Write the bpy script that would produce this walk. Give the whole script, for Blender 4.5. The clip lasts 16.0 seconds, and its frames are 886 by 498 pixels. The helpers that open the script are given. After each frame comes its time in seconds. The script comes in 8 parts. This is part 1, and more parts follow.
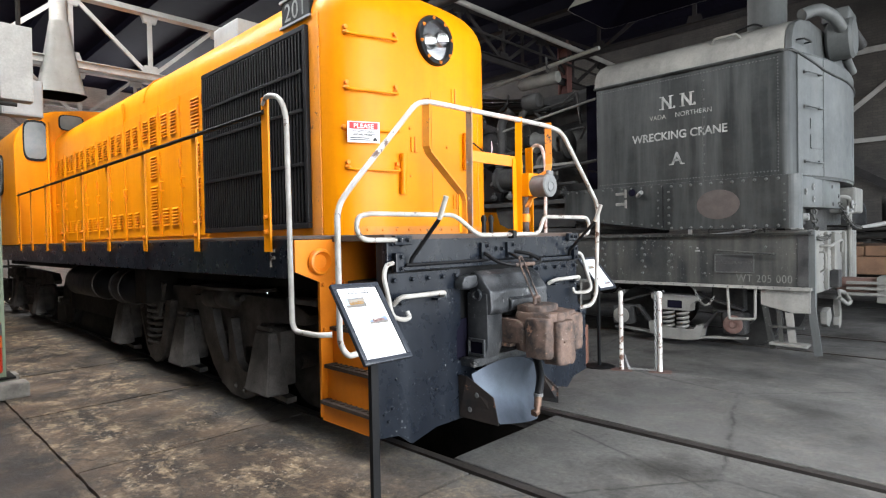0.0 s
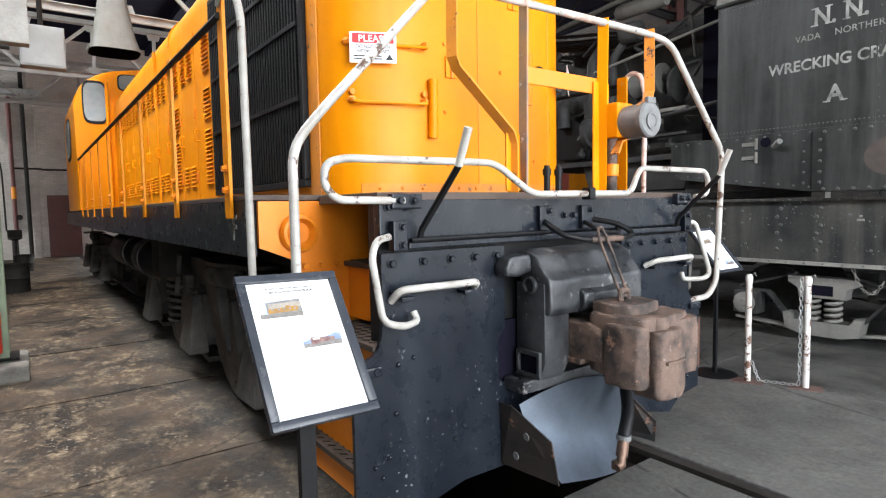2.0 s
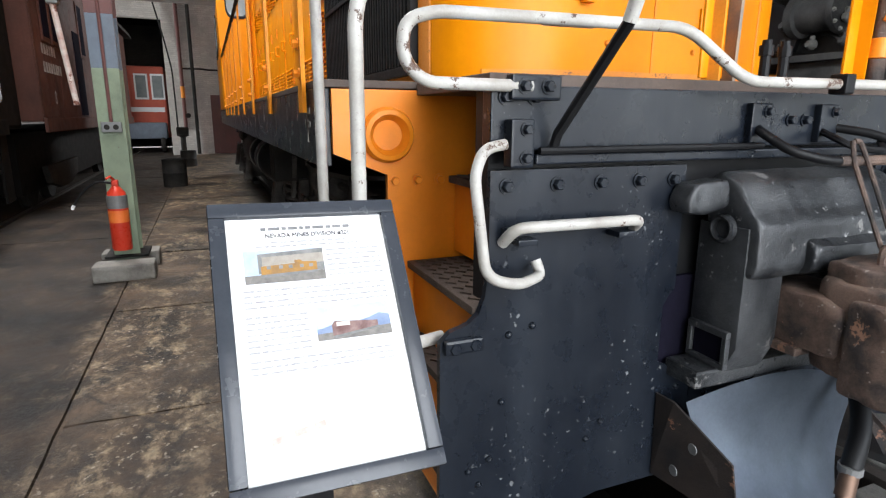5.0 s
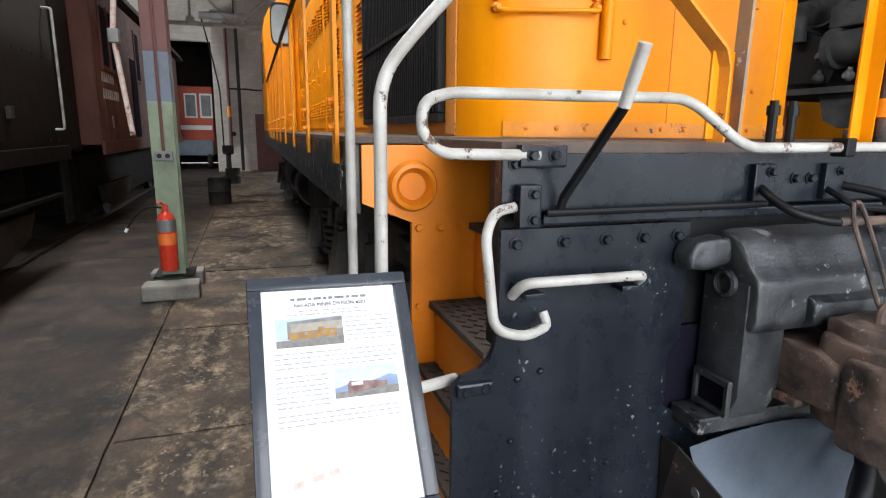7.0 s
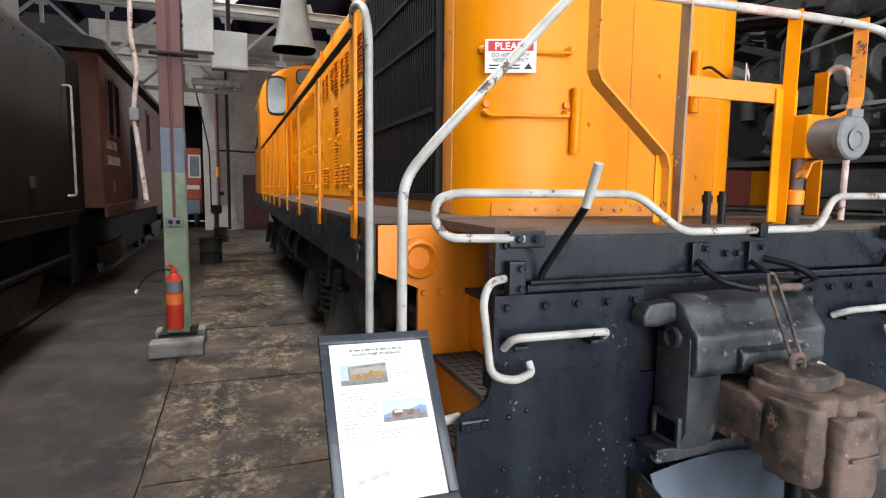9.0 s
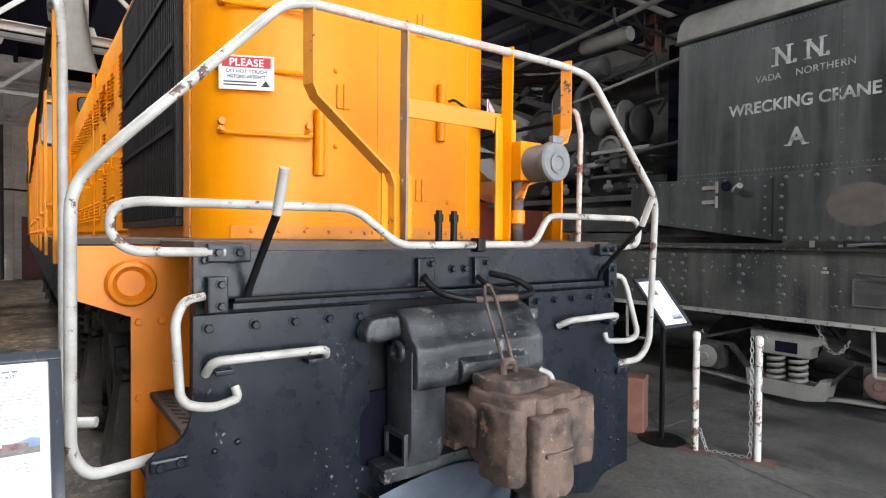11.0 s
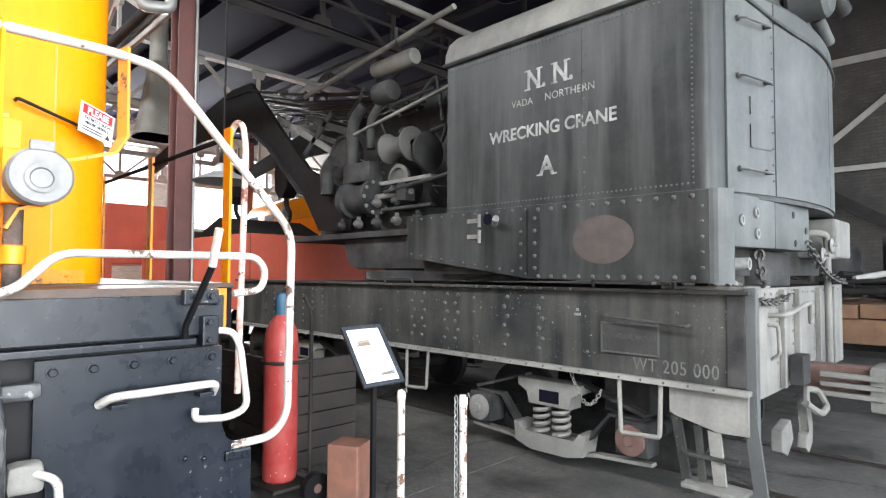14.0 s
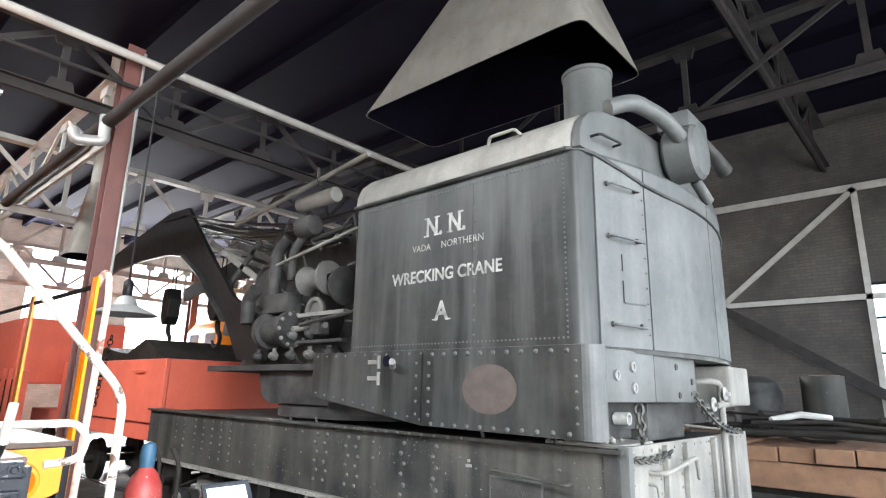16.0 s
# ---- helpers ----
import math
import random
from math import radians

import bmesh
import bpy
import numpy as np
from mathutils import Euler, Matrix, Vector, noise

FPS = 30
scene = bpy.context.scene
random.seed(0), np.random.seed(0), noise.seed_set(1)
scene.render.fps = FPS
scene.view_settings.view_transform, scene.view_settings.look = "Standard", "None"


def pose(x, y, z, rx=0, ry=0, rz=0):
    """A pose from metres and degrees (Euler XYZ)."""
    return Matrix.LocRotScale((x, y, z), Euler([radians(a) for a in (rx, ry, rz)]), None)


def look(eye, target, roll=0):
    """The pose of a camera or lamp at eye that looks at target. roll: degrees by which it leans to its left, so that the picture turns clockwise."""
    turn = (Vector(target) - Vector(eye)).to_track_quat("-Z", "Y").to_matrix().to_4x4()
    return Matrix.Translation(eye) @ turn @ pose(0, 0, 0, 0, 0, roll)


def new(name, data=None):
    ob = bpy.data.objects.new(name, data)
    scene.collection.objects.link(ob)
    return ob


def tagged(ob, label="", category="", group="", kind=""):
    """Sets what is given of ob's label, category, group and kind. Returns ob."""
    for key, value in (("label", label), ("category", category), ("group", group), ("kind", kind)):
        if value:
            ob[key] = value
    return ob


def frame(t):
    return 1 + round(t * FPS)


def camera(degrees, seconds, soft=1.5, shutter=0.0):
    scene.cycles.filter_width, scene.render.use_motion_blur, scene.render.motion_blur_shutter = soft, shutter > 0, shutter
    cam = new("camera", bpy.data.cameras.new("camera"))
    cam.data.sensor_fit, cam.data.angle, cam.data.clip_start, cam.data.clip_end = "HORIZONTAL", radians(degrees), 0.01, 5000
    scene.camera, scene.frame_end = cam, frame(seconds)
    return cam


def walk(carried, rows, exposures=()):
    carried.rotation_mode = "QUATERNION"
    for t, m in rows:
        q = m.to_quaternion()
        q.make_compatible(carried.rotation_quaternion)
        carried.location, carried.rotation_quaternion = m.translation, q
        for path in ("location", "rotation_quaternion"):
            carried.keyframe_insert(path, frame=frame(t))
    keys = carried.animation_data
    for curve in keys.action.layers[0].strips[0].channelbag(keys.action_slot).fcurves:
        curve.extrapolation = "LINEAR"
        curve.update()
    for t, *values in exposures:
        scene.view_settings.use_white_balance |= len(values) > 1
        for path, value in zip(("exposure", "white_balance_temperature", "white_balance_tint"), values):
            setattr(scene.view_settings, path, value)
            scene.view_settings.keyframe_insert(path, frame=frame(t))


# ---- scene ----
cam = camera(75.4, 16.0, soft=1.2)
METRES, EYE, TILT, LEAN, TURN = 7.0, 1.70, 0.0, 0.0, 44.4
ROWS = [
    (0.0, 0.0, 0.0, 0.0, -0.02, -1.05, 1.12),
    (0.5, 0.0157, 0.0626, -0.0067, 1.84, -1.36, 1.34),
    (1.0, 0.0311, 0.1226, -0.0058, 4.01, -1.87, 1.39),
    (1.5, 0.0487, 0.1691, -0.0012, 5.96, -2.59, 1.27),
    (2.0, 0.0463, 0.2281, -0.0062, 9.44, -4.09, 1.07),
    (2.5, 0.0452, 0.2753, -0.0088, 14.79, -6.76, 0.6),
    (3.0, 0.0451, 0.313, -0.009, 16.76, -8.19, 0.43),
    (3.5, 0.0309, 0.3477, -0.0125, 18.61, -9.51, 0.3),
    (4.0, 0.0209, 0.3602, -0.0137, 20.53, -10.85, 0.09),
    (6.5, 0.0328, 0.3591, -0.0094, 26.92, -13.15, -0.32),
    (7.0, 0.0409, 0.3476, 0.0096, 27.42, -11.55, -0.56),
    (7.5, 0.0476, 0.3231, 0.0219, 27.7, -9.87, -0.46),
    (8.0, 0.0375, 0.2953, 0.029, 28.04, -8.21, -0.52),
    (10.5, 0.1022, 0.27, 0.0191, 14.58, -1.77, -0.66),
    (11.0, 0.1297, 0.31, 0.0086, 9.36, -1.13, -0.47),
    (11.5, 0.1675, 0.3281, 0.0056, 7.8, -1.07, -0.47),
    (12.0, 0.2123, 0.336, 0.0062, 5.03, -0.85, -0.54),
    (12.5, 0.2592, 0.37, 0.0016, 3.57, -0.34, -0.54),
    (13.0, 0.2944, 0.3936, 0.0075, 2.4, 0.12, -0.47),
    (13.5, 0.3375, 0.4205, 0.012, 1.31, 0.9, -0.36),
    (14.0, 0.3634, 0.4532, 0.0166, 0.49, 2.35, -0.26),
    (14.5, 0.3911, 0.4556, 0.0243, -0.57, 4.79, -0.5),
    (15.0, 0.4283, 0.4361, 0.0445, -1.34, 7.64, -0.85),
    (15.5, 0.4457, 0.442, 0.0558, -2.04, 10.13, -1.08),
    (16.0, 0.4594, 0.4399, 0.0572, -2.81, 13.64, -1.15),
]
walk(cam, [(t, pose(0, 0, EYE, TILT, LEAN, TURN) @ pose(METRES * x, METRES * y, METRES * z, 90 + pitch, roll, yaw)) for t, x, y, z, yaw, pitch, roll in ROWS], [(0.0, 1.95), (3.5, 1.85), (8.0, 1.5), (11.0, 1.62), (12.5, 2.03), (13.5, 2.40), (14.5, 2.44), (16.0, 2.80)])

# ---- world and large lights ----
world = bpy.data.worlds.new("sky")
scene.world = world
world.use_nodes = True
wn = world.node_tree
sky = wn.nodes.new("ShaderNodeTexSky")
sky.sky_type, sky.sun_disc = "NISHITA", False
sky.sun_elevation, sky.sun_rotation = radians(55), radians(-60)
wn.links.new(sky.outputs[0], wn.nodes["Background"].inputs[0])
wn.nodes["Background"].inputs[1].default_value = 0.15
sun = new("sun", bpy.data.lights.new("sun", "SUN"))
sun.data.energy, sun.data.angle, sun.data.color = 2.5, radians(1.0), (1.0, 0.95, 0.88)
sun.matrix_world = look((-30, 20, 50), (0, 3, 0))
DOORS = (-1.8, 4.0, 10.0, 16.2)  # middle of the open engine doors in the east wall
EAST, WEST, SOUTH, NORTH, ROOF = 3.4, -28.5, -9.0, 19.6, 8.6
for i, y in enumerate(DOORS):
    lamp = new("door_daylight", bpy.data.lights.new("door_daylight", "AREA"))
    lamp.data.shape, lamp.data.size, lamp.data.size_y = "RECTANGLE", 4.6, 6.4
    lamp.data.energy, lamp.data.color = (130, 360, 115, 70)[i], (0.96, 0.98, 1.0)
    lamp.matrix_world = look((EAST + 0.3, y, 3.3), (EAST - 5, y, 1.0))

# daylight in the far-end openings; south window and roof skylight are added, unseen
for p, q, w, h, e in (((-25.25, SOUTH - 0.3, 3.15), (-27.5, 1.0, 2.0), 2.5, 3.3, 420), ((-9.0, 0.6, ROOF + 0.25), (-9.0, 3.4, 0), 10.0, 2.1, 620),
                      ((WEST - 0.3, 11.75, 5.9), (WEST + 6, 10.8, 4.5), 2.5, 3.2, 900), ((WEST - 0.3, 16.85, 5.4), (WEST + 6, 15.8, 4.0), 4.7, 4.4, 1200)):
    lamp = new("opening_daylight", bpy.data.lights.new("opening_daylight", "AREA"))
    lamp.data.shape, lamp.data.size, lamp.data.size_y, lamp.data.energy, lamp.data.color = "RECTANGLE", w, h, e, (0.96, 0.98, 1.0)
    lamp.matrix_world = look(p, q)

# ---- materials ----


def nodes_of(name):
    m = bpy.data.materials.new(name)
    m.use_nodes = True
    t = m.node_tree
    return m, t, t.nodes["Principled BSDF"]


def add(t, kind, **inputs):
    n = t.nodes.new("ShaderNode" + kind)
    for k, v in inputs.items():
        n.inputs[k].default_value = v
    return n


def ramp(t, source, a, b, ca=(0, 0, 0, 1), cb=(1, 1, 1, 1)):
    r = t.nodes.new("ShaderNodeValToRGB")
    r.color_ramp.elements[0].position, r.color_ramp.elements[1].position = a, b
    r.color_ramp.elements[0].color, r.color_ramp.elements[1].color = ca, cb
    t.links.new(source, r.inputs[0])
    return r.outputs[0]


def blend(t, fac, a, b, mode="MIX"):
    n = t.nodes.new("ShaderNodeMix")
    n.data_type, n.blend_type = "RGBA", mode
    for i, v in ((0, fac), (6, a), (7, b)):
        if isinstance(v, (int, float)):
            n.inputs[i].default_value = v
        elif isinstance(v, tuple):
            n.inputs[i].default_value = (*v, 1)
        else:
            t.links.new(v, n.inputs[i])
    return n.outputs[2]


def noise_of(t, co, scale, detail=6.0, rough=0.6, stretch=None):
    if stretch:
        mp = t.nodes.new("ShaderNodeMapping")
        mp.inputs["Scale"].default_value = stretch
        t.links.new(co, mp.inputs[0])
        co = mp.outputs[0]
    n = add(t, "TexNoise", Scale=scale, Detail=detail, Roughness=rough)
    t.links.new(co, n.inputs["Vector"])
    return n.outputs["Fac"]


def surface(name, col, dirt, rough=0.6, metal=0.0, stain=0.5, scale=1.2, grain=0.25, bump=0.15, chips=None, chip_at=0.68, streak=0.0, spread=0.15, speck=None, gloss_var=0.15, spec=0.3):
    """Worn surface: colour, dirt patches at a large scale, grain at a small one, chips of another colour, upright streaks, specks."""
    m, t, b = nodes_of(name)
    co = t.nodes.new("ShaderNodeTexCoord").outputs["Object"]
    big = noise_of(t, co, scale, 5)
    fine = noise_of(t, co, scale * 22, 8, 0.7)
    c = blend(t, ramp(t, big, 0.5 - spread, 0.5 + spread * 1.6, (0, 0, 0, 1), (stain, stain, stain, 1)), col, dirt)
    dark = tuple(x * (1 - grain) for x in (1, 1, 1))
    c = blend(t, 1.0, c, ramp(t, fine, 0.3, 0.7, (*dark, 1), (1, 1, 1, 1)), "MULTIPLY")
    if streak:
        s = noise_of(t, co, 3.0, 5, 0.6, (1.6, 1.6, 0.12))
        c = blend(t, ramp(t, s, 0.45, 0.72, (0, 0, 0, 1), (streak, streak, streak, 1)), c, dirt)
    if speck:
        s = noise_of(t, co, 38, 3, 0.5)
        patch = ramp(t, noise_of(t, co, 2.2, 4), 0.50, 0.62)
        both = t.nodes.new("ShaderNodeMath")
        both.operation = "MULTIPLY"
        t.links.new(ramp(t, s, 0.655, 0.70), both.inputs[0])
        t.links.new(patch, both.inputs[1])
        c = blend(t, both.outputs[0], c, speck)
    height = fine
    if chips:
        s = noise_of(t, co, 7.0, 8, 0.75)
        k = ramp(t, s, chip_at, chip_at + 0.02)
        c = blend(t, k, c, chips)
    t.links.new(c, b.inputs["Base Color"])
    r = t.nodes.new("ShaderNodeMapRange")
    r.inputs["To Min"].default_value, r.inputs["To Max"].default_value = max(0.05, rough - gloss_var), min(1, rough + gloss_var)
    t.links.new(noise_of(t, co, scale * 5, 6), r.inputs["Value"])
    t.links.new(r.outputs[0], b.inputs["Roughness"])
    b.inputs["Metallic"].default_value = metal
    b.inputs["Specular IOR Level"].default_value = spec
    bp = add(t, "Bump", Strength=bump, Distance=0.01)
    t.links.new(height, bp.inputs["Height"])
    t.links.new(bp.outputs[0], b.inputs["Normal"])
    return m


def floor_material():
    """Oily engine-house concrete: dark grease, worn brown strip with pale scuffs, spills, cracks."""
    m, t, b = nodes_of("greasy_concrete")
    co = t.nodes.new("ShaderNodeNewGeometry").outputs["Position"]
    sep = t.nodes.new("ShaderNodeSeparateXYZ")
    t.links.new(co, sep.inputs[0])

    def times(p, q):
        n = t.nodes.new("ShaderNodeMath")
        n.operation = "MULTIPLY"
        t.links.new(p, n.inputs[0])
        t.links.new(q, n.inputs[1])
        return n.outputs[0]

    def over(lo, hi, to0=0.0, to1=1.0):
        n = t.nodes.new("ShaderNodeMapRange")
        for k, v in (("From Min", lo), ("From Max", hi), ("To Min", to0), ("To Max", to1)):
            n.inputs[k].default_value = v
        t.links.new(sep.outputs[1], n.inputs["Value"])
        return n.outputs[0]

    big = noise_of(t, co, 0.55, 6, 0.62)
    mid = noise_of(t, co, 3.4, 9, 0.72)
    fine = noise_of(t, co, 26, 8, 0.75)
    # grey grease towards the crane, brown dirt along the south aisle; past its kerb line
    # blacker oil stain, with the tender's shade painted in
    grease = blend(t, ramp(t, big, 0.34, 0.66), (0.052, 0.050, 0.047), (0.140, 0.136, 0.127))
    soft = noise_of(t, co, 1.7, 12, 0.66)
    brown = blend(t, ramp(t, soft, 0.40, 0.60), (0.016, 0.0108, 0.0075), (0.100, 0.067, 0.043))
    oily = blend(t, ramp(t, soft, 0.40, 0.62), (0.010, 0.0070, 0.0053), (0.040, 0.0265, 0.018))
    c = blend(t, over(0.95, 1.12), oily, brown)
    c = blend(t, over(2.3, 3.1), c, grease)
    # pale scraped crust in drifts, and crumbs of it scattered about
    scuff = noise_of(t, co, 6.0, 14, 0.76, (0.8, 1.1, 1.0))
    pale = ramp(t, scuff, 0.48, 0.64, (0, 0, 0, 1), (0.90, 0.90, 0.90, 1))
    zone = ramp(t, noise_of(t, co, 1.1, 9, 0.72), 0.43, 0.56, (0.06, 0.06, 0.06, 1), (1, 1, 1, 1))
    strip = times(over(0.85, 1.15, 0.16, 1.0), over(2.4, 3.2, 1.0, 0.10))
    c = blend(t, times(times(pale, zone), strip), c, (0.37, 0.275, 0.170))
    crumbs = ramp(t, noise_of(t, co, 30, 5, 0.6), 0.60, 0.66, (0, 0, 0, 1), (0.7, 0.7, 0.7, 1))
    c = blend(t, times(times(crumbs, zone), strip), c, (0.42, 0.36, 0.28))
    spill = noise_of(t, co, 0.9, 4, 0.5)
    c = blend(t, ramp(t, spill, 0.54, 0.66, (0, 0, 0, 1), (0.7, 0.7, 0.7, 1)), c, (0.014, 0.012, 0.010))
    # dried pale splashes
    splash = times(ramp(t, noise_of(t, co, 5.0, 9, 0.8), 0.60, 0.66, (0, 0, 0, 1), (0.5, 0.5, 0.5, 1)), ramp(t, noise_of(t, co, 0.75, 3), 0.56, 0.66))
    c = blend(t, splash, c, (0.24, 0.23, 0.20))
    # wandering cracks
    bent = blend(t, 0.10, co, t.nodes.new("ShaderNodeTexNoise").outputs["Color"])
    vor = add(t, "TexVoronoi", Scale=0.42)
    vor.feature = "DISTANCE_TO_EDGE"
    t.links.new(bent, vor.inputs["Vector"])
    crack = ramp(t, vor.outputs["Distance"], 0.0015, 0.006, (0.75, 0.75, 0.75, 1), (0, 0, 0, 1))
    c = blend(t, times(crack, ramp(t, mid, 0.40, 0.52)), c, (0.012, 0.011, 0.010))
    c = blend(t, 1.0, c, ramp(t, fine, 0.3, 0.72, (0.50, 0.50, 0.50, 1), (1.2, 1.2, 1.2, 1)), "MULTIPLY")
    oi = t.nodes.new("ShaderNodeObjectInfo")
    c = blend(t, 1.0, c, ramp(t, oi.outputs["Random"], 0, 1, (0.86, 0.86, 0.86, 1), (1.08, 1.08, 1.08, 1)), "MULTIPLY")
    t.links.new(c, b.inputs["Base Color"])
    t.links.new(ramp(t, mid, 0.3, 0.7, (0.50, 0.50, 0.50, 1), (0.85, 0.85, 0.85, 1)), b.inputs["Roughness"])
    b.inputs["Specular IOR Level"].default_value = 0.3
    bp = add(t, "Bump", Strength=0.6, Distance=0.014)
    mixh = t.nodes.new("ShaderNodeMath")
    t.links.new(fine, mixh.inputs[0])
    t.links.new(mid, mixh.inputs[1])
    t.links.new(mixh.outputs[0], bp.inputs["Height"])
    t.links.new(bp.outputs[0], b.inputs["Normal"])
    return m


def brick_material(name, col, dark, mortar):
    """Painted brickwork with courses, patchy paint and soot."""
    m, t, b = nodes_of(name)
    co = t.nodes.new("ShaderNodeNewGeometry").outputs["Position"]
    sep = t.nodes.new("ShaderNodeSeparateXYZ")
    t.links.new(co, sep.inputs[0])
    sm = t.nodes.new("ShaderNodeMath")
    t.links.new(sep.outputs[0], sm.inputs[0])
    t.links.new(sep.outputs[1], sm.inputs[1])
    cb = t.nodes.new("ShaderNodeCombineXYZ")
    t.links.new(sm.outputs[0], cb.inputs[0])
    t.links.new(sep.outputs[2], cb.inputs[1])
    br = add(t, "TexBrick", Scale=1.0)
    br.inputs["Brick Width"].default_value, br.inputs["Row Height"].default_value = 0.23, 0.078
    br.inputs["Mortar Size"].default_value = 0.006
    br.inputs["Color1"].default_value, br.inputs["Color2"].default_value, br.inputs["Mortar"].default_value = (*col, 1), (*[x * 0.82 for x in col], 1), (*mortar, 1)
    t.links.new(cb.outputs[0], br.inputs["Vector"])
    big = noise_of(t, co, 0.8, 6, 0.65)
    c = blend(t, ramp(t, big, 0.4, 0.66, (0, 0, 0, 1), (0.85, 0.85, 0.85, 1)), br.outputs["Color"], dark)
    c = blend(t, 1.0, c, ramp(t, noise_of(t, co, 30, 6), 0.3, 0.7, (0.75, 0.75, 0.75, 1), (1, 1, 1, 1)), "MULTIPLY")
    t.links.new(c, b.inputs["Base Color"])
    b.inputs["Roughness"].default_value = 0.9
    bp = add(t, "Bump", Strength=0.6, Distance=0.01)
    t.links.new(br.outputs["Fac"], bp.inputs["Height"])
    bp.invert = True
    t.links.new(bp.outputs[0], b.inputs["Normal"])
    return m


YELLOW = surface("orange_yellow_enamel", (0.80, 0.270, 0.0015), (0.56, 0.15, 0.002), 0.36, stain=0.45, scale=0.9, grain=0.08, bump=0.04, chips=(0.10, 0.045, 0.025), chip_at=0.765, streak=0.33, gloss_var=0.1, spec=0.16)
ORANGE = surface("orange_enamel_worn", (0.80, 0.235, 0.010), (0.42, 0.11, 0.012), 0.4, stain=0.4, scale=1.8, grain=0.08, bump=0.05, chips=(0.09, 0.045, 0.03), chip_at=0.75, streak=0.2)
CHIPPED = surface("orange_enamel_chipped", (0.78, 0.27, 0.012), (0.30, 0.13, 0.08), 0.5, stain=0.5, scale=3.0, grain=0.15, bump=0.2, chips=(0.07, 0.05, 0.05), chip_at=0.605)
BLACK = surface("black_enamel", (0.0045, 0.0066, 0.0112), (0.026, 0.031, 0.039), 0.30, stain=0.30, scale=1.8, spread=0.12, grain=0.25, bump=0.07, chips=(0.12, 0.095, 0.08), chip_at=0.71, streak=0.36, speck=(0.12, 0.125, 0.13), gloss_var=0.20, spec=0.28)
GRIME = surface("grimy_black_iron", (0.011, 0.0105, 0.010), (0.055, 0.048, 0.041), 0.72, spec=0.12, stain=0.6, scale=2.4, grain=0.35, bump=0.35)
RUSTY_BLACK = surface("rust_bitten_black", (0.010, 0.010, 0.011), (0.060, 0.040, 0.030), 0.55, stain=0.6, scale=5, grain=0.35, bump=0.3, chips=(0.14, 0.070, 0.045), chip_at=0.60)
DULL = surface("dull_black_paint", (0.005, 0.005, 0.006), (0.016, 0.016, 0.016), 0.5, spec=0.18, stain=0.6, scale=2.0, grain=0.2, bump=0.1)
WHITE = surface("white_pipe_enamel", (0.45, 0.435, 0.405), (0.23, 0.205, 0.175), 0.42, stain=0.7, scale=6, grain=0.16, bump=0.12, chips=(0.085, 0.050, 0.036), chip_at=0.585, spread=0.12)
REDDISH = surface("worn_red_primer_white", (0.62, 0.55, 0.50), (0.36, 0.12, 0.08), 0.5, stain=0.9, scale=14, grain=0.15, bump=0.1, chips=(0.16, 0.06, 0.04), chip_at=0.56)
RUST = surface("rusty_cast_steel", (0.165, 0.108, 0.083), (0.030, 0.026, 0.025), 0.62, stain=0.95, scale=6.5, spread=0.08, grain=0.4, bump=0.45, chips=(0.23, 0.125, 0.08), chip_at=0.63, streak=0.25, speck=(0.26, 0.22, 0.19))
CAST = surface("black_cast_steel", (0.010, 0.0115, 0.014), (0.105, 0.108, 0.112), 0.34, metal=0.15, spec=0.5, stain=0.7, scale=3.6, spread=0.10, grain=0.4, bump=0.4, chips=(0.17, 0.165, 0.16), chip_at=0.615, streak=0.35, speck=(0.25, 0.25, 0.25), gloss_var=0.2)
STEEL = surface("brushed_blue_steel", (0.200, 0.235, 0.290), (0.075, 0.090, 0.115), 0.36, metal=0.55, stain=0.7, scale=3.5, grain=0.12, bump=0.05)
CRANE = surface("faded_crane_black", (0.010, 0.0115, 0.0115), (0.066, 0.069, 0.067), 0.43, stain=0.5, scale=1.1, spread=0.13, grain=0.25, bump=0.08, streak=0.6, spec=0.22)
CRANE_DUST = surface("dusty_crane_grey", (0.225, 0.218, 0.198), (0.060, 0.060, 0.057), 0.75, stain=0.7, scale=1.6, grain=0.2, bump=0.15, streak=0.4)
SPOOL = surface("dusty_grey_spool", (0.105, 0.103, 0.096), (0.045, 0.044, 0.042), 0.65, stain=0.7, scale=4, grain=0.25, bump=0.15)
# dusty, and paler than the side to carry light from the doors
CRANE_END = surface("dusty_lit_crane_end", (0.046, 0.050, 0.050), (0.125, 0.129, 0.126), 0.5, stain=0.6, scale=1.2, grain=0.22, bump=0.1, streak=0.25, chips=(0.025, 0.025, 0.025), chip_at=0.69)
FRAME_GREY = surface("crane_frame_paint", (0.012, 0.0135, 0.0145), (0.105, 0.102, 0.088), 0.55, stain=0.5, scale=1.3, grain=0.3, bump=0.18, streak=0.45, speck=(0.2, 0.2, 0.19))
SOOT = surface("sooty_machinery", (0.018, 0.018, 0.0185), (0.080, 0.078, 0.075), 0.6, spec=0.2, stain=0.8, scale=3, grain=0.35, bump=0.35)
GALV = surface("dull_galvanised_sheet", (0.33, 0.335, 0.33), (0.18, 0.175, 0.165), 0.5, metal=0.5, stain=0.7, scale=2, grain=0.1, bump=0.06)
LETTER = surface("worn_white_lettering", (0.34, 0.34, 0.325), (0.050, 0.051, 0.050), 0.6, stain=0.95, scale=7, grain=0.3, bump=0.05)
MAROON = surface("maroon_column_paint", (0.150, 0.062, 0.055), (0.085, 0.045, 0.042), 0.5, stain=0.7, scale=3, grain=0.2, bump=0.1, streak=0.4)
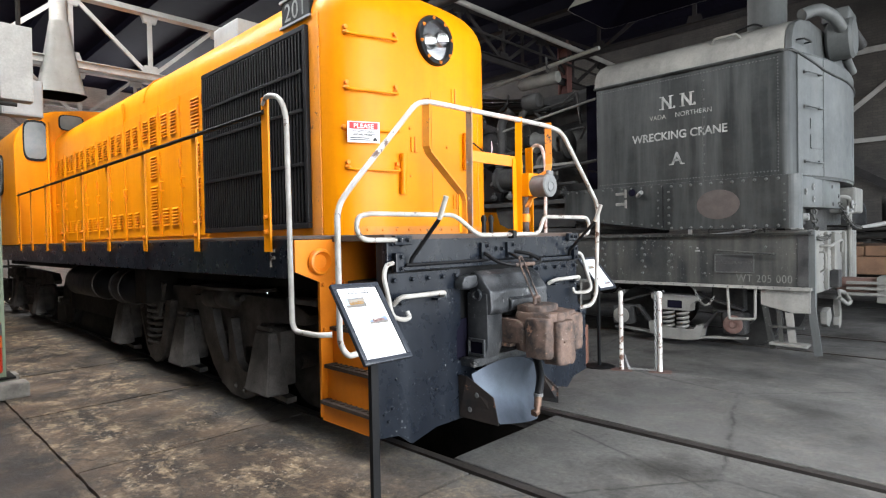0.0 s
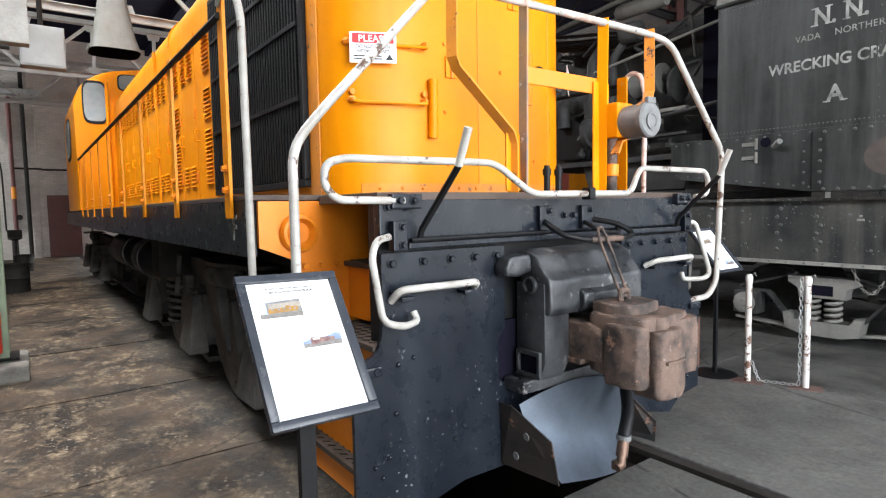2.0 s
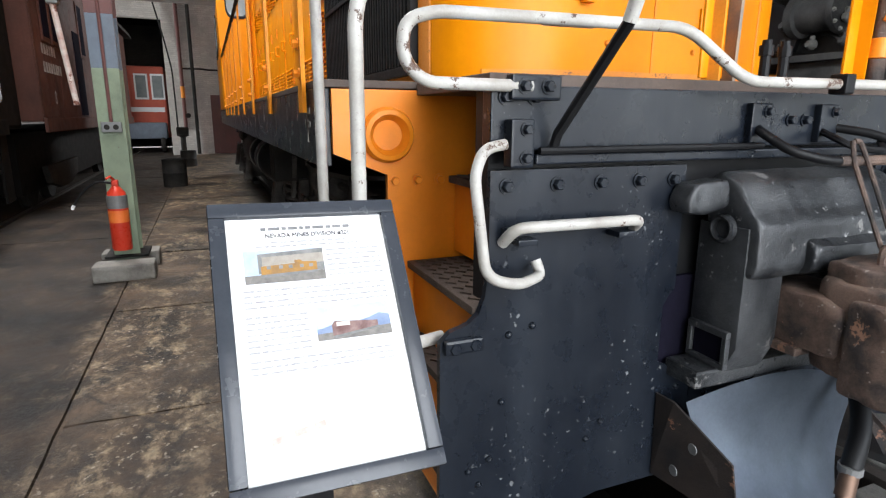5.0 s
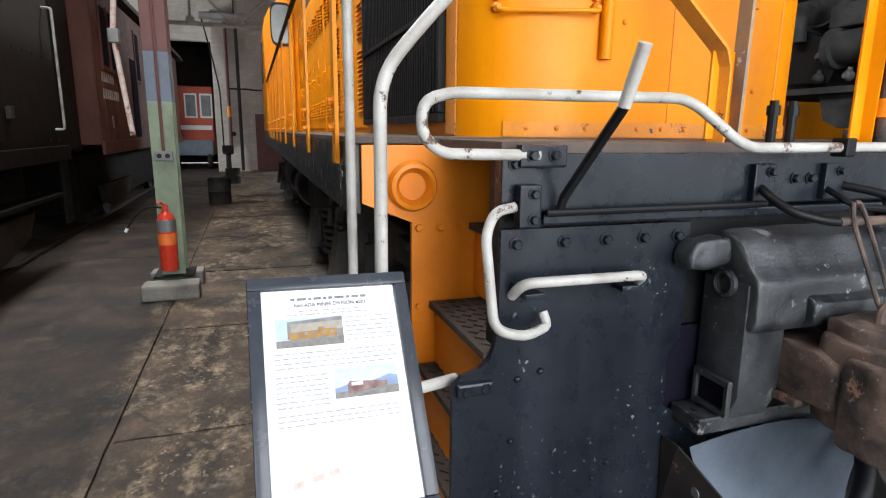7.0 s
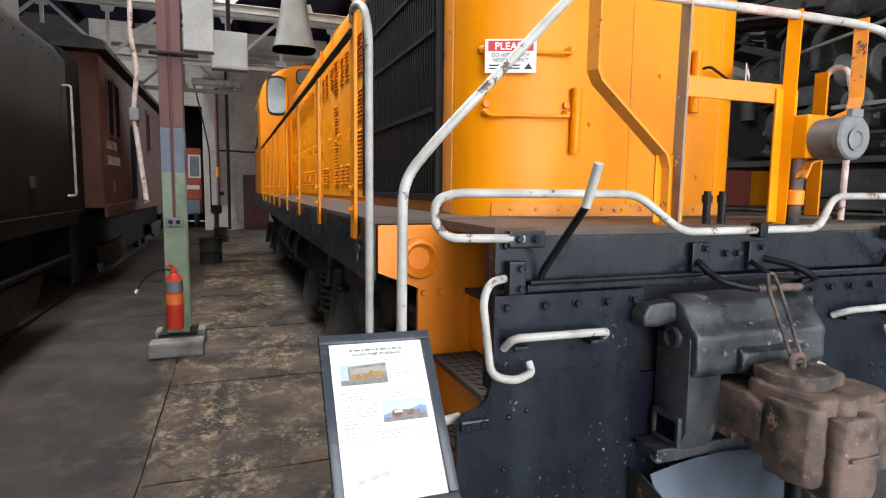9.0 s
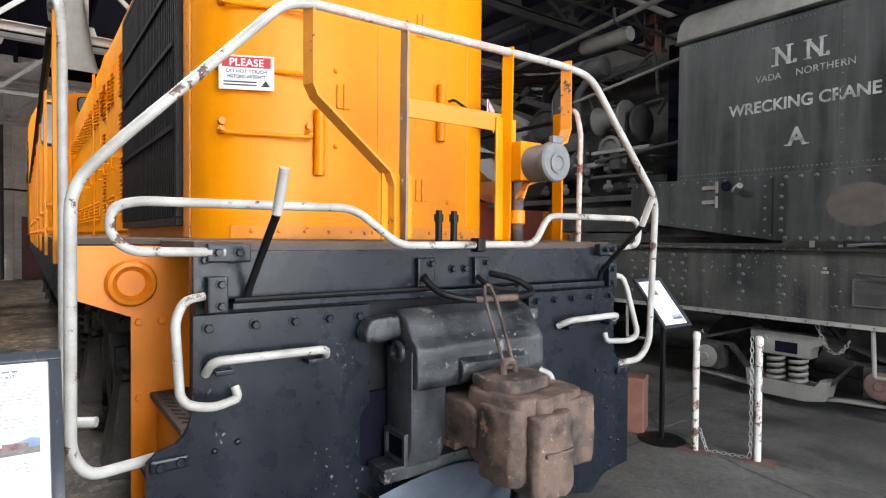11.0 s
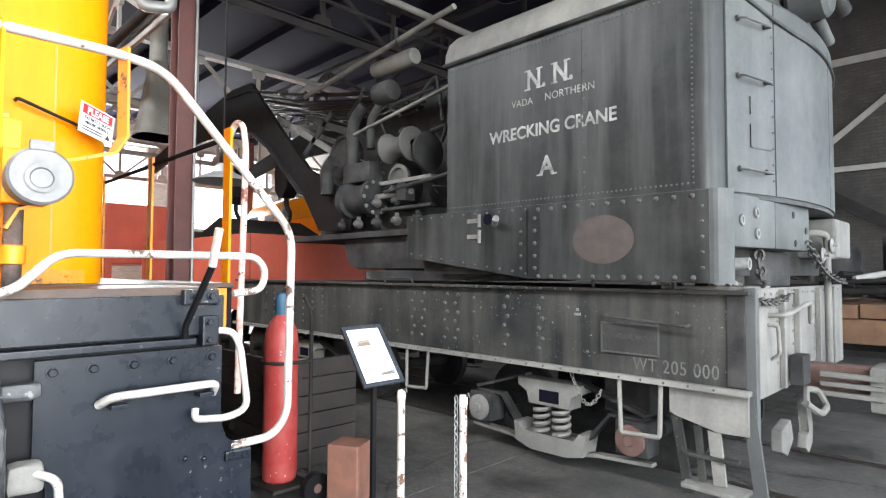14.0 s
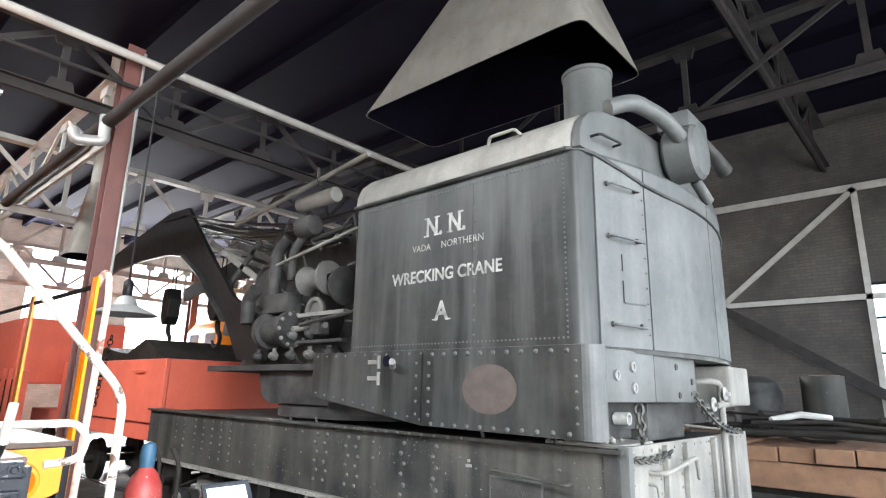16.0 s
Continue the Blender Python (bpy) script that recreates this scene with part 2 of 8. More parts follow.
GREEN = surface("pale_green_paint", (0.235, 0.285, 0.190), (0.12, 0.14, 0.10), 0.55, stain=0.7, scale=5, grain=0.2, bump=0.12, chips=(0.10, 0.06, 0.045), chip_at=0.66)
BLUEGREY = surface("blue_grey_paint", (0.145, 0.175, 0.215), (0.085, 0.095, 0.11), 0.55, stain=0.6, scale=5, grain=0.2, bump=0.1)
# truss greys carry light: pale for the lit far ones, dark for near ones
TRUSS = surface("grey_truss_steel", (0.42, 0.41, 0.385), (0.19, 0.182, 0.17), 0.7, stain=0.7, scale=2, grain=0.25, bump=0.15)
TRUSS_DARK = surface("shaded_truss_steel", (0.040, 0.037, 0.037), (0.013, 0.012, 0.013), 0.8, spec=0.1, stain=0.7, scale=2, grain=0.3, bump=0.2)
# near-black: roof boards, soot lining, and sheets that paint shade in recesses
NEAR_BLACK = surface("near_black_navy", (0.0085, 0.0078, 0.0145), (0.0065, 0.006, 0.011), 0.95, stain=0.6, scale=1.5, grain=0.3, bump=0.2, spec=0.02)
CABOOSE = surface("dark_oxide_red_paint", (0.082, 0.031, 0.022), (0.028, 0.014, 0.011), 0.7, stain=0.8, scale=1.2, grain=0.2, bump=0.1, streak=0.5, spec=0.12)
TENDER = surface("matt_tender_black", (0.0036, 0.0034, 0.0032), (0.0095, 0.008, 0.007), 0.7, spec=0.04, stain=0.7, scale=1.2, grain=0.25, bump=0.15, streak=0.3)
RED = surface("faded_red_enamel", (0.56, 0.115, 0.070), (0.36, 0.075, 0.050), 0.5, stain=0.7, scale=1.0, grain=0.12, bump=0.06, streak=0.3)
BOTTLE = surface("scuffed_red_cylinder", (0.27, 0.026, 0.024), (0.36, 0.10, 0.085), 0.42, stain=0.6, scale=7, grain=0.15, bump=0.05, speck=(0.5, 0.3, 0.28))
BLUE = surface("blue_cap_paint", (0.030, 0.090, 0.150), (0.02, 0.05, 0.08), 0.5, stain=0.6, scale=8, grain=0.2)
EXT = surface("extinguisher_red", (0.55, 0.040, 0.018), (0.38, 0.03, 0.015), 0.3, stain=0.4, scale=6, grain=0.06, bump=0.02)
LABELM = surface("extinguisher_label", (0.75, 0.17, 0.03), (0.55, 0.11, 0.03), 0.5, stain=0.4, scale=12, grain=0.1)
PAPER = surface("white_paper", (0.74, 0.74, 0.73), (0.70, 0.70, 0.69), 0.55, stain=0.3, scale=3, grain=0.02, bump=0.0)
INK = surface("grey_ink", (0.03, 0.03, 0.032), (0.06, 0.06, 0.06), 0.6, stain=0.5, scale=20, grain=0.1)
PALE_INK = surface("pale_grey_ink", (0.27, 0.27, 0.28), (0.42, 0.42, 0.42), 0.6, stain=0.8, scale=40, grain=0.1)
SIGN_RED = surface("sign_red", (0.52, 0.03, 0.035), (0.45, 0.03, 0.03), 0.4, stain=0.4, scale=10, grain=0.05)
PHOTO_SKY = surface("photo_sky", (0.30, 0.38, 0.46), (0.52, 0.55, 0.57), 0.4, stain=0.8, scale=14, grain=0.08)
PHOTO_GROUND = surface("photo_ground", (0.22, 0.205, 0.19), (0.10, 0.095, 0.09), 0.4, stain=0.8, scale=60, grain=0.3)
PHOTO_RED = surface("photo_engine", (0.13, 0.065, 0.062), (0.32, 0.22, 0.20), 0.4, stain=0.9, scale=45, grain=0.4)
PHOTO_BUFF = surface("photo_train", (0.38, 0.20, 0.05), (0.20, 0.13, 0.07), 0.4, stain=0.9, scale=45, grain=0.4)
MID_INK = surface("worn_ink", (0.14, 0.14, 0.145), (0.26, 0.26, 0.26), 0.6, stain=0.8, scale=40, grain=0.1)
FAINT_INK = surface("sun_faded_ink", (0.50, 0.50, 0.50), (0.66, 0.66, 0.66), 0.6, stain=0.8, scale=40, grain=0.1)
PHOTO_HILL = surface("photo_hills", (0.15, 0.20, 0.32), (0.26, 0.32, 0.42), 0.4, stain=0.8, scale=30, grain=0.15)
PHOTO_WALL = surface("photo_shed_wall", (0.26, 0.235, 0.20), (0.36, 0.33, 0.29), 0.4, stain=0.8, scale=60, grain=0.2)
BLEACHED = surface("bleached_photo_train", (0.42, 0.30, 0.26), (0.55, 0.46, 0.42), 0.4, stain=0.9, scale=60, grain=0.2)
FRAMING = surface("black_picture_frame", (0.030, 0.034, 0.042), (0.060, 0.064, 0.074), 0.24, stain=0.5, scale=6, grain=0.08, bump=0.02)
WOOD = surface("weathered_brown_timber", (0.260, 0.145, 0.085), (0.130, 0.075, 0.050), 0.8, stain=0.8, scale=4, grain=0.3, bump=0.3, streak=0.3)
DARKWOOD = surface("dark_stained_timber", (0.038, 0.031, 0.027), (0.018, 0.016, 0.015), 0.75, stain=0.7, scale=3, grain=0.3, bump=0.25)
STUMP = surface("reddish_timber_block", (0.27, 0.120, 0.080), (0.13, 0.075, 0.06), 0.8, stain=0.8, scale=6, grain=0.3, bump=0.3)
CONCRETE = surface("pale_concrete", (0.27, 0.25, 0.22), (0.085, 0.075, 0.066), 0.85, stain=0.85, scale=4, grain=0.3, bump=0.4)
TREAD = surface("rusty_grip_tread", (0.085, 0.060, 0.045), (0.040, 0.030, 0.025), 0.75, stain=0.8, scale=8, grain=0.4, bump=0.5)
DECK = surface("brown_deck_plate", (0.105, 0.072, 0.055), (0.050, 0.038, 0.033), 0.6, stain=0.8, scale=3, grain=0.3, bump=0.2)
CHROME = surface("bright_metal", (0.78, 0.78, 0.78), (0.6, 0.6, 0.6), 0.15, metal=1.0, stain=0.4, scale=10, grain=0.03, bump=0.0, gloss_var=0.05)
OXIDE = surface("rusty_brown_patch", (0.125, 0.068, 0.055), (0.16, 0.11, 0.095), 0.75, stain=0.8, scale=9, grain=0.25, bump=0.1)
TRUCKM = surface("dusty_truck_iron", (0.050, 0.046, 0.043), (0.190, 0.172, 0.155), 0.7, spec=0.2, stain=0.8, scale=3.0, grain=0.4, bump=0.4)
# paler than the plates: light caught by rivet heads is put into colour
RIVET = surface("paler_rivet_and_rim", (0.046, 0.048, 0.047), (0.095, 0.096, 0.092), 0.5, stain=0.6, scale=3, grain=0.15, bump=0.05)
FADED_PRINT = surface("faded_photo", (0.47, 0.40, 0.36), (0.60, 0.57, 0.54), 0.4, stain=0.9, scale=30, grain=0.1)
DARK_PRINT = surface("photo_shed", (0.14, 0.14, 0.14), (0.30, 0.30, 0.29), 0.4, stain=0.8, scale=30, grain=0.3)
MEDAL = surface("rust_brown_medallion", (0.058, 0.047, 0.042), (0.086, 0.071, 0.064), 0.75, stain=0.8, scale=6, grain=0.3, bump=0.12)
FADED_LETTER = surface("faded_lettering", (0.17, 0.17, 0.155), (0.05, 0.05, 0.048), 0.7, stain=0.95, scale=6, grain=0.3, bump=0.05)
RAIL = surface("worn_rail_steel", (0.085, 0.075, 0.068), (0.045, 0.038, 0.034), 0.45, metal=0.6, stain=0.7, scale=5, grain=0.25, bump=0.1)
ALU = surface("dull_aluminium", (0.20, 0.20, 0.197), (0.11, 0.11, 0.107), 0.58, metal=0.35, stain=0.7, scale=12, grain=0.12, bump=0.08)
BRASS = surface("tarnished_brass", (0.17, 0.105, 0.075), (0.08, 0.055, 0.042), 0.5, metal=0.7, stain=0.7, scale=20, grain=0.2, bump=0.1)
FLOORM = floor_material()
BRICK_W = brick_material("whitewashed_brick", (0.66, 0.63, 0.58), (0.40, 0.37, 0.34), (0.46, 0.43, 0.40))
BRICK_D = brick_material("sooty_brick", (0.085, 0.076, 0.068), (0.030, 0.028, 0.028), (0.050, 0.046, 0.044))


def glass_material(name, tint, rough):
    m, t, b = nodes_of(name)
    b.inputs["Base Color"].default_value, b.inputs["Roughness"].default_value = (*tint, 1), rough
    b.inputs["Transmission Weight"].default_value, b.inputs["IOR"].default_value = 1.0, 1.45
    return m


GLASS = glass_material("window_glass", (0.80, 0.84, 0.84), 0.03)
LENS = glass_material("lamp_glass", (0.95, 0.95, 0.95), 0.02)

# ---- mesh helpers ----


class Studs(list):
    """Bolts or rivets, each to become an object of its own on a shared mesh."""


STUD_MESH = {}


def set_studs(name, studs, material, parent):
    for kind, at, axis, r in studs:
        key = (kind, axis, r, material.name)
        if key not in STUD_MESH:
            bm = bmesh.new()
            (hexbolt if kind == "bolt" else rivet)(bm, (0, 0, 0), axis, r)
            me = bpy.data.meshes.new(kind)
            bm.to_mesh(me)
            bm.free()
            me.materials.append(material)
            STUD_MESH[key] = me
        ob = new(kind, STUD_MESH[key])
        ob.parent, ob.location = parent, at
        if parent.type == "EMPTY":
            ob.matrix_parent_inverse = Matrix.Translation(-parent.location)


def part(name, bm, material, parent=None, label="", smooth=False):
    """Links a bmesh as one mesh object, in world coordinates, under a thing or a part."""
    if isinstance(bm, Studs):
        return set_studs(name, bm, material, parent)
    bmesh.ops.recalc_face_normals(bm, faces=bm.faces)
    me = bpy.data.meshes.new(name)
    bm.to_mesh(me)
    bm.free()
    me.materials.append(material)
    if smooth:
        me.shade_smooth()
        me.set_sharp_from_angle(angle=radians(38))
    ob = new(name, me)
    if parent:
        ob.parent = parent
        if parent.type == "EMPTY":
            ob.matrix_parent_inverse = Matrix.Translation(-parent.location)
    return tagged(ob, label)


def thing(name, label, category, base, group=""):
    ob = new(name)
    ob.location = base
    ob.empty_display_size = 0.1
    return tagged(ob, label, category, group)


def setting(name, bm, material, label, category=""):
    return tagged(part(name, bm, material), label, category or name.split("_")[0], kind="structure")


def box(bm, x0, x1, y0, y1, z0, z1, bevel=0.0, m=None):
    co = [(x, y, z) for x in (x0, x1) for y in (y0, y1) for z in (z0, z1)]
    vs = [bm.verts.new(c) for c in co]
    fs = [bm.faces.new([vs[i] for i in f]) for f in ((0, 1, 3, 2), (4, 6, 7, 5), (0, 4, 5, 1), (2, 3, 7, 6), (0, 2, 6, 4), (1, 5, 7, 3))]
    if bevel:
        es = list({e for f in fs for e in f.edges})
        r = bmesh.ops.bevel(bm, geom=es, offset=bevel, segments=2, affect="EDGES", profile=0.6)
        vs = list({v for f in r["faces"] for v in f.verts})
    if m:
        bmesh.ops.transform(bm, matrix=m, verts=vs)
    return bm


def B(*args, **kw):
    return box(bmesh.new(), *args, **kw)


def prism(bm, poly, axis, a, b, bevel=0.0):
    """A polygon of two coordinates pushed along axis from a to b. x: (y, z), y: (x, z), z: (x, y)."""
    def place(p, d):
        return {"x": (d, p[0], p[1]), "y": (p[0], d, p[1]), "z": (p[0], p[1], d)}[axis]
    lo, hi = ([bm.verts.new(place(p, d)) for p in poly] for d in (a, b))
    n = len(poly)
    fs = [bm.faces.new(lo), bm.faces.new(hi[::-1])] + [bm.faces.new((lo[i], hi[i], hi[(i + 1) % n], lo[(i + 1) % n])) for i in range(n)]
    if bevel:
        es = list({e for f in fs[:2] for e in f.edges})
        bmesh.ops.bevel(bm, geom=es, offset=bevel, segments=2, affect="EDGES", profile=0.6)
    return bm


def casting(bm, step=0.05, soft=2, lumps=0.004):
    """Turns a sharp block into a worn casting: finer faces, softened corners, small lumps."""
    bmesh.ops.triangulate(bm, faces=bm.faces)
    for _ in range(3):
        es = [e for e in bm.edges if e.calc_length() > step]
        if es:
            bmesh.ops.subdivide_edges(bm, edges=es, cuts=1)
            bmesh.ops.triangulate(bm, faces=bm.faces)
    for _ in range(soft):
        bmesh.ops.smooth_vert(bm, verts=bm.verts, factor=0.5, use_axis_x=True, use_axis_y=True, use_axis_z=True)
    for v in bm.verts:
        v.co += lumps * (noise.noise_vector(v.co * 14.0) + 0.6 * noise.noise_vector(v.co * 33.0))
    return bm


def rounded(pts, r, k=5):
    """Rounds the corners of a line of points."""
    pts = [Vector(p) for p in pts]
    out = [pts[0]]
    for a, p, b in zip(pts, pts[1:], pts[2:]):
        u, v = a - p, b - p
        d = min(r, u.length * 0.48, v.length * 0.48)
        s, e = p + u.normalized() * d, p + v.normalized() * d
        for i in range(k + 1):
            f = i / k
            out.append(s * (1 - f) ** 2 + p * 2 * f * (1 - f) + e * f * f)
    return out + [pts[-1]]


def tube(bm, pts, r, n=10, r2=None):
    """A round bar along points, with closed ends."""
    pts = [Vector(p) for p in pts]
    pts = [p for i, p in enumerate(pts) if i == 0 or (p - pts[i - 1]).length > 1e-5]
    rings, up = [], None
    for i, p in enumerate(pts):
        d = (pts[min(i + 1, len(pts) - 1)] - pts[max(i - 1, 0)]).normalized()
        if up is None:
            up = d.orthogonal().normalized()
        up = (up - d * up.dot(d)).normalized()
        side = d.cross(up)
        rr = r if r2 is None else r + (r2 - r) * i / (len(pts) - 1)
        rings.append([bm.verts.new(p + (up * math.cos(a) + side * math.sin(a)) * rr) for a in (2 * math.pi * k / n for k in range(n))])
    for a, b in zip(rings, rings[1:]):
        for k in range(n):
            bm.faces.new((a[k], a[(k + 1) % n], b[(k + 1) % n], b[k]))
    bm.faces.new(rings[0][::-1])
    bm.faces.new(rings[-1])
    return bm


def T(pts, r, n=10, bend=0.0, r2=None):
    return tube(bmesh.new(), rounded(pts, bend) if bend else pts, r, n, r2)


def flat(bm, pts, w, th, across):
    """A flat bar along points; across is the direction of its width."""
    pts, across = [Vector(p) for p in pts], Vector(across).normalized()
    rings = []
    for i, p in enumerate(pts):
        d = (pts[min(i + 1, len(pts) - 1)] - pts[max(i - 1, 0)]).normalized()
        a = (across - d * across.dot(d)).normalized()
        s = d.cross(a) * th / 2
        rings.append([bm.verts.new(p + a * w / 2 * i1 + s * i2) for i1, i2 in ((-1, -1), (1, -1), (1, 1), (-1, 1))])
    for a, b in zip(rings, rings[1:]):
        for k in range(4):
            bm.faces.new((a[k], a[(k + 1) % 4], b[(k + 1) % 4], b[k]))
    bm.faces.new(rings[0][::-1])
    bm.faces.new(rings[-1])
    return bm


AXES = {"x": Matrix(((0, 0, 1), (1, 0, 0), (0, 1, 0))).to_4x4(), "-x": Matrix(((0, 0, -1), (-1, 0, 0), (0, 1, 0))).to_4x4(),
        "y": Matrix(((-1, 0, 0), (0, 0, 1), (0, 1, 0))).to_4x4(), "-y": Matrix(((1, 0, 0), (0, 0, -1), (0, 1, 0))).to_4x4(),
        "z": Matrix.Identity(4), "-z": Matrix(((1, 0, 0), (0, -1, 0), (0, 0, -1))).to_4x4()}


def lathe(bm, profile, at, axis="z", n=20):
    """Turns (radius, height) round an axis that starts at a place."""
    m = Matrix.Translation(at) @ AXES[axis]
    rings = []
    for r, h in profile:
        if r < 1e-5:
            rings.append([bm.verts.new(m @ Vector((0, 0, h)))])
        else:
            rings.append([bm.verts.new(m @ Vector((r * math.cos(a), r * math.sin(a), h))) for a in (2 * math.pi * k / n for k in range(n))])
    for a, b in zip(rings, rings[1:]):
        for k in range(n):
            q = [a[k % len(a)], a[(k + 1) % len(a)], b[(k + 1) % len(b)], b[k % len(b)]]
            q = list(dict.fromkeys(q))
            if len(q) > 2:
                bm.faces.new(q)
    for r in (rings[0], rings[-1]):
        if len(r) > 2:
            bm.faces.new(r)
    return bm


def L(profile, at, axis="z", n=20):
    return lathe(bmesh.new(), profile, at, axis, n)


def hexbolt(bm, at, axis, r=0.018):
    if isinstance(bm, Studs):
        return bm.append(("bolt", at, axis, r))
    lathe(bm, [(r * 1.35, 0), (r * 1.35, r * 0.3)], at, axis, 10)
    lathe(bm, [(r, r * 0.3), (r, r * 1.2), (r * 0.8, r * 1.4)], at, axis, 6)
    return bm


def rivet(bm, at, axis, r=0.014):
    if isinstance(bm, Studs):
        return bm.append(("rivet", at, axis, r))
    return lathe(bm, [(r, 0), (r * 0.93, r * 0.4), (r * 0.6, r * 0.75), (0, r * 0.9)], at, axis, 9)


def rivets(places, axis, r=0.014):
    bm = Studs()
    for p in places:
        rivet(bm, p, axis, r)
    return bm


def letters(body, size, at, axis, material, parent, spacing=1.0, bold=0.0, align="CENTER", wide=1.0, label=""):
    """Flat lettering 2 mm thick, facing the axis."""
    cu = bpy.data.curves.new("lettering", "FONT")
    cu.body, cu.size, cu.extrude, cu.offset, cu.space_character, cu.align_x = body, size, 0.0015, bold, spacing, align
    tmp = bpy.data.objects.new("lettering", cu)
    me = bpy.data.meshes.new_from_object(tmp)
    bpy.data.objects.remove(tmp)
    bm = bmesh.new()
    bm.from_mesh(me)
    bpy.data.meshes.remove(me)
    m = at if isinstance(at, Matrix) else Matrix.Translation(at) @ AXES[axis]
    bmesh.ops.transform(bm, matrix=m @ Matrix.Diagonal((wide, 1, 1, 1)), verts=bm.verts)
    return part("lettering", bm, material, parent, label)


def pull(bm, a, b, out, r=0.012, bend=0.04):
    """A grab iron: a round bar that stands off from a to b."""
    a, b, out = Vector(a), Vector(b), Vector(out)
    return tube(bm, rounded([a, a + out, b + out, b], bend), r, 8)

# ---- the engine house ----
WALL = 0.5


def wall_with_openings(name, axis, at, lo, hi, top, openings, material, label, thick=WALL):
    """A wall along y (axis x) or x (axis y), pieced round its openings (from, to, sill, head)."""
    bm = bmesh.new()
    cuts = sorted({lo, hi, *(o[0] for o in openings), *(o[1] for o in openings)})
    for a, b in zip(cuts, cuts[1:]):
        o = [q for q in openings if q[0] <= a and q[1] >= b]
        spans = [(0, top)] if not o else [(0, o[0][2]), (o[0][3], top)]
        for z0, z1 in spans:
            if z1 - z0 > 0.01:
                if axis == "x":
                    box(bm, at, at + thick, a, b, z0, z1)
                else:
                    box(bm, a, b, at, at + thick, z0, z1)
    return setting(name, bm, material, label, "wall")


wall_with_openings("wall_east", "x", EAST, SOUTH - WALL, NORTH + WALL, ROOF, [(y - 2.35, y + 2.35, 0, 6.6) for y in DOORS], BRICK_D, "sooty brick wall with open engine doors")
wall_with_openings("wall_north", "y", NORTH, WEST, EAST, ROOF, [(-1.2, 0.9, 1.5, 4.5)], BRICK_D, "sooty brick side wall with tall windows")
# this window is unseen, added to let light onto the pilaster
wall_with_openings("wall_south", "y", SOUTH - WALL, WEST, EAST, ROOF, [(-26.5, -24.0, 1.5, 4.8)], BRICK_D, "sooty brick side wall with tall windows")
# dark brick keeps this stretch dim beside the lamp: shade put into colour
wall_with_openings("wall_west_south", "x", WEST - WALL, SOUTH - WALL, -3.6, ROOF, [], BRICK_D, "dark brick end wall behind the south track, shade in its colour")
wall_with_openings("wall_west", "x", WEST - WALL, -3.6, NORTH + WALL, ROOF, [(-3.6, 0.55, 0, 5.4), (10.5, 13.0, 4.3, 7.5), (14.5, 19.2, 3.2, 7.6)], BRICK_W, "whitewashed brick wall with open doorways")
# dark bay behind the south-west doorway
wall_with_openings("wall_annex", "x", -36.0, -6.0, 3.0, 6.0, [], BRICK_D, "dark brick back wall of a side bay", 0.3)
annex = bmesh.new()
box(annex, -36, WEST - WALL, -6.3, -6.0, 0, 6)
box(annex, -36, WEST - WALL, 3.0, 3.3, 0, 6)
setting("wall_annex_side", annex, BRICK_D, "dark brick side walls of a side bay", "wall")
setting("ceiling_annex", B(-36, WEST - WALL, -6.3, 3.3, 6.0, 6.2), NEAR_BLACK, "near-black boarded ceiling of a side bay", "ceiling")
# roof: boards on purlins, their unlit darkness put into a near-black colour
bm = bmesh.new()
# gap left for an added, unseen skylight that brightens the aisle
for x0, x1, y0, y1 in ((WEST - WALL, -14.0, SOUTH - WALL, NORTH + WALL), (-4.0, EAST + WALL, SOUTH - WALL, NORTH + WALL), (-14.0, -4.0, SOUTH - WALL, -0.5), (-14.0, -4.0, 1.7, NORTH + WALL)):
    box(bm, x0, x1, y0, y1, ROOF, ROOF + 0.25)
setting("ceiling", bm, NEAR_BLACK, "near-black boarded roof with an added, unseen skylight", "ceiling")
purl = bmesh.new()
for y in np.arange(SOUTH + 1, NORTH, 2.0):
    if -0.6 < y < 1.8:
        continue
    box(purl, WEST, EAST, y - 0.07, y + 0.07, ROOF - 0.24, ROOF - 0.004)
setting("roof_beam", purl, NEAR_BLACK, "near-black timber roof purlins", "beam")

# pilaster and pipes on the west wall
setting("pilaster", B(WEST, WEST + 0.45, 0.55, 1.9, 0, 7.4, bevel=0.02), BRICK_W, "whitewashed brick pilaster beside a doorway", "pilaster")
door = thing("door_1", "closed faded red wooden side door in whitewashed wall", "door", (WEST + 0.05, 2.6, 0))
door["kind"] = "structure"
part("leaf", B(WEST + 0.004, WEST + 0.06, 2.15, 3.25, 0.02, 2.45, bevel=0.01), MAROON, door)
bm = bmesh.new()
for k in range(5):
    box(bm, WEST + 0.06, WEST + 0.075, 2.17 + k * 0.215, 2.37 + k * 0.215, 0.05, 2.42, bevel=0.004)
part("boards", bm, MAROON, door)
part("door_handle", T([(WEST + 0.07, 3.1, 1.1), (WEST + 0.13, 3.1, 1.1), (WEST + 0.13, 3.0, 1.1)], 0.012, 8), DULL, door)
pipe = thing("drain_pipe", "dark wall drain pipe on whitewashed brick", "pipe", (WEST + 0.3, 1.65, 0))
part("pipe", T([(WEST + 0.56, 1.55, 0.05), (WEST + 0.56, 1.55, 7.3)], 0.07, 10), GRIME, pipe)
pipe2 = thing("wall_conduit", "dark horizontal conduit along whitewashed brick", "pipe", (WEST + 0.5, 5, 3.45))
part("pipe", T([(WEST + 0.52, 1.1, 3.45), (WEST + 0.52, 1.95, 3.45), (WEST + 0.06, 2.1, 3.45), (WEST + 0.06, 9.0, 3.45)], 0.035, 8, bend=0.1), GRIME, pipe2)
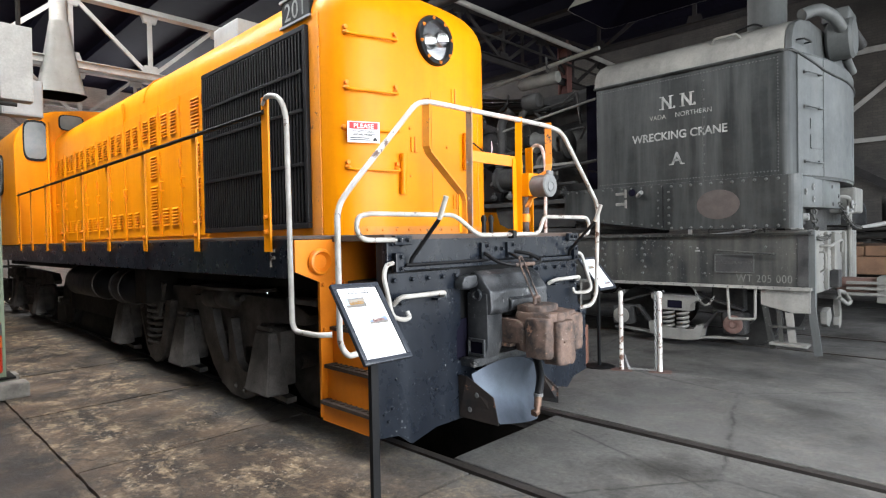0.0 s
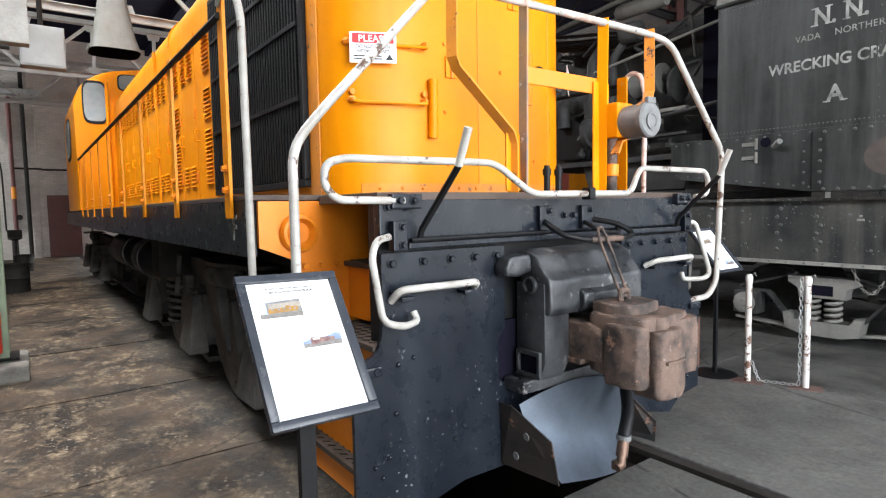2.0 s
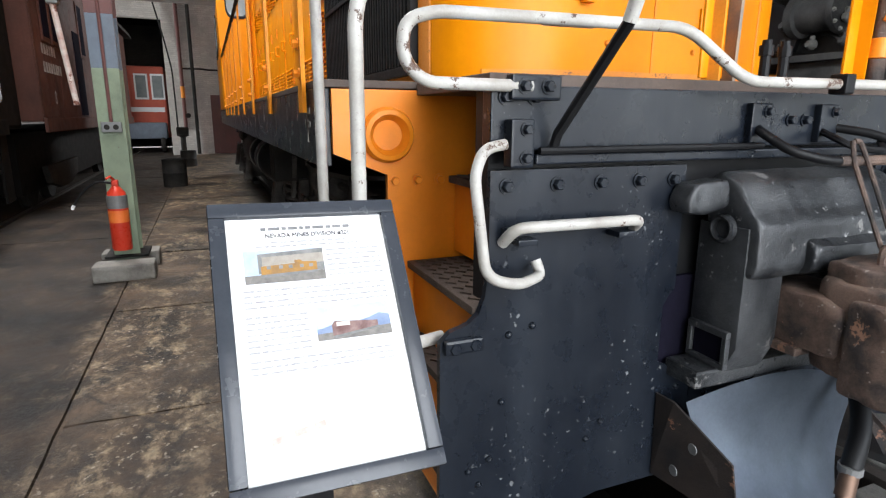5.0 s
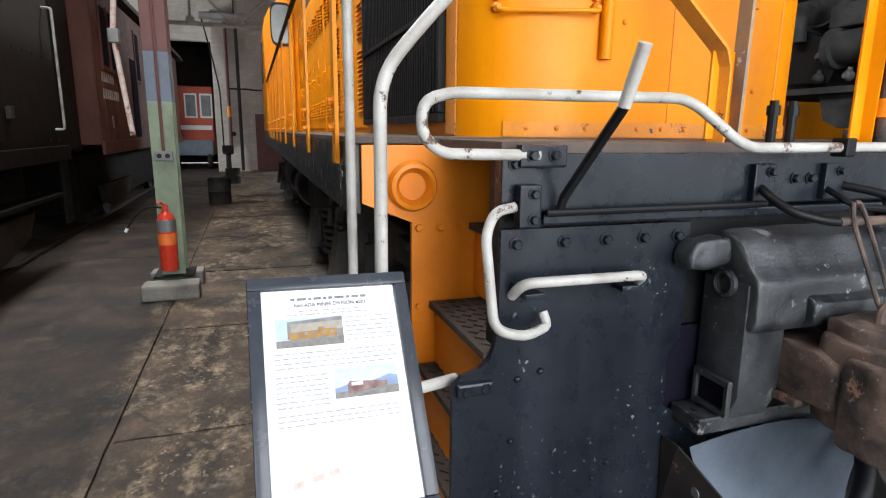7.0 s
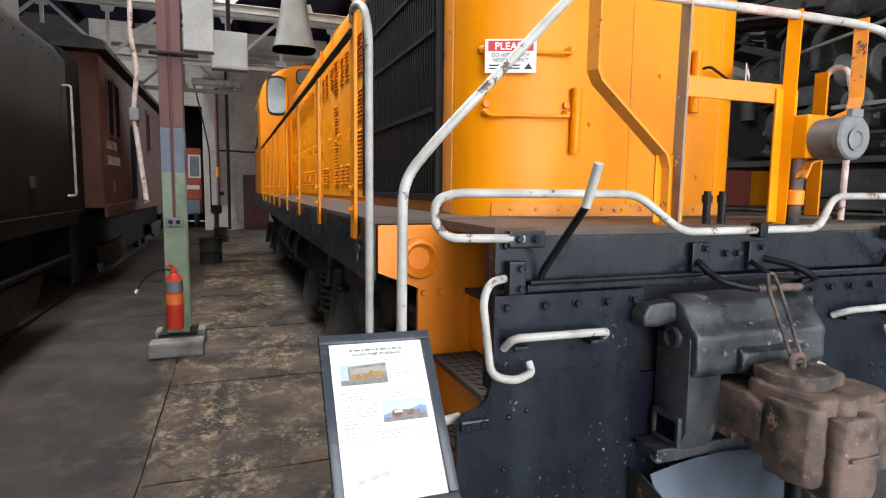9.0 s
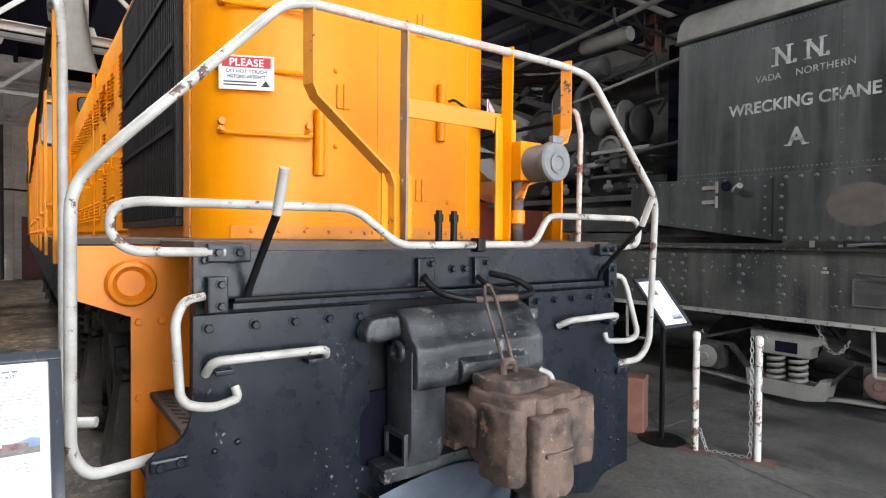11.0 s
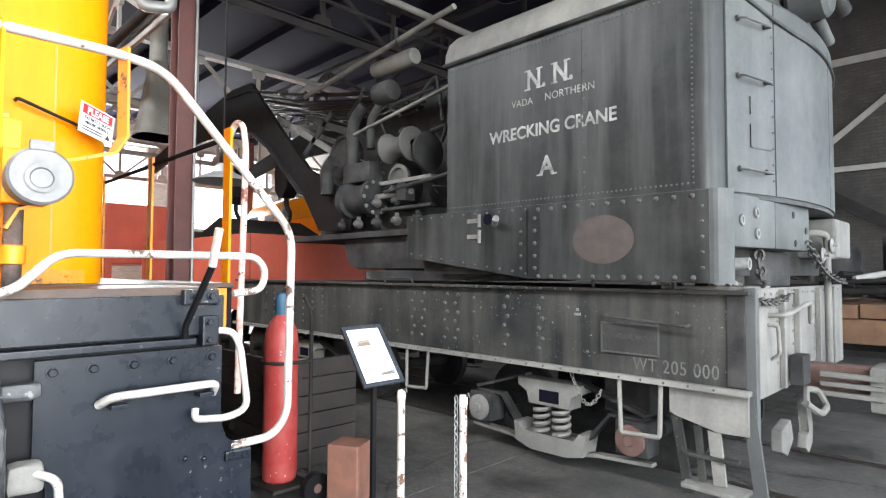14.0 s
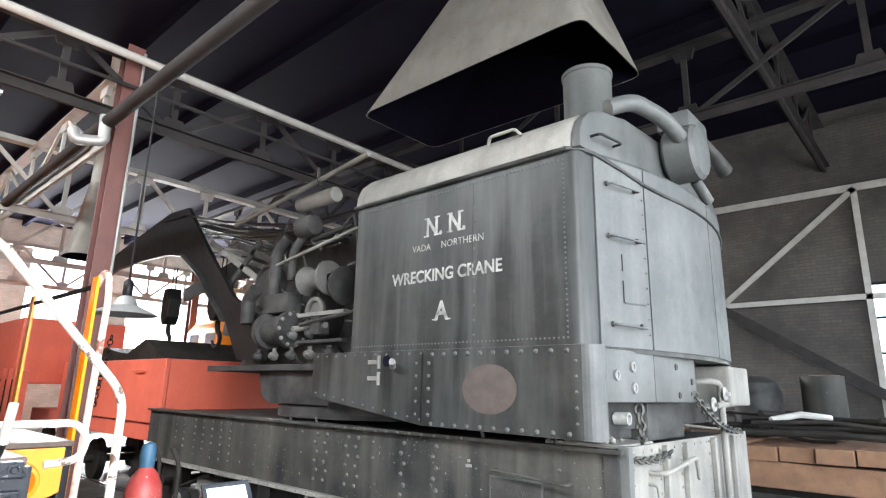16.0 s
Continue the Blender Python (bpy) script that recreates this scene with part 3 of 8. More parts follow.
pipe3 = thing("riser_pipe", "faded maroon riser pipe with orange sleeve on brick pilaster", "pipe", (WEST + 0.54, 1.1, 0))
part("pipe", T([(WEST + 0.54, 1.12, 1.1), (WEST + 0.54, 1.12, 6.1)], 0.075, 10), MAROON, pipe3)
part("sleeve", T([(WEST + 0.54, 1.12, 2.3), (WEST + 0.54, 1.12, 2.75)], 0.085, 10), CHIPPED, pipe3, "orange painted sleeve")
part("feed_cable", T([(WEST + 0.58, 0.25, 6.3), (WEST + 0.60, 0.60, 4.6), (WEST + 0.60, 0.80, 3.4), (WEST + 0.60, 0.82, 1.1)], 0.03, 8, bend=0.3), DULL, pipe3, "black hanging feed cable")
part("wall_valve", L([(0.10, 0), (0.10, 0.05), (0.04, 0.07), (0.04, 0.2)], (WEST + 0.62, 1.25, 1.6), "-x", 14), GRIME, pipe3)
duct = thing("wall_fixture", "pale boxed shelf bracket across brick pilaster", "fixture", (WEST + 0.5, 1.2, 6.3))
part("tray", B(WEST + 0.45, WEST + 0.95, 0.2, 2.15, 6.15, 6.38, bevel=0.02), GALV, duct)

# windows in the side wall
for k, (x0, x1) in enumerate([(-1.2, 0.9)]):
    w = thing("window_%d" % (k + 1), "tall steel window with bright panes", "window", ((x0 + x1) / 2, NORTH, 1.5))
    w["kind"] = "structure"
    bm = bmesh.new()
    for xx in np.linspace(x0, x1, 4):
        box(bm, xx - 0.025, xx + 0.025, NORTH + 0.10, NORTH + 0.16, 1.5, 4.5)
    for zz in np.linspace(1.5, 4.5, 5):
        box(bm, x0, x1, NORTH + 0.165, NORTH + 0.20, zz - 0.025, zz + 0.025)
    part("window_frame", bm, TRUSS_DARK, w)
    part("window_sill", B(x0 - 0.1, x1 + 0.1, NORTH - 0.12, NORTH + 0.25, 1.38, 1.496, bevel=0.01), CONCRETE, w)
    for i in range(3):
        for j in range(4):
            a, b = x0 + (x1 - x0) * i / 3 + 0.03, x0 + (x1 - x0) * (i + 1) / 3 - 0.03
            p = part("pane", B(a, b, NORTH + 0.205, NORTH + 0.211, 1.5 + j * 0.75 + 0.03, 1.5 + (j + 1) * 0.75 - 0.03), GLASS, w)
            p.visible_shadow = False

# steel columns
COLUMN_X = -8.42


def column(x, y, painted=True):
    ob = thing("steel_column", "riveted steel column, maroon above green paint, on concrete footing" if painted else "riveted maroon steel column on concrete footing", "column", (x, y, 0), "columns of the engine house")
    def shaft(z0, z1):
        bm = bmesh.new()
        box(bm, x - 0.13, x + 0.13, y - 0.012, y + 0.012, z0, z1)
        box(bm, x - 0.145, x - 0.12, y - 0.12, y + 0.12, z0, z1, bevel=0.004)
        box(bm, x + 0.12, x + 0.145, y - 0.12, y + 0.12, z0, z1, bevel=0.004)
        return bm
    if painted:
        part("green_foot", shaft(0.10, 2.05), GREEN, ob, "pale green painted column foot")
        part("blue_band", shaft(2.05, 2.55), BLUEGREY, ob, "blue-grey painted band")
    part("shaft", shaft(2.55 if painted else 0.10, 6.9), MAROON, ob)
    bm = bmesh.new()
    for s in (-1, 1):
        box(bm, x - 0.34 + 0.3 * (s + 1), x - 0.06 + 0.3 * (s + 1), y - 0.28, y + 0.28, 0.0, 0.17, bevel=0.03)
    part("footing", bm, CONCRETE, ob, "chipped pale concrete footing")
    part("base_plate", B(x - 0.22, x + 0.22, y - 0.2, y + 0.2, 0.172, 0.195, bevel=0.004), GRIME, ob)
    part("rivets", rivets([(x + s * 0.06, y - 0.012, z) for z in np.arange(0.5, 6.8, 0.22) for s in (-1, 1)], "-y", 0.014), MAROON, ob)
    return ob


for y in (1.05, 7.02, 13.4):
    column(COLUMN_X, y, y < 2)
for x in (-19.4,):
    for y in (-5.2, 7.02, 13.4):
        column(x, y, False)


def truss(name, x, y0, y1, z0, z1, material, step=1.52, along="y"):
    """A riveted roof truss of paired angles with gussets."""
    ob = thing(name, "riveted steel roof truss with crossed web bars", "truss", (x, (y0 + y1) / 2, z0) if along == "y" else ((y0 + y1) / 2, x, z0), "roof trusses")

    def at(u, z, d=0.0):
        return (x + d, u, z) if along == "y" else (u, x + d, z)

    def bar(n, u0, za, u1, zb, w):
        part(n, flat(bmesh.new(), [at(u0, za), at(u1, zb)], w, 0.05, (0, 1, 0) if along == "y" else (1, 0, 0)), material, ob)
    ax = "y" if along == "y" else "x"
    for nm, z, s in (("bottom_chord", z0, 1), ("top_chord", z1, -1)):
        prof = [(-0.11, 0.07), (0.11, 0.07), (0.11, 0.056), (0.028, 0.056), (0.028, -0.07), (-0.028, -0.07), (-0.028, 0.056), (-0.11, 0.056)]
        part(nm, prism(bmesh.new(), [(x + d, z + s * h) for d, h in prof], ax, y0, y1), material, ob)
    us = np.arange(y0, y1 + 0.01, step)
    for i, u in enumerate(us):
        bar("web_bar", u, z0, u, z1, 0.09)
        if i + 1 < len(us):
            a, b = (z0, z1) if i % 2 else (z1, z0)
            bar("web_bar", u, a, us[i + 1], b, 0.08)
        for z, s in ((z0, 1), (z1, -1)):
            prof = [(u - 0.22, z - 0.05 * s), (u + 0.22, z - 0.05 * s), (u + 0.13, z + 0.24 * s), (u - 0.13, z + 0.24 * s)]
            part("gusset", prism(bmesh.new(), prof, "x" if along == "y" else "y", x - 0.036, x + 0.036), material, ob)
    return ob


TRUSS_Z = 5.42
# far trusses get the lit grey, near ones the shaded copy
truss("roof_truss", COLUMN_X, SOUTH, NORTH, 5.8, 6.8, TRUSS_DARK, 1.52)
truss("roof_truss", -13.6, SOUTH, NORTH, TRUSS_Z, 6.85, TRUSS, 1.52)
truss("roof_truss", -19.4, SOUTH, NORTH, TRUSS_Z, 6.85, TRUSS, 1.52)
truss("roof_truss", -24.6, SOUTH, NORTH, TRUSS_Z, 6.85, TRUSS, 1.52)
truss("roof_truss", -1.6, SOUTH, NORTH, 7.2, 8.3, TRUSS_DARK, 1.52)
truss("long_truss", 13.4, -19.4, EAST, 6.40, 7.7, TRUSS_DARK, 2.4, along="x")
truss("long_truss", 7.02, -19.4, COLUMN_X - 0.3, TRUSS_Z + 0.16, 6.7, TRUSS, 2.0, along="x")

# ground outside, and the pits and slabs at the end of the file
g = bmesh.new()
box(g, -400, WEST - WALL, -400, 400, -0.4, -0.05)
box(g, EAST + WALL, 400, -400, 400, -0.4, -0.05)
box(g, WEST - WALL, EAST + WALL, -400, SOUTH - WALL, -0.4, -0.05)
box(g, WEST - WALL, EAST + WALL, NORTH + WALL, 400, -0.4, -0.05)
setting("ground", g, CONCRETE, "pale dusty yard around the engine house", "ground")

# ---- orange diesel locomotive ----
MID = 4.02          # its centre line
SIDE = 1.045
loco = thing("diesel_locomotive", "orange-yellow diesel locomotive with black frame and white handrails", "locomotive", (-11.0, MID, 0))


def mirror(y):
    return 2 * MID - y


def hood_half(z):
    """Half width of the hood at a height."""
    if z < 3.76:
        return SIDE
    s = min(1, (z - 3.76) / 0.42)
    return SIDE - 0.42 * (1 - math.sqrt(max(0, 1 - s * s)))


HOOD_Z = [1.745, 2.2, 2.8, 3.4, 3.76] + [3.76 + 0.42 * math.sin(radians(a)) for a in (12, 24, 36, 48, 60, 72, 84)]
bm = bmesh.new()
prof = [(MID - hood_half(z), z) for z in HOOD_Z] + [(MID, 4.215)] + [(MID + hood_half(z), z) for z in reversed(HOOD_Z)]
prism(bm, prof, "x", -14.45, -4.52)
part("hood", bm, YELLOW, loco, smooth=True)
# rounded nose
bm = bmesh.new()
rows = []
for z in HOOD_Z + [4.195]:
    half = hood_half(min(z, 4.17))
    deep = 0.49 - (SIDE - half)
    ring = []
    for k in range(33):
        a = math.pi * (k / 32 - 0.5)
        c, s = math.cos(a), math.sin(a)
        e = 2 / 3.1
        ring.append(bm.verts.new((-4.52 + deep * max(c, 0) ** e, MID + half * math.copysign(abs(s) ** e, s), z)))
    rows.append(ring)
for a, b in zip(rows, rows[1:]):
    for k in range(32):
        bm.faces.new((a[k], a[k + 1], b[k + 1], b[k]))
top = bm.verts.new((-4.52, MID, 4.212))
for k in range(32):
    bm.faces.new((rows[-1][k], rows[-1][k + 1], top))
part("nose", bm, YELLOW, loco, smooth=True)


def nose_x(y):
    """Front surface of the nose."""
    s = min(0.999, abs(y - MID) / SIDE)
    return -4.52 + 0.49 * (1 - s ** 3.1) ** (1 / 3.1)


# access panel lines on the nose
for y in (3.99, 4.74):
    part("panel_joint", flat(bmesh.new(), [(nose_x(y) + 0.001, y, 1.80), (nose_x(y) + 0.001, y, 3.15)], 0.012, 0.006, (0, 1, 0)), ORANGE, loco)
ys = np.linspace(MID - 0.90, MID + 0.90, 20)
bm = prism(bmesh.new(), [(nose_x(y) + 0.013, y) for y in ys] + [(nose_x(y) + 0.001, y) for y in ys[::-1]], "z", 1.748, 1.822)
part("nose_skirt", bm, CHIPPED, loco, "chipped lower edge strip of the nose")
part("skirt_rivets", rivets([(nose_x(y) + 0.012, y, 1.79) for y in np.linspace(MID - 0.8, MID + 0.8, 12)], "x", 0.012), ORANGE, loco)
# chipped corner posts beside the radiator
for s in (-1, 1):
    y = MID + s * (SIDE + 0.008)
    part("corner_strip", B(-4.60, -4.44, min(y, y - s * 0.03), max(y, y - s * 0.03), 1.75, 3.78, bevel=0.006), CHIPPED, loco, "chipped rusty corner strip")
# grab irons on the nose
for z in (2.35, 3.06, 3.55):
    g0, g1 = 3.08, 3.53
    gi = part("grab_iron", pull(bmesh.new(), (nose_x(g0), g0, z), (nose_x(g1), g1, z), (0.07, 0, -0.02), 0.011), YELLOW, loco, smooth=True)
    for y in (g0, g1):
        part("bracket", lathe(lathe(bmesh.new(), [(0.024, 0), (0.024, 0.03), (0.012, 0.05)], (nose_x(y), y, z), "x", 10), [(0.02, 0), (0.02, 0.03)], (nose_x(y), y, z + 0.05), "x", 10), ORANGE, gi)
gi = part("grab_iron", pull(bmesh.new(), (nose_x(3.06), 3.06, 2.70), (nose_x(3.54), 3.54, 2.70), (0.06, 0, -0.01), 0.010), YELLOW, loco, smooth=True)
for y in (3.06, 3.54):
    part("bracket", L([(0.024, 0), (0.024, 0.03), (0.012, 0.05)], (nose_x(y), y, 2.71), "x", 10), ORANGE, gi)
# hinges, latches and pull rods on the nose doors
part("pull_rod", T([(nose_x(3.59) + 0.02, 3.59, 2.12), (nose_x(3.59) + 0.03, 3.59, 2.50)], 0.032, 12), YELLOW, loco, smooth=True)
part("pull_rod", T([(nose_x(4.47) + 0.02, 4.47, 2.41), (nose_x(4.47) + 0.03, 4.47, 2.79)], 0.030, 12), YELLOW, loco, smooth=True)
part("door_pull", pull(bmesh.new(), (nose_x(4.56), 4.56, 2.70), (nose_x(4.86), 4.86, 2.62), (0.06, 0, 0.0), 0.009), DULL, loco)
for y, z in ((4.32, 2.07), (4.32, 3.15), (3.75, 2.60)):
    hb = part("hinge", B(nose_x(y) - 0.004, nose_x(y) + 0.012, y - 0.045, y + 0.045, z - 0.07, z + 0.07, bevel=0.004), YELLOW, loco)
    part("pin", T([(nose_x(y) + 0.016, y, z - 0.075), (nose_x(y) + 0.016, y, z + 0.075)], 0.009, 8), ORANGE, hb)
part("bolt_heads", rivets([(nose_x(y), y, z) for y, z in ((3.70, 2.30), (3.72, 1.95), (4.20, 2.62), (4.55, 2.0), (3.70, 2.75), (4.25, 1.93))], "x", 0.015), ORANGE, loco)
# twin headlight
hx, hz = -4.035, 3.65
hl = part("headlight", L([(0.235, -0.05), (0.245, 0.03), (0.23, 0.055), (0.19, 0.055), (0.185, 0.02)], (hx, MID + 0.02, hz), "x", 32), DULL, loco, "round black twin headlight", smooth=True)
part("reflector_plate", L([(0.0, 0.02), (0.186, 0.022)], (hx, MID + 0.02, hz), "x", 28), CHROME, hl, "bright reflector plate")
for s in (-1, 1):
    part("lamp_bowl", L([(0.082, 0.024), (0.078, 0.05), (0.07, 0.045), (0.03, 0.026), (0, 0.024)], (hx, MID + 0.02 + s * 0.088, hz + s * 0.03), "x", 20), CHROME, hl, smooth=True)
    part("lamp_lens", L([(0.074, 0.05), (0.05, 0.062), (0, 0.068)], (hx, MID + 0.02 + s * 0.088, hz + s * 0.03), "x", 20), LENS, hl, smooth=True)
bm = Studs()
for k in range(8):
    a = k * math.pi / 4 + 0.2
    hexbolt(bm, (hx + 0.055, MID + 0.02 + 0.212 * math.cos(a), hz + 0.212 * math.sin(a)), "x", 0.012)
part("ring_bolts", bm, ORANGE, hl)
# number boards on the hood shoulders
for s in (-1, 1):
    y = MID + s * (SIDE + 0.015)
    nb = part("number_board", B(-5.05, -4.56, min(y, y - s * 0.12), max(y, y - s * 0.12), 3.775, 4.03, bevel=0.015), DULL, loco, "black number board with pale numerals")
    if s < 0:
        letters("201", 0.24, (-4.80, y - 0.002, 3.82), "-y", LETTER, nb, 1.1)
    bmf = bmesh.new()
    for z in (3.772, 4.022):
        box(bmf, -5.07, -4.54, y - 0.012, y + 0.012, z - 0.006, z + 0.016)
    part("board_frame", bmf, GALV, nb)
# radiator shutters
RX0, RX1, RZ0, RZ1 = -6.86, -4.60, 1.82, 3.70
for s in (-1, 1):
    y = MID + s * (SIDE + 0.004)
    a, b = sorted((y, y + s * 0.045))
    grille = bmesh.new()
    for q in ((RX0, RX1, RZ0, RZ0 + 0.05), (RX0, RX1, RZ1 - 0.05, RZ1), (RX0, RX0 + 0.05, RZ0 + 0.052, RZ1 - 0.052), (RX1 - 0.05, RX1, RZ0 + 0.052, RZ1 - 0.052)):
        box(grille, q[0], q[1], a, b, q[2], q[3], bevel=0.006)
    gr = part("radiator_grille", grille, DULL, loco, "black slatted radiator grille")
    # black sheet behind the slats paints the shade inside the grille
    part("backing", B(RX0 + 0.05, RX1 - 0.05, *sorted((y, y + s * 0.008)), RZ0 + 0.05, RZ1 - 0.05), NEAR_BLACK, gr)
    if s < 0:
        first = None
        for x in np.arange(RX0 + 0.085, RX1 - 0.06, 0.056):
            if first is None:
                first = part("slat", B(x - 0.014, x + 0.014, a + 0.002, b - 0.010, RZ0 + 0.055, RZ1 - 0.055, bevel=0.004), DULL, gr)
                x0 = x
            else:
                o = new("slat", first.data)
                o.parent, o.location = gr, (x - x0, 0, 0)
        for z in (2.42, 2.92, 3.28):
            part("cross_bar", B(RX0 + 0.05, RX1 - 0.05, a - 0.012, a + 0.001, z - 0.016, z + 0.016, bevel=0.004), DULL, gr)
# louvred hood doors
DOOR_X = [-6.90, -7.62, -8.34, -9.06, -9.85, -10.57, -11.29, -12.0, -12.72, -13.44, -14.16]


def louvre(bm, x, y, z, w=0.20, h=0.026):
    v = [bm.verts.new(p) for p in ((x - w / 2, y, z), (x + w / 2, y, z), (x + w / 2, y, z + h), (x - w / 2, y, z + h), (x - w / 2 + 0.01, y - 0.022, z), (x + w / 2 - 0.01, y - 0.022, z))]
    for f in ((0, 1, 5, 4), (4, 5, 2, 3), (0, 4, 3), (1, 2, 5)):
        bm.faces.new([v[i] for i in f])


for i, (x1, x0) in enumerate(zip(DOOR_X, DOOR_X[1:])):
    yy = MID - SIDE
    d = part("hood_door", B(x0 + 0.015, x1 - 0.015, yy - 0.014, yy + 0.01, 1.80, 3.62 if i < 5 else 3.5, bevel=0.005), YELLOW, loco)
    bm = bmesh.new()
    cx = (x0 + x1) / 2
    if i in (0, 2):
        for z0, n in ((1.95, 14), (2.62, 8), (3.10, 10)):
            for k in range(n):
                louvre(bm, cx + 0.12, yy - 0.014, z0 + k * 0.042, 0.24)
        if i == 2:
            for k in range(7):
                louvre(bm, cx - 0.18, yy - 0.014, 3.2 + k * 0.042, 0.2)
    else:
        for dx in (-0.18, 0.14):
            for z0, n in ((1.95, 6), (3.15, 8)):
                for k in range(n):
                    louvre(bm, cx + dx, yy - 0.014, z0 + k * 0.042, 0.2)
    part("louvres", bm, YELLOW, d)["kind"] = "stuff"
    bm = bmesh.new()
    for z in (2.05, 2.75, 3.45):
        part("hinge", B(x1 - 0.05, x1 - 0.02, yy - 0.03, yy - 0.014, z - 0.06, z + 0.06, bevel=0.004), ORANGE, d)
    part("latch", pull(bmesh.new(), (x0 + 0.1, yy - 0.014, 2.55), (x0 + 0.1, yy - 0.014, 2.43), (0, -0.05, 0), 0.010, 0.02), YELLOW, d)
part("hood_band", B(-9.90, -9.80, MID - SIDE - 0.03, MID - SIDE - 0.002, 1.75, 3.9, bevel=0.008), YELLOW, loco)
arc = [(MID - hood_half(z) * q, z) for q, zs in ((1, HOOD_Z[4:]), (-1, HOOD_Z[:3:-1])) for z in zs]
bm = prism(bmesh.new(), [(MID + (y - MID) * 1.012, 3.0 + (z - 3.0) * 1.016) for y, z in arc] + [(MID + (y - MID) * 0.99, z - 0.01) for y, z in arc[::-1]], "x", -8.97, -8.92)
part("roof_band", bm, YELLOW, loco)
# cab
CX0, CX1, CY = -17.6, -14.4, 1.74
bm = bmesh.new()
prof = [(MID - CY, 1.745), (MID - CY, 3.80)] + [(MID - CY + 0.95 * (1 - math.cos(radians(a))), 3.80 + 0.78 * math.sin(radians(a))) for a in (15, 30, 45, 60, 75)]
prof += [(MID - 0.5, 4.64), (MID, 4.67), (MID + 0.5, 4.64)] + [(mirror(y), z) for y, z in prof[::-1]]
prism(bm, prof, "x", CX0, CX1, bevel=0.03)
cab = part("cab", bm, YELLOW, loco, "rounded orange-yellow driver's cab", smooth=True)


def cab_window(name, poly, axis, at, out):
    """A rubber-framed pane on the cab side (axis y) or front (axis x)."""
    cx = sum(p[0] for p in poly) / len(poly)
    cz = sum(p[1] for p in poly) / len(poly)
    grow = [(cx + (p[0] - cx) * 1.13, cz + (p[1] - cz) * 1.13) for p in poly]
    w = part(name, prism(bmesh.new(), grow, axis, *sorted((at, at + out))), DULL, cab, "dark rubber window surround")
    part("pane", prism(bmesh.new(), poly, axis, *sorted((at + out, at + out * 1.4))), WIN, cab)
    return w


WIN = surface("dusty_cab_glass", (0.16, 0.18, 0.185), (0.30, 0.31, 0.30), 0.12, stain=0.7, scale=2.5, grain=0.05, bump=0.0, gloss_var=0.06)
oval = [(0.42 * math.copysign(abs(math.cos(a)) ** 0.5, math.cos(a)), 0.42 * math.copysign(abs(math.sin(a)) ** 0.5, math.sin(a))) for a in (2 * math.pi * k / 24 for k in range(24))]
cab_window("side_window", [(-16.2 + p[0] * 1.2, 3.30 + p[1] * 0.95) for p in oval], "y", MID - CY, -0.02)
for s in (-1, 1):
    cab_window("front_window", [(MID + s * 1.37 + p[0] * 0.47, 3.90 + p[1] * 0.90) for p in oval], "x", CX1, 0.02)
    cab_window("front_window", [(MID + s * 0.72 + p[0] * 0.50, 4.34 + p[1] * 0.36) for p in oval], "x", CX1, 0.02)
part("cab_pole", T([(CX1 + 0.06, MID - SIDE - 0.12, 1.75), (CX1 + 0.06, MID - SIDE - 0.12, 4.3)], 0.03, 10), YELLOW, loco)
part("short_hood", B(-19.3, -17.62, MID - SIDE, MID + SIDE, 1.745, 3.7, bevel=0.12), YELLOW, loco, smooth=True)
part("roof_box", B(-7.8, -7.1, MID - 0.5, MID + 0.45, 4.20, 4.62, bevel=0.02), GALV, loco, "pale roof hatch box")
# deck, sills
SILL = 1.69
part("deck", B(-19.7, -3.95, MID - SILL, MID + SILL, 1.715, 1.745, bevel=0.004), DECK, loco, "worn brown walkway plate")
part("front_deck", B(-3.948, -3.28, MID - 1.29, MID + 1.29, 1.69, 1.738, bevel=0.004), DECK, loco, "worn brown end platform plate")
for s in (-1, 1):
    y = MID + s * SILL
    part("side_sill", B(-19.65, -3.98, *sorted((y, y - s * 0.05)), 1.41, 1.714, bevel=0.004), BLACK, loco, "long black side sill")
letters("F", 0.20, (-4.20, MID - SILL - 0.002, 1.50), "-y", WHITE, loco, 1.0, 0.004)
part("underframe", B(-19.3, -4.2, MID - 1.1, MID + 1.1, 1.25, 1.71, bevel=0.02), GRIME, loco)
# side handrail stanchions
for x in (-4.23, -5.61, -7.04, -8.40, -9.62, -10.75, -11.9, -13.1, -14.2):
    st = part("stanchion", flat(bmesh.new(), [(x, MID - SILL - 0.018, 1.62), (x, MID - SILL - 0.018, 2.80 if x < -4.3 else 2.86)], 0.10, 0.018, (1, 0, 0)), YELLOW, loco)
    bm = Studs()
    for z in (1.78, 1.90):
        hexbolt(bm, (x, MID - SILL - 0.027, z), "-y", 0.018)
    part("stanchion_bolts", bm, ORANGE, st)
part("side_rail", T([(-4.23, MID - SILL - 0.03, 2.74), (-14.3, MID - SILL - 0.03, 2.74)], 0.020, 8), DULL, loco, "dark side handrail")
part("corner_handrail", T([(-4.25, 2.31, 2.80), (-4.18, 2.30, 2.86), (-4.02, 2.32, 2.83), (-3.94, 2.33, 2.68), (-3.926, 2.331, 1.01), (-3.58, 2.33, 1.01), (-3.53, 2.42, 1.01)], 0.021, 12, bend=0.1), WHITE, loco, "white corner handrail pipe", smooth=True)
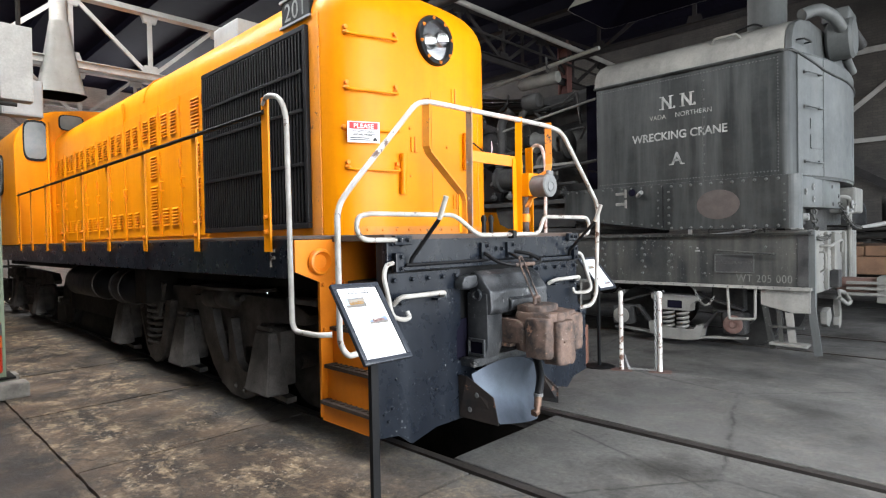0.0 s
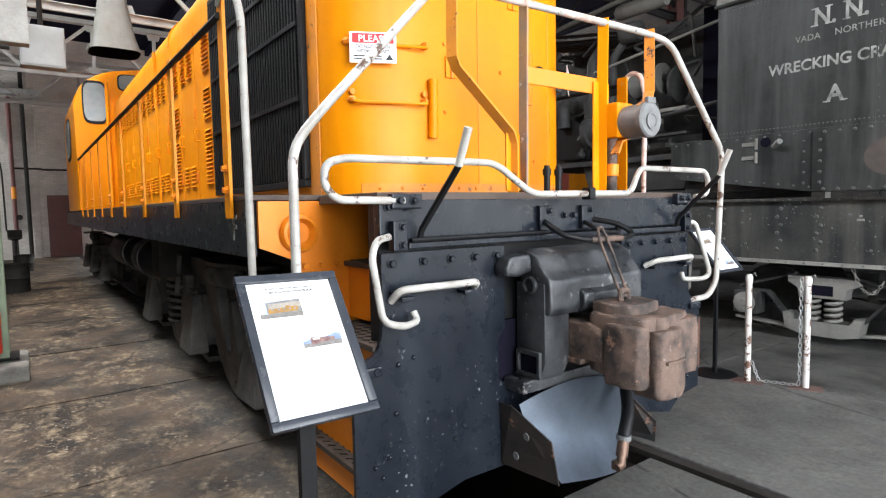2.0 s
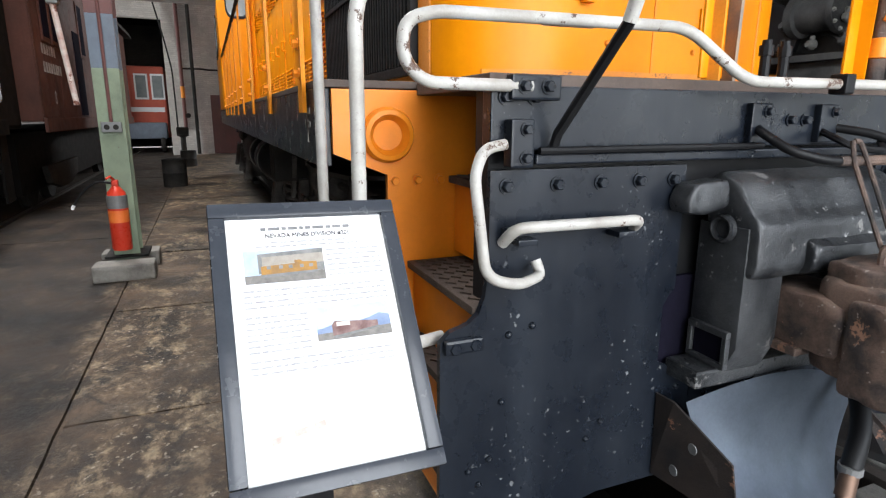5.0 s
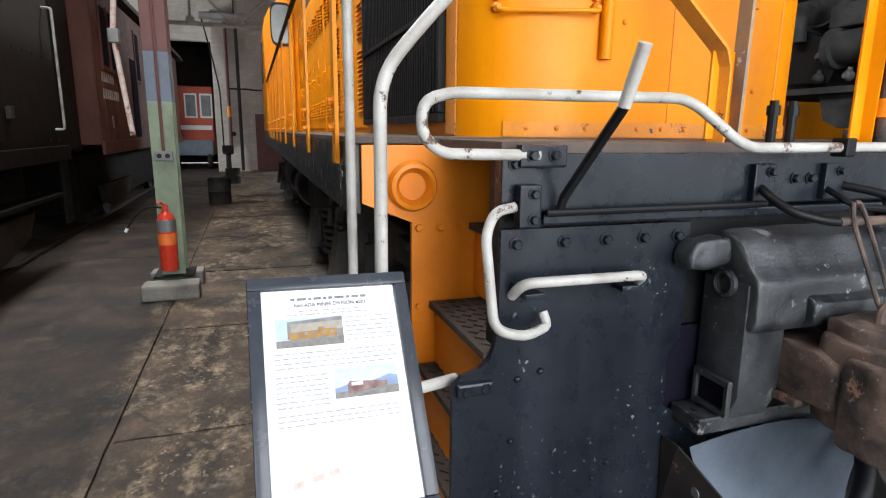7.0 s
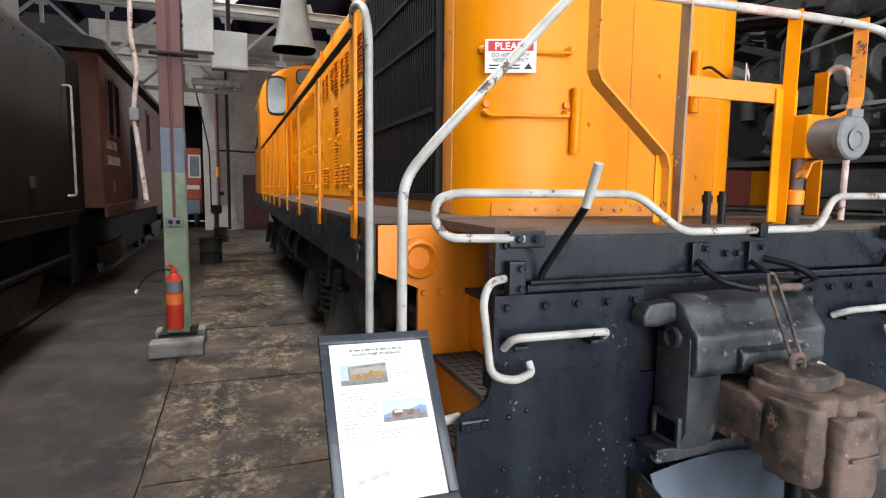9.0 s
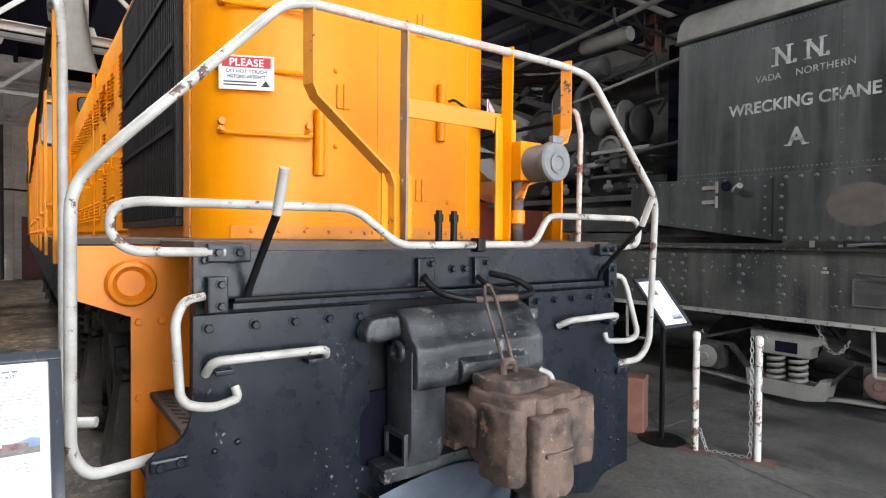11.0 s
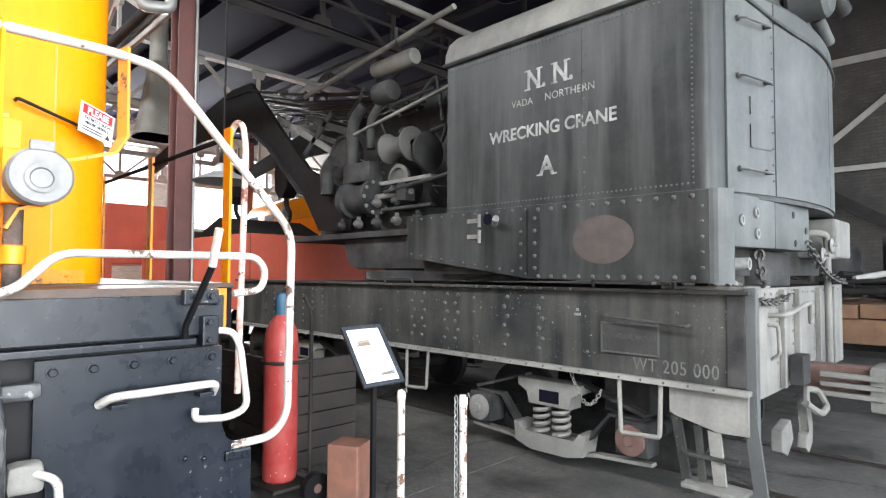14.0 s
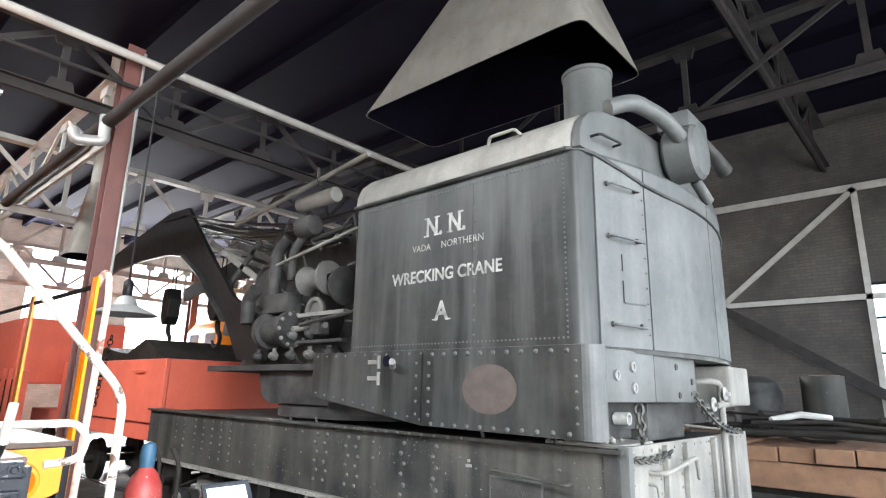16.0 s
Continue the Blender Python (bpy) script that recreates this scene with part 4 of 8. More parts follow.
# the other side
st = part("stanchion", flat(bmesh.new(), [(-4.12, 5.73, 1.40), (-4.12, 5.73, 2.78)], 0.10, 0.018, (1, 0, 0)), YELLOW, loco)
part("stanchion", flat(bmesh.new(), [(-5.6, 5.73, 1.62), (-5.6, 5.73, 2.78)], 0.10, 0.018, (1, 0, 0)), CHIPPED, loco)
part("stanchion", flat(bmesh.new(), [(-7.0, 5.73, 1.62), (-7.0, 5.73, 2.78)], 0.10, 0.018, (1, 0, 0)), CHIPPED, loco)
part("corner_handrail", T([(-4.12, 5.74, 2.72), (-4.06, 5.75, 2.81), (-3.95, 5.75, 2.78), (-3.90, 5.75, 2.6), (-3.90, 5.72, 1.05)], 0.021, 12, bend=0.08), REDDISH, loco, "worn white corner handrail pipe", smooth=True)
part("side_rail", T([(-4.12, 5.74, 2.72), (-9.0, 5.74, 2.72)], 0.018, 8), GRIME, loco)

# ---- locomotive front ----
# buffer beam
PX = -3.235
beam = part("buffer_beam", B(PX - 0.06, PX, 2.715, mirror(2.715), 1.505, 1.70, bevel=0.006), BLACK, loco, "black riveted buffer beam")
part("ledge", B(PX - 0.05, PX + 0.03, 2.86, mirror(2.86), 1.462, 1.495, bevel=0.006), BLACK, beam)
part("beam_back", B(PX - 0.16, PX - 0.062, 2.74, mirror(2.74), 0.25, 1.69), DULL, loco)
bm = Studs()
for y in (2.76, 2.86, 3.98, mirror(2.76), mirror(2.86), 4.06, 4.15):
    hexbolt(bm, (PX, y, 1.665 if y < 3 or y > 5 else 1.60), "x", 0.018)
part("beam_bolts", bm, BLACK, beam)
left = [(2.555, 0.26), (2.555, 0.90), (2.59, 0.935), (2.655, 0.955), (2.69, 0.985), (2.71, 1.04), (2.72, 1.12), (2.72, 1.445), (3.50, 1.445), (3.50, 0.985), (3.475, 0.96), (3.45, 0.92), (3.45, 0.70), (3.50, 0.672), (3.62, 0.665), (3.62, 0.20), (3.2, 0.20), (2.93, 0.135), (2.80, 0.23)]
for s in (0, 1):
    poly = left if not s else [(mirror(y), z) for y, z in left]
    pl = part("pilot_plate", prism(bmesh.new(), poly, "x", PX - 0.03, PX - 0.004), BLACK, loco, "scuffed black pilot plate with bolt heads")
    f = (lambda y: y) if not s else mirror
    bm = Studs()
    for y in (2.775, 2.96, 3.13, 3.29, 3.44):
        hexbolt(bm, (PX - 0.004, f(y), 1.395), "x", 0.019)
    for y, z in ((2.60, 0.885), (2.67, 0.89)):
        hexbolt(bm, (PX - 0.004, f(y), z), "x", 0.021)
    for y, z in ((2.80, 0.90), (2.89, 0.92), (2.78, 0.66), (2.66, 0.42), (2.74, 0.45), (3.55, 0.58), (3.2, 0.5), (3.14, 0.44), (3.56, 0.48), (2.70, 0.36)):
        rivet(bm, (PX - 0.004, f(y), z), "x", 0.014)
    part("plate_bolts", bm, BLACK, pl)
    # push bar on the plate
    bar = part("push_bar", T([(PX + 0.0, f(2.765), 1.215), (PX + 0.07, f(2.775), 1.275), (PX + 0.08, f(3.24), 1.275), (PX + 0.01, f(3.27), 1.235)], 0.019, 10, bend=0.04), WHITE, loco, "white foot bar", smooth=True)
    for y in (2.82, 3.20):
        part("bar_bracket", B(PX - 0.004, PX + 0.07, f(y) - 0.035, f(y) + 0.035, 1.215, 1.235, bevel=0.004), BLACK, bar)
    part("back_strip", flat(bmesh.new(), [(PX + 0.005, f(2.76), 1.25), (PX + 0.005, f(3.28), 1.25)], 0.03, 0.012, (0, 0, 1)), BLACK, bar)
    # uncoupling lever grab
    gr = part("lever_grab", T([(PX + 0.02, f(2.755), 1.525), (PX + 0.03, f(2.68), 1.515), (PX + 0.04, f(2.645), 1.44), (PX + 0.13, f(2.645), 1.145), (PX + 0.14, f(2.75), 1.115), (PX + 0.06, f(2.875), 1.115), (PX + 0.04, f(2.865), 1.16)], 0.0175, 10, bend=0.05), WHITE, loco, "white bent grab handle", smooth=True)
    part("grab_bracket", B(PX - 0.002, PX + 0.05, f(2.80) - 0.04, f(2.80) + 0.04, 1.455, 1.60, bevel=0.008), BLACK, gr)
    bm = Studs()
    for z in (1.485, 1.57):
        hexbolt(bm, (PX + 0.05, f(2.81), z), "x", 0.016)
    part("grab_bracket", bm, BLACK, gr)
    # drop lever with white tip
    lv = part("lever", T([(PX + 0.03, f(2.915), 1.50), (PX + 0.045, f(2.922), 1.555), (-2.895, f(2.925), 1.84)], 0.016, 8), DULL, loco, "black lever with white tip", smooth=True)
    part("tip", T([(-2.895, f(2.925), 1.84), (-2.825, f(2.928), 2.0)], 0.019, 10), WHITE, lv, smooth=True)
    # stepwell
    bm = bmesh.new()
    end = [(2.38, 1.71), (2.38, 1.46), (2.60, 1.37), (2.60, 0.27), (3.25, 0.27), (3.25, 1.71)]
    ep = part("end_plate", prism(bm, [(f(y), z) for y, z in end], "x", -3.975, -3.945), ORANGE, loco, "orange end plate of the stepwell")
    part("fuel_cap", L([(0.105, 0), (0.112, 0.015), (0.10, 0.045), (0.082, 0.05), (0.066, 0.025), (0.06, 0.012), (0, 0.010)], (-3.945, f(2.60), 1.532), "x", 28), ORANGE, ep, "round orange ring boss", smooth=True)
    bm = Studs()
    for y, z in ((2.63, 1.345), (2.73, 1.345), (2.83, 1.345), (2.63, 0.98), (2.70, 0.98)):
        hexbolt(bm, (-3.945, f(y), z), "x", 0.018)
    part("plate_bolts", bm, ORANGE, ep)
    for z, y in ((1.36, 2.87), (1.00, 2.68), (0.70, 2.62), (0.42, 2.57)):
        a, b = sorted((f(y), f(3.2)))
        tr = part("step", B(-3.94, -3.27, a, b, z - 0.03, z, bevel=0.004), TREAD, loco, "rusty grip-plate step tread")
        bm = bmesh.new()
        for i in range(9):
            for j in range(5):
                flat(bm, [(-3.90 + i * 0.068, f(y + 0.025 + j * 0.05), z + 0.003), (-3.87 + i * 0.068, f(y + 0.055 + j * 0.05), z + 0.003)], 0.008, 0.008, (0, 0, 1))
        tagged(part("grip_pattern", bm, TREAD, tr), kind="stuff")
        a, b = sorted((f(y + 0.03), f(y + 0.042)))
        part("riser", B(-3.94, -3.275, a, b, z - (0.33 if z > 0.5 else 0.17), z - 0.032), ORANGE, loco)
    part("pipe_foot", B(PX - 0.004, PX + 0.02, *sorted((f(2.565), f(2.70))), 0.865, 0.915, bevel=0.01), BLACK, loco)

# front handrail: white pipe with flat stanchions
rail = part("front_handrail", T([(-3.34, 2.60, 0.885), (-3.27, 2.37, 0.89), (-3.285, 2.318, 0.98), (-3.29, 2.322, 1.93), (-3.29, 2.445, 2.08), (-3.30, 3.10, 2.765), (-3.30, 3.22, 2.80), (-3.245, 4.80, 2.80), (-3.19, 5.00, 2.755), (-3.165, 5.66, 2.03), (-3.21, 5.675, 1.05), (-3.23, 5.60, 0.94), (-3.255, 5.38, 0.93)], 0.0215, 12, bend=0.10), WHITE, loco, "white tubular front handrail with worn top", smooth=True)
part("worn_stretch", T([(-3.297, 3.30, 2.8005), (-3.28, 3.80, 2.8005)], 0.0222, 12), REDDISH, rail)
part("worn_stretch", T([(-3.272, 4.02, 2.8005), (-3.255, 4.55, 2.8005)], 0.0222, 12), REDDISH, rail)
GREYED = surface("grey_worn_stanchion", (0.20, 0.16, 0.13), (0.55, 0.26, 0.05), 0.5, stain=0.7, scale=5, grain=0.2, bump=0.1, chips=(0.45, 0.42, 0.40), chip_at=0.64)
for pts, mt in (([(-3.315, 3.225, 2.83), (-3.335, 3.235, 2.45), (-3.335, 3.26, 2.40), (-3.33, 3.64, 2.08), (-3.335, 3.665, 2.02), (-3.335, 3.665, 1.72)], CHIPPED),
                ([(-3.30, 3.725, 2.83), (-3.325, 3.735, 1.74)], GREYED),
                ([(-3.27, 4.39, 2.83), (-3.29, 4.395, 1.74)], YELLOW),
                ([(-3.245, 4.84, 2.83), (-3.245, 4.845, 2.42), (-3.23, 4.80, 2.34), (-3.22, 4.62, 2.28), (-3.21, 4.55, 2.25)], CHIPPED)):
    o = part("rail_stanchion", flat(bmesh.new(), pts, 0.065, 0.014, (1, 0, 0) if mt is GREYED else (1, 0.35, 0)), mt, rail)
part("cross_plate", B(-3.325, -3.31, 3.74, 4.44, 2.365, 2.465, bevel=0.004), ORANGE, rail)
part("stanchion_plate", B(-3.355, -3.342, 3.62, 3.80, 1.75, 2.08, bevel=0.004), YELLOW, rail)
part("stanchion_plate", B(-3.31, -3.297, 4.33, 4.48, 1.75, 2.44, bevel=0.004), YELLOW, rail)
# jumper socket box
mu = part("jumper_socket", B(-3.29, -3.17, 4.40, 4.56, 2.08, 2.30, bevel=0.01), YELLOW, loco)
part("socket_body", L([(0.10, 0), (0.105, 0.06), (0.095, 0.13), (0.11, 0.135), (0.11, 0.165), (0.10, 0.175), (0, 0.176)], (-3.17, 4.50, 2.175), "x", 24), ALU, mu, "dull aluminium socket with hinged cap", smooth=True)
bm = lathe(bmesh.new(), [(0.05, 0.176), (0.055, 0.184), (0.04, 0.186), (0.035, 0.180)], (-3.17, 4.50, 2.165), "x", 20)
box(bm, -3.02, -2.99, 4.46, 4.54, 2.27, 2.31, bevel=0.006)
part("cap_hinge", bm, ALU, mu)
cd = part("conduit", T([(-3.25, 4.455, 2.085), (-3.255, 4.455, 1.739)], 0.034, 14), RUST, loco, "rusty brown conduit pipe", smooth=True)
part("conduit_collar", L([(0.035, 0), (0.045, 0.004), (0.045, 0.075), (0.035, 0.08)], (-3.254, 4.455, 1.84), "z", 14), ORANGE, cd, "orange pipe collar", smooth=True)
part("socket_bracket", flat(bmesh.new(), [(-3.20, 4.42, 1.98), (-3.20, 4.46, 2.06), (-3.18, 4.58, 2.10)], 0.06, 0.012, (1, 0, 0)), CHIPPED, mu)
# white loop bar over the beam
lb = part("gate_bar", T([(-3.20, 2.83, 1.695), (-3.23, 2.50, 1.70), (-3.225, 2.435, 1.76), (-3.22, 2.44, 1.86), (-3.20, 2.52, 1.885), (-3.17, 3.38, 1.888), (-3.09, 3.57, 1.722), (-3.09, 4.43, 1.728), (-3.14, 4.59, 1.89), (-3.20, 5.47, 1.895), (-3.20, 5.53, 1.83), (-3.20, 5.51, 1.72), (-3.21, 5.36, 1.705)], 0.0185, 12, bend=0.07), WHITE, loco, "white bent safety bar over the beam", smooth=True)
part("worn_stretch", T([(-3.198, 2.86, 1.8865), (-3.193, 3.03, 1.887)], 0.0195, 12), REDDISH, lb)
part("worn_stretch", T([(-3.16, 4.78, 1.8915), (-3.195, 5.40, 1.895)], 0.0192, 12), REDDISH, lb)
part("clamp", B(-3.125, -3.06, 4.01, 4.06, 1.69, 1.76, bevel=0.008), DULL, lb)
bm = Studs()
for y in (2.80, 2.88, mirror(2.80), mirror(2.88)):
    hexbolt(bm, (PX + 0.045, y, 1.695), "x", 0.017)
part("clamp_bolts", bm, BLACK, lb)
for y in (2.76, mirror(2.93)):
    part("bar_clamp", B(PX, PX + 0.045, y, y + 0.17, 1.655, 1.73, bevel=0.008), BLACK, lb)
for y in (4.011, 4.114):
    part("upright_bolt", L([(0.02, 0), (0.02, 0.11), (0.027, 0.11), (0.027, 0.15), (0.018, 0.15), (0.018, 0.17)], (-3.40, y, 1.738), "z", 10), DULL, loco)

# coupler housing, a heavy casting
hs = part("coupler_housing", casting(prism(bmesh.new(), [(PX, 1.40), (PX + 0.04, 1.425), (PX + 0.13, 1.39), (PX + 0.19, 1.30), (PX + 0.235, 1.25), (PX + 0.24, 1.10), (PX + 0.22, 1.06), (PX, 1.06)], "y", 3.61, 4.42, bevel=0.018), 0.03, 1, 0.004), CAST, loco, "heavy black cast coupler housing", smooth=True)
part("flange", casting(prism(bmesh.new(), [(3.42, 1.33), (3.45, 1.385), (3.60, 1.40), (3.62, 1.30), (3.50, 1.275), (3.43, 1.285)], "x", PX - 0.002, PX + 0.10, bevel=0.015), 0.03, 1, 0.004), CAST, hs, smooth=True)
part("flange", casting(B(PX - 0.002, PX + 0.06, 4.40, 4.56, 1.30, 1.37, bevel=0.02), 0.03, 1, 0.004), CAST, hs, smooth=True)
for y0, y1 in ((3.60, 3.80), (4.30, 4.43)):
    part("leg", prism(bmesh.new(), [(PX - 0.02, 1.24), (PX + 0.20, 1.24), (PX + 0.205, 0.80), (PX + 0.16, 0.70), (PX + 0.04, 0.655), (PX - 0.02, 0.70)], "y", y0, y1, bevel=0.02), CAST, hs, smooth=True)
part("front_rib", casting(prism(bmesh.new(), [(PX + 0.19, 1.22), (PX + 0.275, 1.17), (PX + 0.275, 1.09), (PX + 0.20, 1.05)], "y", 3.84, 4.28, bevel=0.014), 0.03, 1, 0.004), CAST, hs, "scraped cast front rib", smooth=True)
part("ring", L([(0.052, 0), (0.052, 0.018), (0.042, 0.024), (0.034, 0.02), (0.033, 0.002)], (PX + 0.10, 3.60, 1.225), "-y", 20), CAST, hs, smooth=True)
# black disc paints the shade inside the bore
part("ring_bore", L([(0.034, 0.001), (0, 0.002)], (PX + 0.10, 3.60, 1.225), "-y", 16), NEAR_BLACK, hs)
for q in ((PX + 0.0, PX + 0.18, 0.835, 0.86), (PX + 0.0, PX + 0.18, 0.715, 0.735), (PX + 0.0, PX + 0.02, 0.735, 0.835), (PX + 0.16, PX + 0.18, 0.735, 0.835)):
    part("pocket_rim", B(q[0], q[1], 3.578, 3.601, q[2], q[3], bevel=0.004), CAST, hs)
# black sheets paint the shade of the pocket and the opening beside it
part("pocket", B(PX + 0.02, PX + 0.16, 3.594, 3.5985, 0.735, 0.835), NEAR_BLACK, hs)
part("draft_pocket", B(PX - 0.058, PX - 0.035, 3.40, 3.64, 0.64, 1.02), NEAR_BLACK, loco, "black sheet painting the shade of an opening beside the coupler housing")
part("carrier", B(PX - 0.02, PX + 0.14, 3.50, 4.52, 0.635, 0.705, bevel=0.012), CAST, loco, "black coupler carrier beam")
part("pilot_plate", B(PX - 0.035, PX - 0.006, 3.625, mirror(3.625), 0.22, 0.60), BLACK, loco)
# coupler
cp = part("coupler", casting(prism(bmesh.new(), [(PX - 0.05, 0.82), (PX + 0.42, 0.81), (PX + 0.42, 1.0), (PX + 0.30, 1.02), (PX - 0.05, 1.0)], "y", 3.80, 4.08, bevel=0.02), 0.03, 1, 0.008), RUST, loco, "rusty brown knuckle coupler", smooth=True)
part("head", casting(prism(bmesh.new(), [(-2.95, 3.86), (-2.88, 3.82), (-2.70, 3.81), (-2.585, 3.84), (-2.575, 4.16), (-2.585, 4.24), (-2.70, 4.29), (-2.82, 4.26), (-2.95, 4.16)], "z", 0.75, 1.08, bevel=0.016), 0.025, 2, 0.007), RUST, cp, smooth=True)
part("jaw", casting(prism(bmesh.new(), [(-2.80, 3.80), (-2.68, 3.785), (-2.60, 3.80), (-2.575, 3.85), (-2.58, 3.895), (-2.80, 3.92)], "z", 0.715, 1.045, bevel=0.016), 0.025, 2, 0.007), RUST, cp, smooth=True)
part("guard_arm", casting(prism(bmesh.new(), [(-2.74, 4.13), (-2.58, 4.12), (-2.55, 4.20), (-2.55, 4.28), (-2.60, 4.31), (-2.72, 4.30), (-2.78, 4.24)], "z", 0.745, 1.05, bevel=0.014), 0.025, 2, 0.007), RUST, cp, smooth=True)
part("knuckle", casting(prism(bmesh.new(), [(-2.70, 3.90), (-2.55, 3.882), (-2.525, 3.90), (-2.512, 3.98), (-2.515, 4.08), (-2.53, 4.12), (-2.60, 4.135), (-2.70, 4.13)], "z", 0.66, 1.015, bevel=0.016), 0.025, 2, 0.007), RUST, cp, "worn rusty knuckle", smooth=True)
part("knuckle_rib", casting(B(-2.56, -2.502, 3.93, 4.09, 0.845, 0.862, bevel=0.006), 0.03, 1, 0.003), RUST, cp, smooth=True)
part("top_lug", casting(prism(bmesh.new(), [(-2.94, 3.87), (-2.80, 3.85), (-2.70, 3.89), (-2.67, 3.98), (-2.70, 4.14), (-2.82, 4.18), (-2.94, 4.12)], "z", 1.06, 1.135, bevel=0.014), 0.03, 1, 0.006), RUST, cp, smooth=True)
part("knuckle_pin", L([(0.055, 0), (0.056, 0.05), (0.045, 0.066), (0.02, 0.07), (0, 0.068)], (-2.605, 3.985, 1.01), "z", 18), RUST, cp, smooth=True)
part("locklift", T([(-2.82, 3.97, 1.12), (-2.82, 3.965, 1.185), (-2.82, 4.03, 1.195), (-2.82, 4.04, 1.12)], 0.016, 8, bend=0.03), RUST, cp)
part("lower_lug", casting(B(-2.74, -2.60, 3.93, 4.07, 0.655, 0.76, bevel=0.02), 0.03, 1, 0.006), CAST, cp, smooth=True)
part("wear_plate", B(-3.06, -2.94, 3.78, 4.10, 0.785, 0.815, bevel=0.006), RUST, cp)
# bent lift bar and hanging links
lf = part("lift_bar", T([(PX - 0.0, 3.80, 1.575), (PX + 0.10, 3.76, 1.54), (-3.06, 3.78, 1.495), (-3.0, 3.90, 1.462), (-2.985, 4.22, 1.462), (-3.01, 4.36, 1.478), (-3.09, 4.30, 1.545), (PX, 4.20, 1.575)], 0.017, 10, bend=0.06), DULL, loco, "bent black coupler lift bar", smooth=True)
part("rust_sleeve", T([(-2.998, 3.94, 1.462), (-2.986, 4.2, 1.462)], 0.0180, 10), RUST, lf)
part("inner_bend", T([(PX, 4.14, 1.565), (-3.12, 4.10, 1.53), (-3.08, 4.14, 1.50), (-3.06, 4.28, 1.488), (-3.10, 4.31, 1.52)], 0.013, 8, bend=0.04), DULL, lf)
bm = Studs()
for y in (3.80, 4.16):
    part("bar_bracket", B(PX, PX + 0.03, y - 0.05, y + 0.05, 1.515, 1.66, bevel=0.006), BLACK, lf)
    hexbolt(bm, (PX + 0.03, y + 0.025, 1.63), "x", 0.016)
part("bracket_bolts", bm, BLACK, lf)
part("cross_rod", T([(PX + 0.045, 2.86, 1.505), (PX + 0.045, 3.8, 1.508)], 0.012, 8), DULL, loco)
bm = bmesh.new()
tube(bm, rounded([(-3.0, 4.00, 1.53), (-2.975, 3.985, 1.46), (-2.84, 3.985, 1.18), (-2.82, 4.00, 1.155), (-2.82, 4.03, 1.17), (-2.97, 4.05, 1.46), (-2.995, 4.03, 1.53), (-3.0, 4.01, 1.53)], 0.02), 0.0085, 7)
part("lift_link", bm, RUST, loco, "rusty wire lift link")
# small white hose handle by the coupler
part("hose_cock", T([(PX, 4.50, 1.02), (PX + 0.09, 4.54, 1.02), (PX + 0.12, 4.61, 0.985), (PX + 0.11, 4.615, 0.86)], 0.017, 10, bend=0.05), WHITE, loco, "white angle cock handle", smooth=True)
part("angle_cock", casting(B(PX - 0.002, PX + 0.09, 4.45, 4.57, 0.94, 1.06, bevel=0.02), 0.03, 1, 0.006), CRANE_DUST, loco, "dusty pipe fitting", smooth=True)
# ploughshare of bright steel under the coupler
def plough_sheet():
    """A steel sheet dished towards the front: three bowed ribs from left to right, skinned between."""
    ribs = []
    for top, bottom, dish in (((-3.11, 3.48, 0.585), (-2.89, 3.57, 0.20), 0.03), ((-3.05, 4.00, 0.655), (-2.90, 3.97, 0.125), 0.07), ((-3.10, 4.42, 0.46), (-2.97, 4.20, 0.095), 0.03)):
        a, b = Vector(top), Vector(bottom)
        ribs.append([a.lerp(b, k / 12) + Vector((-dish, 0, -dish * 0.6)) * math.sin(math.pi * k / 12) for k in range(13)])
    bm = bmesh.new()
    grid = []
    for i in range(17):
        u = i / 16
        w = ((1 - u) * (1 - 2 * u), 4 * u * (1 - u), u * (2 * u - 1))
        grid.append([bm.verts.new(ribs[0][k] * w[0] + ribs[1][k] * w[1] + ribs[2][k] * w[2]) for k in range(13)])
    for a, b in zip(grid, grid[1:]):
        for k in range(12):
            bm.faces.new((a[k], a[k + 1], b[k + 1], b[k]))
    bmesh.ops.solidify(bm, geom=bm.faces[:], thickness=0.010)
    return bm


def bent_plate(corners, thick):
    bm = bmesh.new()
    f = bm.faces.new([bm.verts.new(p) for p in corners])
    f.normal_update()
    r = bmesh.ops.extrude_face_region(bm, geom=[f])
    bmesh.ops.translate(bm, verts=[v for v in r["geom"] if isinstance(v, bmesh.types.BMVert)], vec=f.normal * thick)
    return bm


pw = part("plough", plough_sheet(), STEEL, loco, "dished bright steel plough sheet", smooth=True)
part("side_flange", bent_plate([(-3.235, 3.462, 0.57), (-3.15, 3.468, 0.57), (-2.94, 3.555, 0.41), (-2.895, 3.562, 0.19), (-3.235, 3.47, 0.22)], 0.010), RUSTY_BLACK, pw, "dark rusty side flange with holes")
part("side_flange", bent_plate([(-3.235, 4.43, 0.50), (-3.12, 4.43, 0.47), (-2.99, 4.57, 0.27), (-2.99, 4.56, 0.14), (-3.235, 4.46, 0.16)], 0.010), RUSTY_BLACK, pw, "dark rusty side flange")
for x, y, z in ((-3.06, 3.495, 0.42), (-3.12, 3.475, 0.30)):
    part("flange_hole", L([(0.022, 0), (0.020, 0.003), (0, 0.003)], (x, y - 0.012, z), "-y", 12), ALU, pw)
hose = part("air_hose", T([(-3.14, 4.34, 0.66), (-3.0, 4.25, 0.60), (-2.86, 4.10, 0.48), (-2.82, 4.0, 0.36)], 0.036, 12, bend=0.08), DULL, loco, "black rubber air hose", smooth=True)
